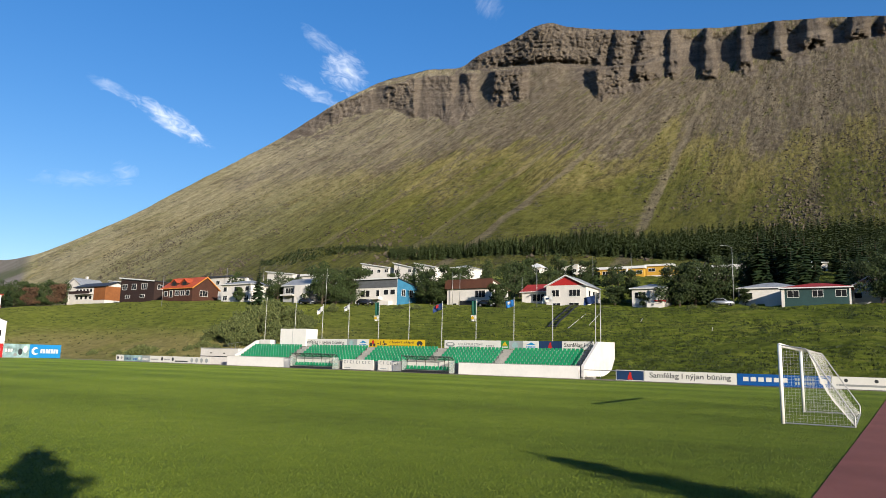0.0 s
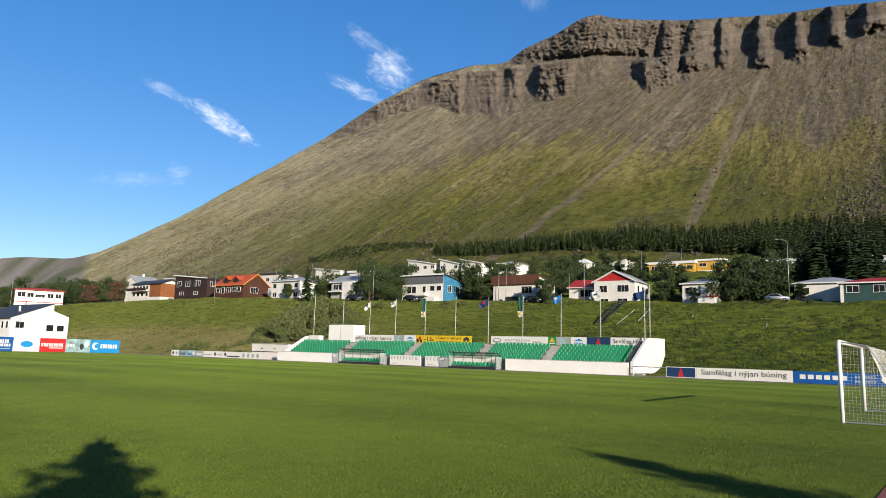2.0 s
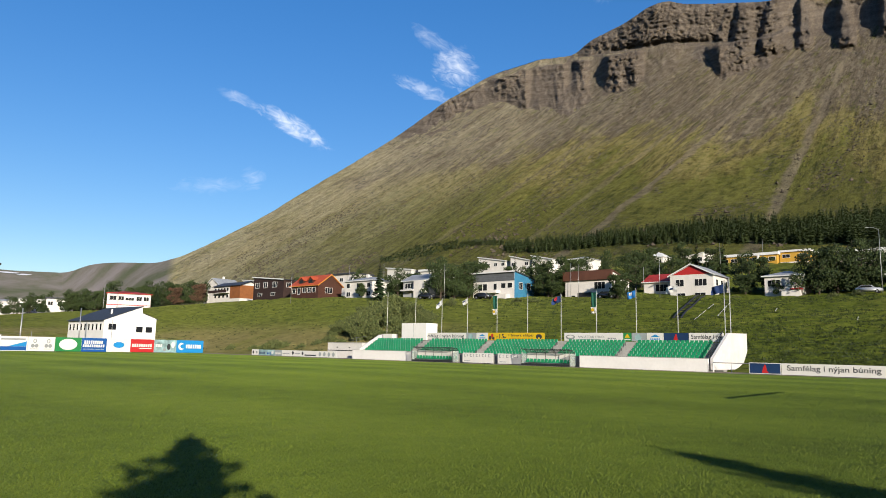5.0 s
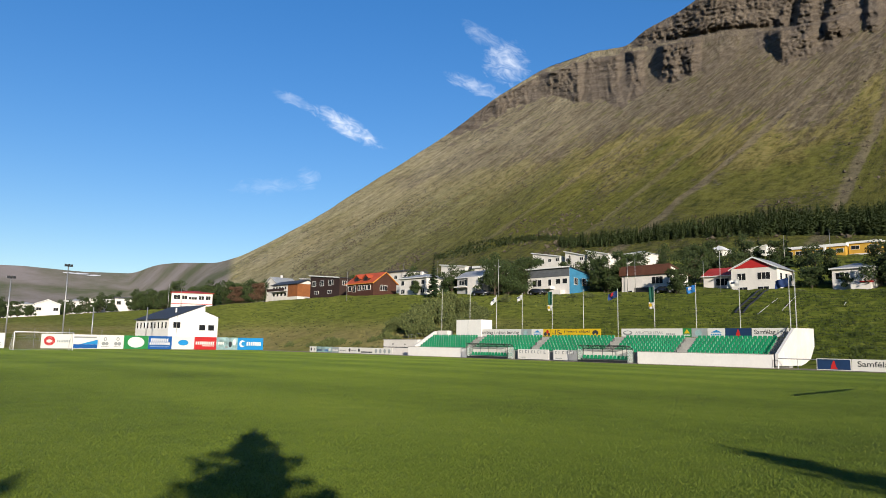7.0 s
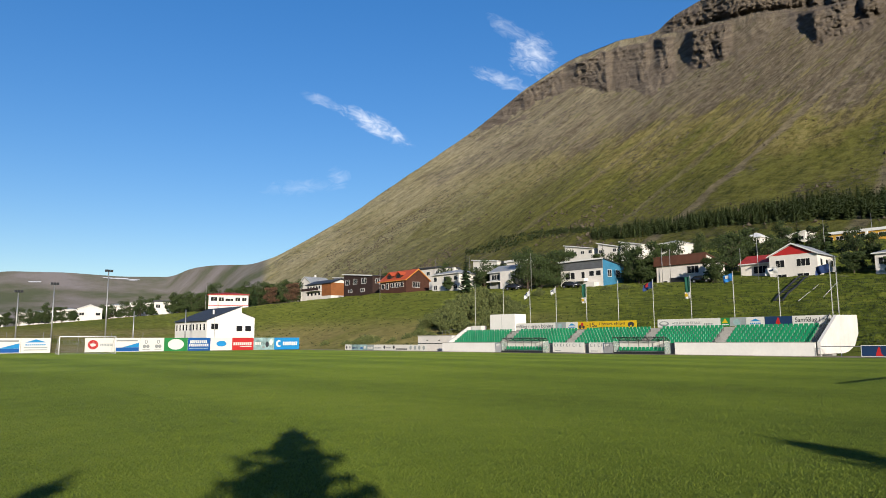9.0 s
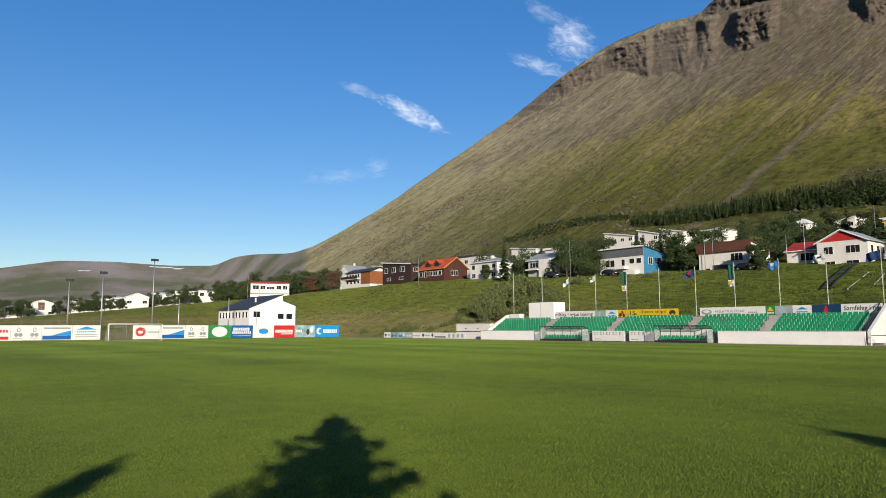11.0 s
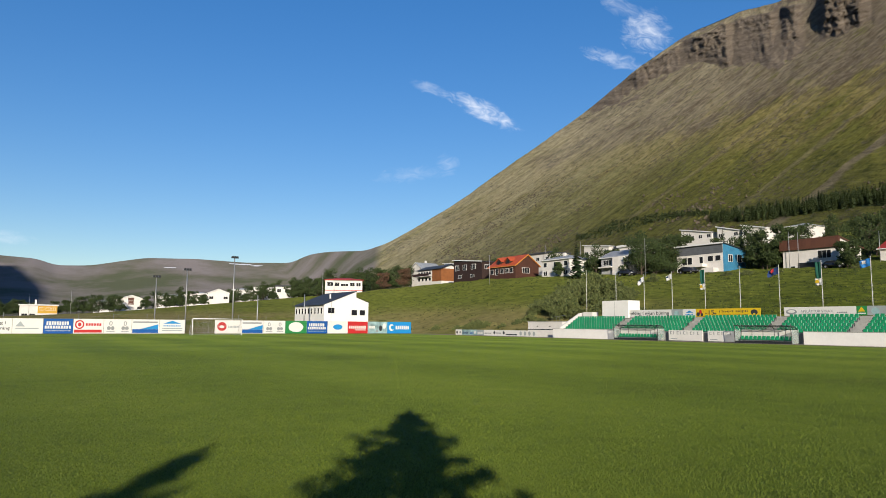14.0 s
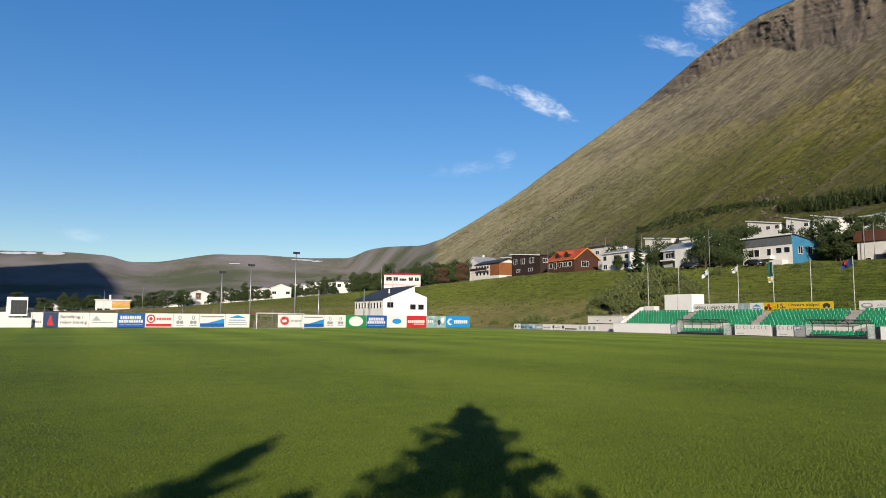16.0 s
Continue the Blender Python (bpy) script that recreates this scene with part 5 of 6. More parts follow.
        part("fascia", slab(bmesh.new(), [(q[0][0], q[0][1] - 0.06, q[0][2] + 0.02), (q[1][0], q[1][1] - 0.06, q[1][2] + 0.02), (q[1][0], q[1][1] - 0.003, q[1][2] + 0.02), (q[0][0], q[0][1] - 0.003, q[0][2] + 0.02)], 0.3), fascia, r)
    else:
        part("wall", a_box(0, w, 0, d, -deep, eave), wall, h)
        r = part("roof", a_box(-o, w + o, -o, d + o, eave + 0.003, top), roof_mat, h)
    if side_wall:
        part("cladding", a_prism([(0.02, -1.0), (d - 0.02, -1.0), (d - 0.02, eave - 0.05), (0.02, (top if roof == "mono_back" else eave) - 0.05)], "x", w + 0.003, w + 0.05), side_wall, h)
    for u, zz, ww, hh in front:
        window_at(h, "front", u, zz, ww, hh, 0.0, panes=max(1, round(ww / 0.9)))
    for u, zz, ww, hh in side:
        window_at(h, "side", u, zz, ww, hh, w + (0.05 if side_wall else 0), panes=max(1, round(ww / 0.9)))
    for nm, mat, c in extras:
        part(nm, a_box(*c), mat, h)
    if chimney:
        cx, cy, ch = chimney
        part("chimney", a_box(cx, cx + 0.7, cy, cy + 0.7, eave, ch), wall if wall != "brown" else "white_wall", h)
    return h


def even(n, w, z, ww, hh, margin=0.7):
    """n windows spread over a wall of width w."""
    if n == 1:
        return [((w - ww) / 2, z, ww, hh)]
    return [(margin + i * (w - 2 * margin - ww) / (n - 1), z, ww, hh) for i in range(n)]


# row along the street at the top of the bank
house("house", "white timber house with orange wood wing and dark roof", -217.4, 128, 16.9, 0, 16.1, 7.5, 4.3, 5.7, "gable_x", "white_wall", "roof_dark", even(5, 10, 2.6, 1.2, 1.0) + even(4, 10, 0.4, 1.3, 1.0), [], None, "dark",
      [("wood_wing", "orange_wood", (10.2, 16.25, -0.05, -0.003, 0.0, 4.2)), ("wood_gable", "orange_wood", (16.103, 16.16, 0.02, 7.4, 0, 4.3)), ("balcony", "dark_brown", (-1.2, 10, -1.4, -1.3, 2.0, 2.9)), ("balcony_floor", "white_wall", (-1.2, 10, -1.4, -0.003, 1.85, 2.0)), ("balcony_post", "white_wall", (-1.2, -1.0, -1.4, -1.2, -2, 1.85))])
house("house", "white gabled house with a red chimney", -248.0, 142, 19.5, 0, 11.7, 9, 4.0, 7.2, "gable_y", "white_wall", "roof_grey", even(2, 11.7, 2.4, 1.2, 1.1), [], chimney=(4, 5, 8.4))
house("house", "white modern house with a flat stepped roof", -262.0, 168, 23.0, 0, 26, 9, 4.2, 6.2, "mono_left", "white_wall", "roof_grey", even(4, 26, 2.0, 1.6, 1.0))
house("house", "dark brown boarded house with white windows", -183.0, 121, 16.1, 0, 15.2, 7.0, 4.6, 6.0, "mono_left", "dark_brown", "roof_dark", [(1.0, 2.6, 1.9, 1.5), (5.2, 2.6, 1.9, 1.5), (9.6, 2.6, 2.3, 1.5), (2.6, 0.2, 1.9, 0.8), (9.2, 0.2, 1.9, 0.8)], [(1.0, 2.5, 1.5, 1.2), (4, 0.3, 1.4, 1.2)])
hh = house("house", "brown boarded house with orange-red dormered roof", -160.1, 118, 15.2, 0, 11.9, 8.2, 3.0, 5.9, "gable_x", "brown", "roof_orange", [(0.8, 0.9, 1.3, 1.2), (3.0, 0.6, 1.1, 1.7), (5.2, 1.0, 1.5, 1.2), (7.4, 1.0, 1.5, 1.2), (9.5, 1.0, 1.2, 1.2)], [(2.4, 0.9, 2.4, 1.4)], None, "trim_orange")
for ux in (2.6, 6.7):
    dm = part("dormer", a_prism([(ux, 3.2), (ux + 2.2, 3.2), (ux + 2.2, 4.5), (ux + 1.1, 5.3), (ux, 4.5)], "y", 0.6, 3.6), "brown", hh, "small gabled dormer")
    part("dormer_roof", slab(slab(bmesh.new(), [(ux - 0.3, 0.3, 4.4), (ux + 1.1, 0.3, 5.45), (ux + 1.1, 3.8, 5.45), (ux - 0.3, 3.8, 4.4)], 0.12), [(ux + 1.1, 0.3, 5.45), (ux + 2.5, 0.3, 4.4), (ux + 2.5, 3.8, 4.4), (ux + 1.1, 3.8, 5.45)], 0.12), "roof_orange", dm)
    part("dormer_window", a_box(ux + 0.5, ux + 1.7, 0.56, 0.597, 3.6, 4.5), "glass", dm)
house("house", "long white house with a flat roof", -166.0, 133, 18.0, 0, 15, 7, 4.6, 5.0, "flat", "white_wall", "roof_dark", even(4, 15, 2.6, 1.4, 1.0))
house("house", "white two-storey house with a grey hipped roof", -139.6, 120, 14.6, 0, 10.4, 8.0, 3.9, 5.4, "hip", "white_wall", "roof_grey", even(3, 10.4, 2.3, 1.2, 1.1) + even(2, 10.4, 0.1, 1.4, 1.1), [(1.5, 2.3, 1.2, 1.1), (5, 2.3, 1.2, 1.1)], chimney=(4.5, 3.2, 6.0))
house("house", "pale grey two-storey house with a gabled front", -122.2, 124, 14.0, 0, 8.2, 7.2, 4.3, 6.0, "gable_x", "grey", "roof_grey", [(0.7, 2.4, 2.6, 1.2), (5.2, 2.4, 1.3, 1.1), (5.2, 0.2, 1.3, 1.1)], [(2.2, 2.5, 2.3, 1.2)], None, "trim",
      [("front_gable", "white_wall", (4.4, 8.0, -0.9, -0.003, -1, 4.2)), ("balcony", "white_wall", (0.2, 4.3, -1.4, -0.02, 1.7, 2.0))])
house("house", "white house with dark upper cladding and a blue side", -106.2, 132, 13.6, 0, 12.2, 8.2, 5.0, 6.3, "mono_back", "white_wall", "roof_dark", [(1.6, 2.2, 1.2, 1.5), (3.0, 2.2, 1.2, 1.5), (6.2, 1.7, 0.9, 2.0), (8.4, 2.6, 1.3, 1.1), (10.3, 2.6, 1.3, 1.1), (1.5, 0.1, 2.4, 0.9)], [(1.8, 2.4, 1.4, 1.5), (5, 2.4, 1.5, 1.6)], "blue", "trim",
      [("dark_band", "slate", (0.02, 12.18, -0.05, -0.003, 4.25, 6.2)), ("balcony", "white_wall", (5.4, 8, -1.6, -0.02, 1.4, 2.1)), ("steps", "white_wall", (8.0, 11.0, -1.8, -0.02, -1, 1.0))])
# a flat black sheet on this wall stands in for the carport's shaded inside
house("house", "cream house with a broad dark brown fascia", -84.0, 138, 13.2, 0, 11.5, 8.5, 4.5, 6.3, "mono_back", "white_wall", "roof_brown", [(7.4, 2.4, 2.6, 1.5), (1.6, 0.2, 1.0, 0.9)], [(2, 2.5, 1.6, 1.1), (5, 2.5, 1.6, 1.1)], None, "roof_brown",
      [("brown_fascia", "roof_brown", (-0.4, 11.9, -0.5, -0.003, 4.4, 6.2)), ("carport_shade", "dark", (3.2, 7.0, -0.06, -0.004, -1.0, 1.7))])
red_house = house("house", "white gabled house with red upper gable", -62.2, 145, 13.1, 0, 9.3, 9.0, 5.2, 7.5, "gable_y", "white_wall", "roof_grey", [(1.3, 2.9, 1.7, 1.4), (5.4, 2.9, 2.5, 1.4), (1.4, 0.3, 1.9, 1.1), (5.4, 0.3, 2.2, 1.1)], [(1.4, 2.9, 1.1, 1.3), (4.2, 2.9, 1.1, 1.3), (7, 2.9, 1.1, 1.3), (3, 0.5, 1.1, 1.3)], None, "trim")
part("red_gable", a_prism([(0.5, 5.35), (8.8, 5.35), (4.65, 7.3)], "y", -0.05, -0.003), "red", red_house, "dark red boarded gable")
house("house", "low white wing with a bright red roof", -69.6, 148, 13.5, 0, 7.2, 8, 4.1, 6.0, "gable_x", "white_wall", "roof_red", [(2.8, 1.9, 2.8, 1.5)], [], None, "trim", [("terrace_wall", "white_wall", (0, 6.8, -2.2, -2.0, -1, 0.9)), ("door", "dark", (6.1, 7.0, -0.06, -0.003, 0.1, 2.2))])
house("house", "small white two-storey house with a pale roof", -43.2, 146, 12.8, 0, 7.0, 6.0, 4.4, 5.7, "hip", "white_wall", "roof_grey", [(0.6, 2.5, 2.3, 1.2), (4.8, 0.2, 1.0, 0.8)], [], None, "trim", [("porch", "white_wall", (3.4, 6.8, -1.2, -0.02, -1, 1.6)), ("awning", "red", (5.0, 7.0, -1.4, -0.02, 1.65, 1.9))])
house("house", "long white house with a pale grey hipped roof", -23.0, 151, 13.5, 0, 11.0, 9.0, 3.6, 5.2, "hip", "white_wall", "roof_grey", [(1.0, 1.6, 1.6, 1.2), (8, 1.8, 1.2, 1.0)], [], None, "trim", [("garage", "white_wall", (5.2, 8.4, -3.0, -0.02, -1, 1.6))])
house("house", "dark green boarded house with a red hipped roof", -14.6, 146, 12.8, 0, 11.4, 9.0, 3.6, 5.0, "hip", "green_wall", "roof_red", [(1.0, 2.0, 1.9, 1.2), (5.2, 2.0, 1.7, 1.2), (9.0, 2.0, 1.7, 1.2)], [], None, "trim", [("corner_board", "white_wall", (-0.06, 0.5, -0.05, -0.003, -1, 3.5)), ("corner_board", "white_wall", (11.1, 11.42, -0.05, -0.003, -1, 3.5))])
house("house", "white gabled house half hidden by trees", -3.6, 152, 13.3, 0, 6.5, 7, 3.6, 5.6, "gable_y", "white_wall", "roof_grey", [(0.8, 1.6, 1.2, 1.1)])
# row above
house("house", "long yellow terraced house with a pale eave", -79.6, 225, 28.0, 0, 17.0, 9, 4.4, 5.2, "flat", "yellow", "trim", even(6, 17, 2.7, 1.9, 1.0, 0.5) + even(4, 17, 0.2, 2.0, 1.2, 1.0), [], None, "trim", [("pale_base", "white_wall", (0.05, 16.95, -0.05, -0.003, -1, 1.5)), ("divider", "white_wall", (11.5, 12.0, -1.2, -0.003, -1, 4.4))])
house("house", "yellow house end with white base", -62.3, 227, 28.6, 0, 8.2, 9, 4.5, 5.1, "flat", "yellow", "trim", even(2, 8.2, 2.8, 2.1, 1.0) + even(1, 8.2, 0.2, 2.0, 1.0), [], None, "trim", [("pale_base", "white_wall", (0.05, 8.15, -0.05, -0.003, -1, 1.5))])
house("house", "long white flat-roofed house among trees", -45.2, 222, 27.6, 0, 16.0, 9, 3.4, 4.3, "flat", "white_wall", "trim", even(5, 16, 1.4, 2.0, 1.2))
for x, y, z, w, eave, top, roof, mat, label in ((-92, 225, 30.8, 7.0, 2.6, 3.8, "mono_right", "trim", "small white house with a sloping roof"), (-123.2, 205, 29.0, 7.6, 3.6, 4.9, "hip", "roof_grey", "white house with a grey hipped roof"), (-128, 207, 28.4, 7, 2.6, 2.9, "flat", "trim", "low white annex with a flat roof"), (-162.5, 205, 31.2, 12.6, 2.8, 5.0, "mono_left", "trim", "white house with a sawtooth roof"), (-147, 204, 30.6, 8.2, 2.8, 4.9, "mono_left", "trim", "white house with a sawtooth roof"),
                                                (-137, 203, 30.2, 8.2, 2.8, 4.6, "mono_left", "trim", "white house with a sawtooth roof"), (-165.2, 160, 23.2, 11.0, 3.4, 4.6, "mono_left", "trim", "white modern house with a sloping roof"), (-152.5, 161, 22.6, 9.0, 3.0, 3.9, "flat", "roof_dark", "white flat-roofed house with a dark edge"), (-103.8, 225, 31.0, 5.0, 3.2, 5.2, "hip", "trim", "white house with a small hipped roof"), (-139, 148, 19.5, 6, 4.4, 5.0, "flat", "trim", "white upper house with a flat roof"),
                                                (-20, 240, 29.5, 9, 4.0, 5.2, "hip", "trim", "white house among dark trees"), (-6, 236, 28.5, 8, 4.0, 5.2, "hip", "trim", "white house among dark trees")):
    house("house", label, x, y, z, 0, w, 8, eave, top, roof, "white_wall", mat, even(max(2, int(w / 3)), w, 1.2, 1.4, 1.1, 0.5))


def facing(name, label, az, r, z, w, d, eave, top, roof, wall, roof_mat, front, **k):
    """A house at a bearing and distance whose front looks back across the pitch."""
    x, y = polar(az, r)
    c, s = math.cos(radians(az)), math.sin(radians(az))
    return house(name, label, x - c * w / 2, y - s * w / 2, z, az, w, d, eave, top, roof, wall, roof_mat, front, **k)


facing("house", "small white house with a red flat roof and base", 65.5, 238, 13.3, 12.4, 9, 3.3, 4.35, "hip", "white_wall", "roof_red", [(0.7, 1.3, 1.9, 1.3), (3.2, 1.3, 1.5, 1.2), (5.2, 1.3, 2.4, 0.8), (8.3, 1.3, 1.5, 1.2), (10.4, 1.3, 1.4, 1.2)], fascia="roof_red", extras=[("base", "white_wall", (-0.05, 12.45, -0.06, -0.003, -1.5, -0.25)), ("red_band", "red", (-0.08, 12.48, -0.09, -0.004, -0.24, -0.02))])
facing("house", "white and orange flat-roofed house with a chimney", 87.4, 330, 3.8, 13.4, 9, 4.8, 5.2, "flat", "white_wall", "trim", [(7.0, 2.9, 1.6, 1.0), (9.3, 2.9, 1.6, 1.0), (11.3, 2.9, 1.4, 1.0), (0.8, 0.4, 2, 1), (3.6, 0.4, 2, 1)], extras=[("orange_panel", "yellow", (6.4, 13.4, -0.05, -0.003, 1.6, 4.6))], chimney=(5.2, 3, 7.2))
facing("house", "white gabled house with a brown panel", 81.4, 330, 7.4, 12.4, 9, 4.2, 6.2, "gable_y", "white_wall", "roof_dark", [(5.0, 2.6, 2.0, 1.2), (1.4, 0.4, 2, 1), (8.6, 0.4, 2, 1)], extras=[("brown_panel", "roof_brown", (4.8, 7.2, -0.05, -0.003, 2.2, 5.2))])
facing("house", "white bungalow with a brown gable", 75.2, 340, 11.8, 9.5, 9, 4.0, 5.8, "gable_y", "white_wall", "roof_dark", even(2, 9.5, 1.2, 1.8, 1.2))
facing("house", "low white flat-roofed house", 71.7, 330, 14.4, 9.2, 9, 3.2, 3.9, "flat", "white_wall", "trim", even(3, 9.2, 1.0, 1.6, 1.2))
facing("house", "low white flat-roofed house with a dark window", 70.0, 320, 14.7, 9.8, 9, 3.6, 4.3, "flat", "white_wall", "roof_dark", even(3, 9.8, 1.1, 1.6, 1.4))
for az, r, z, w in ((78.6, 420, 12.5, 16), (83.0, 430, 9.0, 14), (90.5, 380, 3.0, 14), (76.9, 400, 13.5, 14), (73.4, 380, 15.0, 10)):
    facing("house", "distant white house among trees", az, r, z, w, 9, 4.2, 5.4, "hip", "white_wall", "roof_grey", even(4, w, 1.4, 1.5, 1.2))


def clubhouse():
    h = thing("clubhouse", "white clubhouse with a dark lopsided roof", "clubhouse", -155.0, 58.4, 0)
    L, prof = 17.0, [(0, -0.5), (10.4, -0.5), (10.4, 6.5), (7.45, 7.55), (7.4, 8.85), (0, 5.95)]
    part("wall", a_prism(prof, "x", 0, L), "white", h)
    k = (8.85 - 5.95) / 7.4
    part("roof", slab(bmesh.new(), [(-0.3, -0.4, 5.99 - 0.4 * k + 0.05), (L + 0.15, -0.4, 5.99 - 0.4 * k + 0.05), (L + 0.15, 7.55, 9.0), (-0.3, 7.55, 9.0)], 0.1), "roof_dark", h, "dark sheet metal roof")
    part("roof", slab(bmesh.new(), [(-0.3, 7.46, 7.62), (L + 0.15, 7.46, 7.62), (L + 0.15, 10.7, 6.5), (-0.3, 10.7, 6.5)], 0.08), "roof_dark", h)
    for i in range(9):
        window_at(h, "front", 0.8 + i * 1.82, 4.0, 0.8, 1.2, 0.0, panes=1)
    for i in range(6):
        window_at(h, "front", 0.8 + i * 1.82, 1.2, 1.1, 1.1, 0.0, panes=1)
    for u, z, ww, hh2 in ((0.9, 4.1, 1.45, 1.15), (6.35, 3.75, 1.3, 1.1), (8.3, 3.75, 1.3, 1.1), (0.7, 1.75, 1.5, 0.6), (2.8, 1.75, 1.5, 0.6), (8.1, 1.45, 1.4, 0.6)):
        window_at(h, "side", u, z, ww, hh2, L, panes=1)
    part("downpipe", a_rod((L + 0.06, 1.6, 0), (L + 0.06, 1.6, 6.4), 0.05, n=6), "steel", h)
    part("vent_cap", a_rod((12.0, 3.5, 7.2), (12.0, 3.5, 8.3), 0.25, n=8), "steel", h)


clubhouse()


# ---------- masts and street lamps ----------
def mast(x, y, top, label, heads=True):
    zb = ground_height(x, y)
    m = thing("light_mast", label, "light mast", x, y, zb)
    h = top - zb
    part("pole", a_rod((0, 0, -0.5), (0, 0, h), 0.16, 0.09, n=10), "steel", m, "", True)
    if heads:
        part("crossbar", a_box(-0.06, 0.06, -0.75, 0.75, h - 0.1, h), "steel", m)
        for yy in (-0.5, 0.0, 0.5):
            part("floodlight", a_box(0.05, 0.35, yy - 0.2, yy + 0.2, h - 0.25, h + 0.2), "dark", m)


mast(-144.3, 41.0, 15.4, "tall grey floodlight mast with three lamps")
mast(-146.5, 32.2, 12.6, "grey floodlight mast with three lamps")
mast(-147.6, 26.6, 11.0, "grey floodlight mast with three lamps")
mast(-142.9, 45.7, 7.6, "thin plain grey metal pole", False)
mast(-139.5, 54.6, 8.0, "thin white flag pole", False)


def street_lamp(az, r, h, label="slim grey street lamp with a short arm", arm=1.6):
    x, y = polar(az, r)
    zb = ground_height(x, y)
    s = thing("street_lamp", label, "street lamp", x, y, zb, az, "street lamps")
    part("pole", a_rod((0, 0, -0.5), (0, 0, h), 0.07, 0.04, n=8), "steel", s, "", True)
    if arm:
        part("arm", rod(a_rod((0, 0, h), (-arm * 0.5, -0.2, h + 0.45), 0.04, n=6), (-arm * 0.5, -0.2, h + 0.45), (-arm, -0.3, h + 0.5), 0.04, n=6), "steel", s)
        part("lamp_head", a_box(-arm - 0.5, -arm, -0.42, -0.18, h + 0.42, h + 0.58), "grey", s)


street_lamp(9.0, 148, 11.5)
for az, r, h in ((53.6, 186, 7.8), (41.2, 160, 8.6), (30.9, 156, 7.6), (30.3, 157, 7.4), (24.0, 153, 9.2), (25.2, 160, 6.0), (16.5, 214, 9), (49.0, 200, 9), (46.2, 230, 9), (59.9, 262, 6), (67.2, 235, 9.5), (66.3, 236, 7.2), (88.0, 300, 8), (85.4, 300, 9), (93.0, 260, 6), (19.5, 205, 9)):
    street_lamp(az, r, h, "slim grey lamp post without an arm", 0)


# ---------- score board ----------
def score_board():
    s = thing("score_board", "white electronic score board on two legs", "score board", -121.2, -7.4, 0, 90)
    part("cabinet", a_box(-1.4, 1.3, 0, 0.35, 1.75, 4.55), "white", s)
    part("display", a_box(-0.85, 1.2, -0.02, -0.002, 2.0, 4.1), "dark", s, "black display with dim digits")
    for xx in (-0.6, 0.5):
        part("leg", a_box(xx, xx + 0.15, 0.1, 0.25, 0, 1.75), "steel", s)
    part("base_panel", a_box(-2.2, 1.9, 0.02, 0.08, 0.05, 1.5), "white_vinyl", s)
    bm = bmesh.new()
    for k in range(3):
        box(bm, -0.5 + k * 0.5, -0.3 + k * 0.5, -0.028, -0.022, 3.2, 3.7)
        box(bm, -0.5 + k * 0.5, -0.3 + k * 0.5, -0.028, -0.022, 2.3, 2.7)
    part("digits", bm, "roof_dark", s)


score_board()


# ---------- cars ----------
def car(az, r, rz, mat, label):
    x, y = polar(az, r)
    c = thing("car", label, "car", x, y, ground_height(x, y) + 0.05, rz)
    body = bmesh.new()
    prism(body, [(-2.1, 0.35), (2.1, 0.35), (2.12, 0.75), (1.9, 0.9), (1.0, 0.98), (0.45, 1.42), (-1.1, 1.45), (-1.85, 1.0), (-2.1, 0.9)], "y", -0.85, 0.85)
    bmesh.ops.bevel(body, geom=body.edges[:], offset=0.06, segments=2, affect="EDGES")
    part("body", body, mat, c, "", True)
    for s in (-1, 1):
        part("side_window", a_prism([(0.75, 1.0), (0.35, 1.36), (-1.05, 1.38), (-1.55, 1.02)], "y", s * 0.853 - 0.004, s * 0.853 + 0.004), "glass", c)
    for xx in (-1.35, 1.35):
        for s in (-1, 1):
            w = part("wheel", a_rod((xx, s * 0.7, 0.32), (xx, s * 0.88, 0.32), 0.32, n=16), "tyre", c)
            part("rim", a_rod((xx, s * 0.881, 0.32), (xx, s * 0.89, 0.32), 0.2, n=10), "steel", w)


car(42.6, 163, 5, "car_dark", "dark parked estate car on the street")
car(9.8, 147, 0, "car_silver", "silver parked car on the street")
car(28.0, 152, 0, "car_dark", "dark parked car before the cream house")
car(38.0, 161, 0, "car_dark", "dark parked car at the kerb")
car(78.0, 330, 10, "car_dark", "dark car by the far houses")


# ---------- trees ----------
def leaf_cloud(me_name, blobs, count, size, mat, seed, flat=0.75):
    """Many small leaf cards scattered in a set of blobs (x, y, z, radius)."""
    rng = np.random.RandomState(seed)
    vol = np.array([b[3] ** 2 for b in blobs])
    pick = rng.choice(len(blobs), count, p=vol / vol.sum())
    B = np.array(blobs)[pick]
    d = rng.normal(size=(count, 3))
    d /= np.linalg.norm(d, axis=1)[:, None]
    rad = B[:, 3] * rng.uniform(0.35, 1.08, count)
    c = B[:, :3] + d * rad[:, None] * np.array([1, 1, flat])
    a = rng.normal(size=(count, 3)) + d * 0.2
    a /= np.linalg.norm(a, axis=1)[:, None]
    b = np.cross(a, rng.normal(size=(count, 3)))
    b /= np.linalg.norm(b, axis=1)[:, None]
    s = size * rng.uniform(0.55, 1.3, count)[:, None]
    v = np.stack([c - a * s, c + b * s * 0.6, c + a * s, c - b * s * 0.6], 1).reshape(-1, 3)
    me = bpy.data.meshes.new(me_name)
    me.from_pydata(v.tolist(), [], np.arange(count * 4).reshape(-1, 4).tolist())
    me.materials.append(M[mat])
    return me


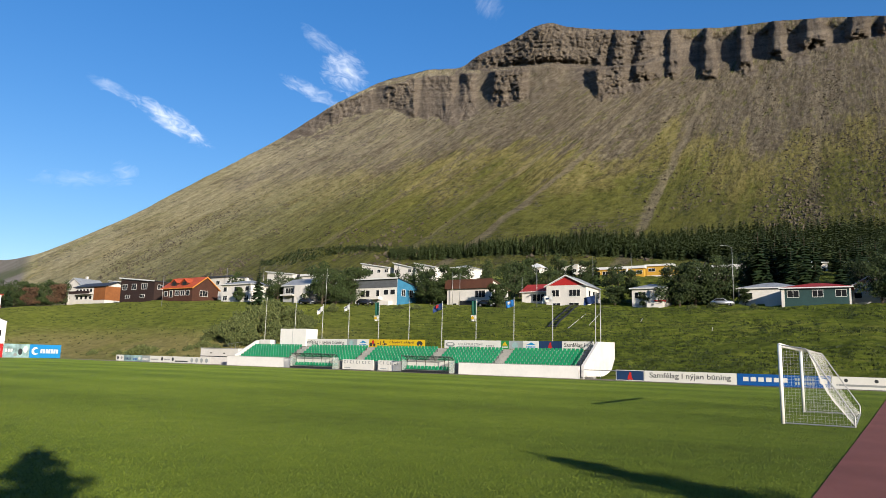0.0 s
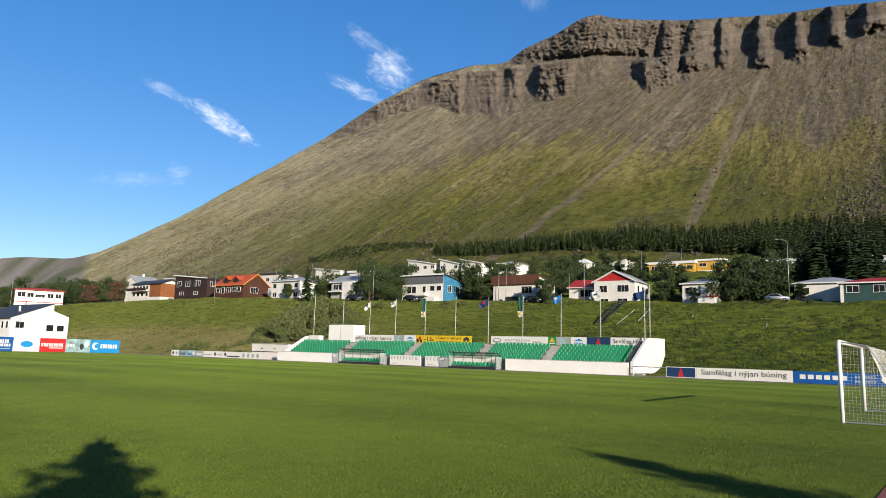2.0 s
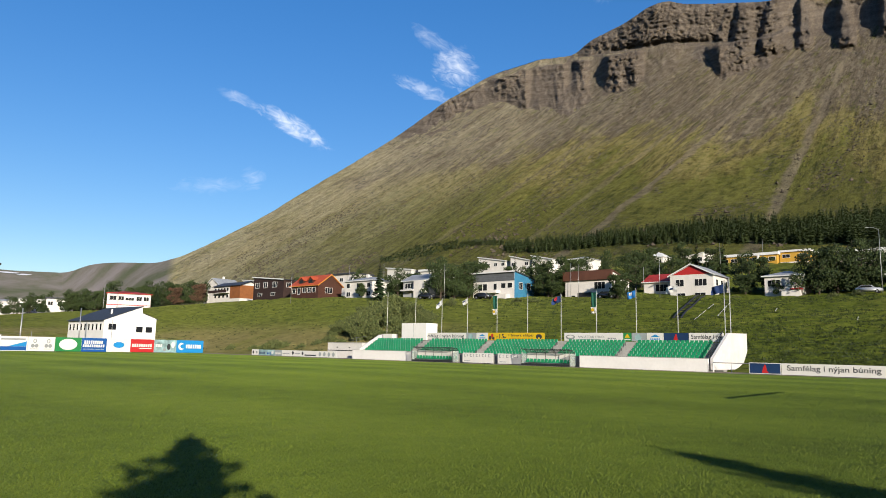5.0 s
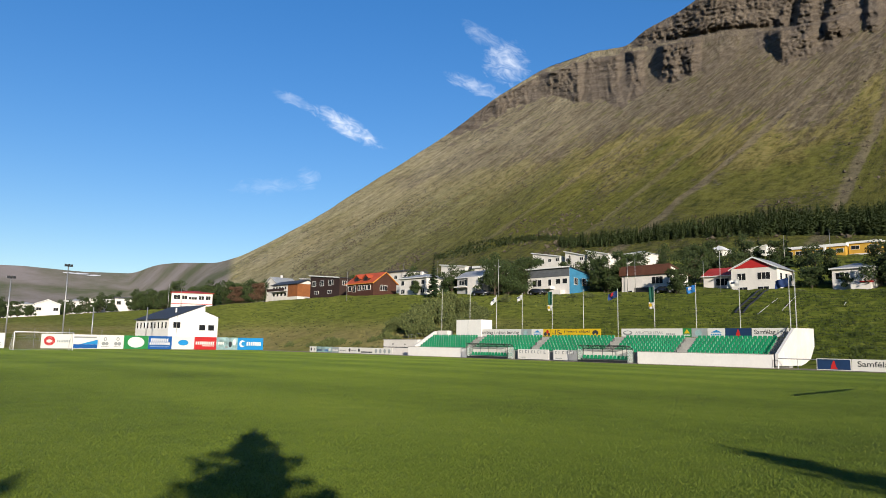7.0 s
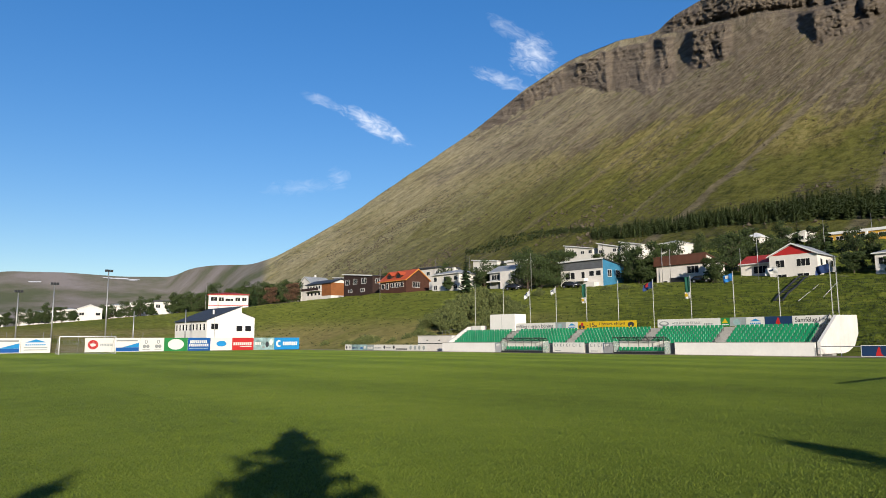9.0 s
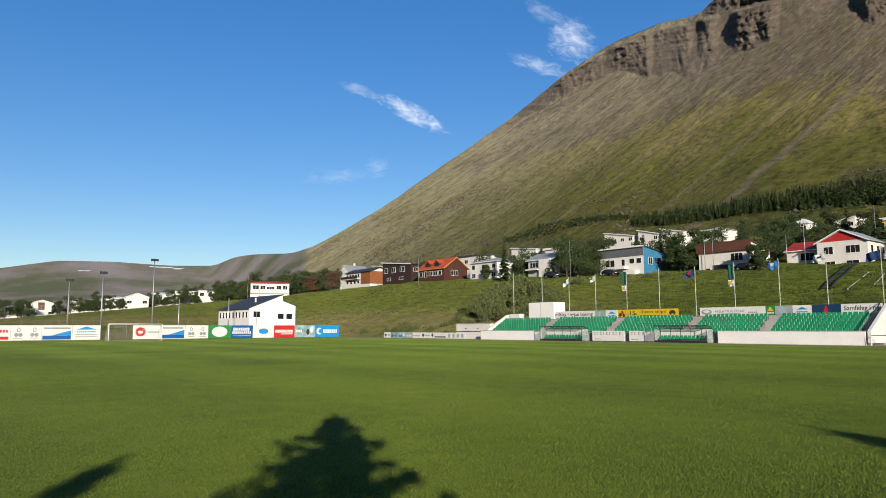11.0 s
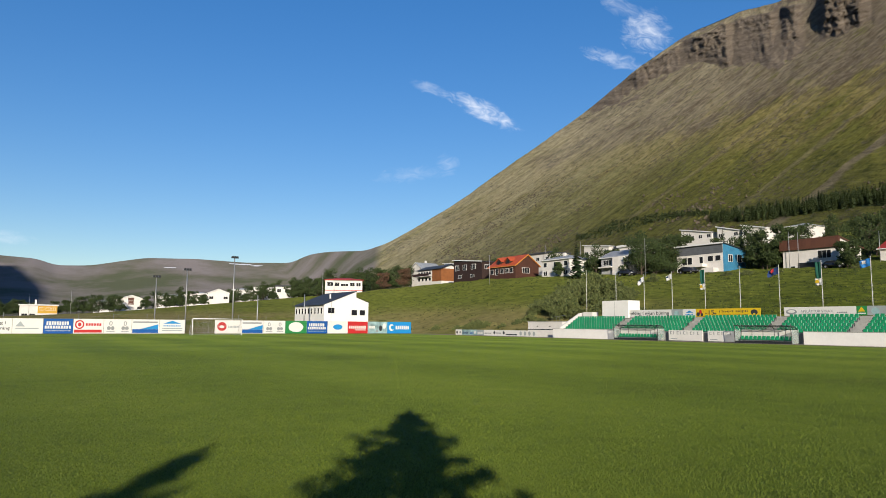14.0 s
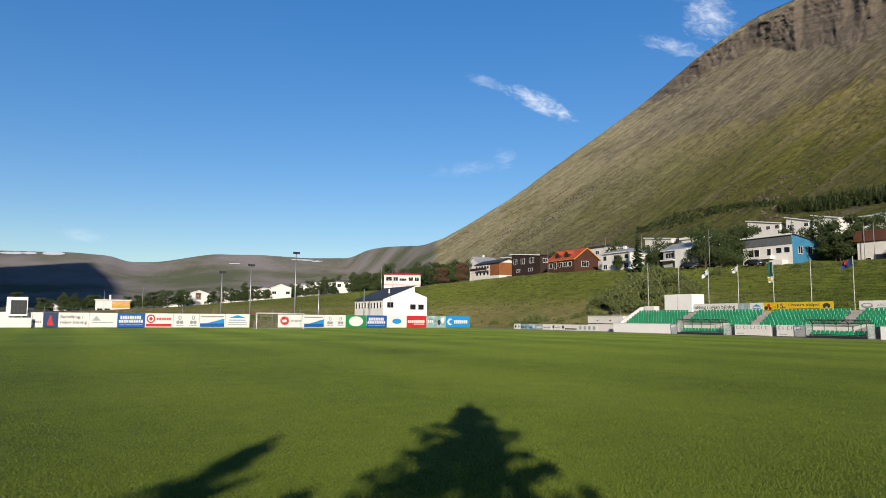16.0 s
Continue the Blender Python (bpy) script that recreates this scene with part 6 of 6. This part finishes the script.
def broadleaf(seed, h, spread, mat="leaf", count=3400, size=0.2, low=0.0, label="bushy green broadleaf tree", name="tree"):
    rng = random.Random(seed)
    t = thing(name, label, "tree" if name == "tree" else "bush")
    bm = bmesh.new()
    top = Vector((rng.uniform(-0.2, 0.2), rng.uniform(-0.2, 0.2), h * 0.62))
    rod(bm, (0, 0, -0.8), top, 0.035 * h * 0.6, 0.012 * h, n=7)
    blobs = [(0, 0, h * 0.3, spread * 0.6), (0, 0, h * 0.55, spread * 0.55), (0, 0, h * 0.82, spread * 0.36)]
    for i in range(13):
        a, f = i * 2.4 + rng.uniform(-0.4, 0.4), rng.uniform(low + 0.06, 0.8)
        start = Vector((0, 0, h * f * 0.65))
        reach = spread * rng.uniform(0.5, 1.0) * (1.15 - 0.75 * f)
        end = Vector((math.cos(a) * reach, math.sin(a) * reach, h * (f + 0.08)))
        rod(bm, start, end, 0.009 * h, 0.003 * h, n=5)
        blobs.append((*end, spread * rng.uniform(0.22, 0.42)))
    part("trunk", bm, "bark", t)
    cr = new("crown", leaf_cloud("crown", blobs, count, size, mat, seed))
    cr.parent = t
    return t


def spruce_cards(rng, h, w, levels, boughs):
    """Vertices and triangles of a spruce's drooping boughs."""
    v, f = [], []
    for i in range(levels):
        s = i / (levels - 1)
        z, reach = h * (0.08 + 0.9 * s), w * (1 - s) ** 0.85 + 0.05 * w
        for k in range(max(4, int(boughs * (1 - 0.5 * s)))):
            a = rng.uniform(0, 2 * math.pi)
            r = reach * rng.uniform(0.65, 1.12)
            wd = 0.3 * r + 0.12
            c, sn = math.cos(a), math.sin(a)
            dz = -0.28 * r + rng.uniform(-0.1, 0.1)
            n = len(v)
            v += [(0, 0, z + 0.12 * r), (c * r * 0.6 - sn * wd, sn * r * 0.6 + c * wd, z + dz * 0.4), (c * r, sn * r, z + dz), (c * r * 0.6 + sn * wd, sn * r * 0.6 - c * wd, z + dz * 0.4 - 0.1)]
            f += [(n, n + 1, n + 2), (n, n + 2, n + 3)]
    return v, f


def spruce(seed, h, w, label="dark green conical spruce tree", levels=22, boughs=13):
    rng = random.Random(seed)
    t = thing("spruce", label, "tree")
    part("trunk", a_rod((0, 0, -0.8), (0, 0, h * 0.95), 0.02 * h, 0.004 * h, n=7), "bark", t)
    v, f = spruce_cards(rng, h, w, levels, boughs)
    me = bpy.data.meshes.new("crown")
    me.from_pydata(v, [], f)
    me.materials.append(M["needle"])
    cr = new("crown", me)
    cr.parent = t
    return t


# tall trees behind the camera, whose shadows fall on the pitch
def place(t, x, y, rz=0, k=1.0, sink=0.1, z=None):
    t.matrix_world = pose(x, y, (ground_height(x, y) if z is None else z) - sink, 0, 0, rz) @ Matrix.Scale(k, 4)
    return t


def shade_tree(seed, h, slope, x, y):
    """A ragged conical tree: clumps on short limbs that widen downwards."""
    rng = random.Random(seed)
    t = thing("tree", "leafy conical tree beside the running track", "tree")
 
    bm = a_rod((0, 0, -0.4), (0, 0, h - 0.15), 0.12, 0.02, n=8)
    blobs = [(0, 0, h - 0.1, 0.09), (0.02, 0, h - 0.28, 0.13), (0, 0.02, h - 0.5, 0.18)]
    d = 0.42
    while d < h * 0.86:
        for i in range(7):
            a = i * 0.9 + d * 5 + rng.uniform(-0.3, 0.3)
            reach = d * slope * rng.uniform(0.55, 1.12)
            rod(bm, (0, 0, h - d - 0.1 * reach), (math.cos(a) * reach, math.sin(a) * reach, h - d + 0.2 * reach), 0.022, 0.008, n=5)
            for f in (0.3, 0.55, 0.78, 1.0):
                blobs.append((math.cos(a) * reach * f, math.sin(a) * reach * f, h - d + reach * (0.3 * f - 0.1) + rng.uniform(-0.05, 0.05), (0.07 + 0.1 * (1.1 - f) + 0.035 * d) * rng.uniform(0.7, 1.1)))
        d += 0.26 + 0.05 * d
    part("trunk", bm, "bark", t)
    cr = new("crown", leaf_cloud("crown", blobs, 30000, 0.055, "leaf", seed))
    cr.parent = t
    return place(t, x, y, 0, z=0)


shade_tree(101, 6.2, 0.6, 6.3, -4.05)
shade_tree(102, 6.5, 0.42, 9.55, -9.2)
shade_tree(103, 6.7, 0.6, 14.8, 0.55)

TREES = [broadleaf(1, 9.6, 3.6), broadleaf(2, 8.0, 2.9), broadleaf(3, 6.2, 2.6), broadleaf(4, 9.0, 4.4, count=3400)]
REDS = broadleaf(5, 6.8, 3.0, "leaf_red", label="reddish brown leafy tree")
SPR = [spruce(11, 9.4, 2.3), spruce(12, 8.0, 2.0), spruce(13, 10.5, 2.6)]
place(TREES[0], *polar(40.6, 168)), place(TREES[1], *polar(33.0, 166)), place(TREES[2], *polar(27.2, 151), 0, 0.9), place(TREES[3], *polar(13.2, 152))
place(REDS, *polar(60.6, 232)), place(SPR[0], *polar(46.5, 166)), place(SPR[1], *polar(20.5, 190)), place(SPR[2], *polar(10.7, 156))
MORE = [(3, 40.4, 168, 1.0), (0, 41.5, 166, 1.2), (3, 39.1, 170, 1.25), (0, 32.7, 163, 1.1), (1, 31.4, 165, 1.25), (0, 33.7, 172, 1.2), (3, 25.8, 172, 1.1), (0, 24.9, 180, 1.1), (3, 12.9, 151, 1.15), (3, 11.7, 152, 1.1), (0, 10.2, 154, 1.15), (0, 17.5, 160, 0.95), (1, 27.0, 152, 0.8), (0, 48.2, 190, 0.9), (0, 45.0, 178, 0.9),
        (0, 39.4, 172, 1.0), (3, 41.8, 176, 1.0), (1, 38.3, 178, 1.1), (2, 31.6, 164, 1.1), (0, 31.0, 172, 0.9), (2, 32.4, 162, 1.0), (1, 30.2, 172, 1.0), (1, 25.4, 176, 1.0), (3, 23.2, 175, 0.9), (2, 17.8, 155, 0.9), (1, 16.4, 160, 1.0), (2, 15.6, 152, 0.7), (0, 12.4, 156, 0.9), (1, 11.8, 153, 0.9), (2, 10.2, 152, 0.9), (1, 9.4, 156, 1.0), (2, 8.2, 152, 0.7),
        (3, 0.6, 156, 1.1), (0, -0.6, 150, 1.0), (1, -2.0, 150, 1.2), (0, -3.5, 154, 1.1), (3, -6, 156, 1.2), (1, -9, 156, 1.2), (3, 26.3, 200, 1.0), (0, 28.0, 195, 1.0), (3, 30.0, 192, 1.0), (1, 24.4, 208, 1.1), (0, 22.2, 212, 1.0), (1, 20.0, 206, 1.0), (0, 18.0, 208, 0.8), (1, 12.2, 205, 0.9), (3, 9.4, 205, 0.9), (0, 11.0, 200, 0.8), (1, 35.8, 195, 0.8), (2, 37.0, 190, 0.8), (1, 43.6, 185, 0.8), (2, 48.0, 178, 0.7), (2, 44.9, 182, 0.8),
        (0, 62.0, 240, 0.9), (3, 63.2, 252, 1.0), (0, 64.2, 262, 1.1), (1, 61.6, 250, 1.0), (3, 66.8, 262, 1.1), (0, 68.2, 290, 1.0), (1, 67.4, 300, 1.1), (3, 69.2, 345, 1.1), (0, 70.6, 350, 1.1), (1, 71.8, 350, 1.1), (3, 72.8, 345, 1.1), (1, 74.0, 350, 0.9), (0, 74.4, 360, 0.9), (2, 76.4, 338, 1.0), (1, 77.4, 350, 1.0), (2, 78.4, 345, 1.0), (3, 79.6, 340, 0.9), (2, 80.4, 325, 1.0), (0, 82.6, 320, 0.9), (3, 83.6, 312, 1.0), (1, 84.6, 312, 1.0), (2, 85.6, 320, 1.0), (1, 88.6, 340, 1.0), (2, 89.6, 330, 0.9), (3, 90.6, 330, 0.8), (1, 92.0, 330, 0.8), (2, 93.6, 330, 0.9),
        (2, 68.6, 300, 0.8), (1, 69.6, 305, 0.6), (2, 71.0, 312, 0.7), (1, 72.4, 318, 0.7), (2, 73.2, 320, 0.8), (0, 73.8, 318, 0.7), (2, 76.2, 322, 0.8), (1, 77.0, 318, 0.8), (2, 78.0, 318, 0.8), (0, 79.0, 320, 0.7), (1, 82.2, 312, 0.9), (3, 84.0, 305, 0.8), (0, 85.0, 308, 0.8), (1, 86.4, 345, 0.9), (3, 66.4, 275, 0.9), (0, 63.8, 270, 1.0), (3, 61.2, 262, 1.0), (1, 62.6, 256, 1.0), (0, 65.4, 285, 1.0), (3, 67.6, 285, 1.0), (2, 57.0, 250, 1.0), (1, 55.6, 245, 0.9), (0, 51.0, 225, 0.8), (1, 49.6, 215, 0.8), (2, 47.4, 205, 0.9), (1, 53.0, 240, 0.9), (0, 58.4, 300, 0.9), (1, 60.0, 310, 1.0), (3, 65.6, 300, 1.1)]
rng = random.Random(7)
for k, az, r, s in MORE:
    x, y = polar(az, r)
    copy_thing(TREES[k], pose(x, y, ground_height(x, y) - 0.1, 0, 0, rng.uniform(0, 360)) @ Matrix.Diagonal((s * rng.uniform(0.85, 1.15), s * rng.uniform(0.85, 1.15), s * rng.uniform(0.85, 1.1), 1)))
for _ in range(34):
    az, s = rng.uniform(59.5, 72), rng.uniform(0.75, 1.2)
    MORE.append((rng.randrange(4), az, rng.uniform(262, 320) + (az - 60) * 4, s))
    az = rng.uniform(72, 96)
    MORE.append((rng.randrange(3), az, rng.choice([rng.uniform(345, 380), rng.uniform(390, 620)]), rng.uniform(0.7, 1.15)))
for _ in range(26):
    MORE.append((rng.choice([0, 1, 3]), rng.uniform(-10, 9), rng.uniform(185, 235), rng.uniform(0.8, 1.2)))
for k, az, r, s in MORE[-94:]:
    x, y = polar(az, r)
    copy_thing(TREES[k], pose(x, y, ground_height(x, y) - 0.1, 0, 0, rng.uniform(0, 360)) @ Matrix.Scale(s, 4))
for az, r, s in ((62.3, 236, 0.9),):
    x, y = polar(az, r)
    copy_thing(REDS, pose(x, y, ground_height(x, y) - 0.1, 0, 0, rng.uniform(0, 360)) @ Matrix.Scale(s, 4))
for k, az, r, s in ((1, 45.6, 178, 0.7), (0, 35.4, 205, 0.9), (1, 34.2, 210, 0.9), (2, 19.3, 208, 0.9), (0, 21.2, 214, 1.0), (1, 63.6, 240, 0.9), (0, 55.2, 262, 0.7), (2, 1.8, 165, 1.0), (0, -1.4, 160, 1.1), (1, 3.4, 172, 1.0), (2, 5.0, 175, 1.0), (0, 6.6, 172, 0.9), (1, -4.5, 165, 1.2), (2, -7, 168, 1.1), (0, 70.2, 380, 1.0), (1, 40.0, 190, 0.9), (0, 48.6, 196, 0.6), *[(rng.randrange(3), rng.uniform(-9, 8), rng.uniform(176, 238), rng.uniform(1.1, 1.55)) for _ in range(44)]):
    x, y = polar(az, r)
    copy_thing(SPR[k], pose(x, y, ground_height(x, y) - 0.1, 0, 0, rng.uniform(0, 360)) @ Matrix.Scale(s, 4))

BUSH = [broadleaf(21, 4.2, 3.0, "willow", 2200, 0.2, 0.0, "grey-green willow bush on the bank", "bush"), broadleaf(22, 3.2, 2.6, "willow", 1800, 0.18, 0.0, "dense willow bush on the bank", "bush"), broadleaf(23, 1.7, 1.9, "willow", 1100, 0.15, 0.0, "low green bush on the bank", "bush")]
place(BUSH[0], *polar(47.6, 133)), place(BUSH[1], *polar(45.0, 124)), place(BUSH[2], *polar(54.6, 138))
for k, az, r, s in ((0, 48.6, 138, 1.0), (0, 46.6, 136, 1.1), (0, 45.4, 134, 1.0), (0, 44.4, 132, 0.9), (1, 49.6, 136, 0.9), (1, 47.0, 126, 1.0), (1, 48.0, 127, 0.8), (1, 46.0, 122, 0.9), (1, 43.4, 126, 0.9), (0, 43.0, 132, 0.8), (2, 55.4, 139, 1.0), (2, 53.8, 138, 0.9), (2, 56.2, 142, 0.8), (2, 50.4, 132, 1.0), (2, 51.4, 132, 0.7), (2, 49.4, 128, 0.9), (1, 41.8, 118, 0.8), (2, 58.0, 150, 0.7), (2, 52.6, 133, 0.6), (1, 40.6, 150, 0.6), (2, 33.8, 150, 0.9), (2, 31.8, 150, 0.8), (2, 35.2, 152, 0.7), (2, 26.6, 150, 0.8), (2, 18.6, 148, 0.9), (2, 47.8, 112, 0.6), (2, 10.5, 145, 0.8), (2, 12.0, 145, 0.7), (2, 7.6, 144, 0.7), (0, 46.4, 142, 1.25), (0, 45.2, 143, 1.35), (1, 44.2, 141, 1.4), (0, 47.4, 143, 1.15), (1, 43.4, 139, 1.2), (0, 48.2, 131, 1.1), (1, 42.6, 134, 1.0), (2, 55.0, 139, 1.2), (2, 54.2, 137, 1.0), (2, 50.0, 137, 1.0)):
    x, y = polar(az, r)
    copy_thing(BUSH[k], pose(x, y, ground_height(x, y) - 0.25, 0, 0, rng.uniform(0, 360)) @ Matrix.Diagonal((s * rng.uniform(0.65, 0.95), s * rng.uniform(0.65, 0.95), s * rng.uniform(0.65, 1.1), 1)))


def plantation():
    """The dark spruce wood above the houses, and the strip of scrub beside it."""
    rng = random.Random(42)
    V, F = [], []

    def add(x, y, z, h, w, lv, bo):
        v, f = spruce_cards(rng, h, w, lv, bo)
        n = len(V)
        V.extend((a + x, b + y, c + z) for a, b, c in v)
        F.extend((i + n, j + n, k + n) for i, j, k in f)
    spots = []
    edge = [(b, range_at(b, float(knots(b, (-14, 6.4), (4, 7.0), (8, 7.6), (11, 7.9), (15, 8.2), (20, 8.45), (27, 8.5), (32, 8.0), (36.2, 7.9)))), range_at(b, float(knots(b, (-14, 9.6), (5, 9.6), (8.5, 9.9), (11, 9.6), (16, 9.7), (20, 9.95), (25, 9.5), (30, 9.1), (33.7, 8.8), (36.2, 8.5))))) for b in np.arange(-14, 37, 1.0)]
    cols = list(zip(*edge))
    while len(spots) < 2300:
        az = rng.uniform(-14, 36.2)
        r = rng.uniform(float(np.interp(az, cols[0], cols[1])), float(np.interp(az, cols[0], cols[2])))
        spots.append((az, r, rng.uniform(5.5, 8.5) * float(knots(az, (-14, 1.5), (6, 1.35), (14, 1.1), (25, 0.85), (34, 0.7)))))
    # scrub further along the slope
    for _ in range(420):
        u = rng.random()
        az = 36.4 + 10.2 * u
        spots.append((az, range_at(az, float(knots(az, (36, 8.7), (38.5, 8.75), (41.7, 8.25), (44, 7.65), (46.6, 7.0))) + rng.uniform(-0.3, 0.3) * float(knots(az, (36, 0.5), (41, 1.2), (44, 1.8), (46.6, 0.5)))), rng.uniform(1.6, 3.2)))
    a = np.array(spots)
    x, y, z, *_ = terrain(a[:, 0], a[:, 1])
    for i in range(len(a)):
        h = a[i, 2]
        add(x[i], y[i], z[i] - 0.4, h, h * (0.21 if h > 4 else 0.55), 15 if h > 4 else 7, 9)
    me = bpy.data.meshes.new("spruce_wood")
    me.from_pydata(V, [], F)
    me.materials.append(M["needle_far"])
    tagged(new("spruce_wood", me), "dense dark spruce plantation on the slope", "wood", kind="stuff")


plantation()


# ---------- timber frame and stakes on the bank ----------
def bank_frame():
    s = thing("timber_frame", "dark timber rail frame lying up the bank", "frame", -47.1, 110.6, ground_height(-47.1, 110.6))
    base = Vector((-47.1, 110.6, ground_height(-47.1, 110.6)))
    for off in (0.0, 1.3):
        pts = []
        for k in range(7):
            x, y = -47.1 + off - 6.6 * k / 6, 110.6 + 28 * k / 6
            pts.append(Vector((x, y, ground_height(x, y) + 0.35)) - base)
        bm = bmesh.new()
        for a, b in zip(pts, pts[1:]):
            rod(bm, a, b, 0.13, n=5)
        part("rail", bm, "dark", s)
    for k in range(14):
        x, y = -47.1 - 6.6 * k / 13, 110.6 + 28 * k / 13
        z = ground_height(x, y) + 0.3
        part("rung", a_rod(Vector((x, y, z)) - base, Vector((x + 1.3, y, z)) - base, 0.06, n=5), "dark", s)


bank_frame()
for x0, y0, x1, y1 in ((-43.4, 110.2, -46.8, 128), (-41.2, 114.2, -44.5, 130), (-33.5, 118, -33.9, 120.5), (-21.0, 112, -21.2, 113.6)):
    z0, z1 = ground_height(x0, y0), ground_height(x1, y1)
    b = thing("pale_stake", "pale wooden pole lying on the bank", "pole", x0, y0, z0, 0, "poles on the bank")
    part("pole", a_rod((0, 0, 0.1), (x1 - x0, y1 - y0, z1 - z0 + 0.3), 0.035, n=6), "trim", b)
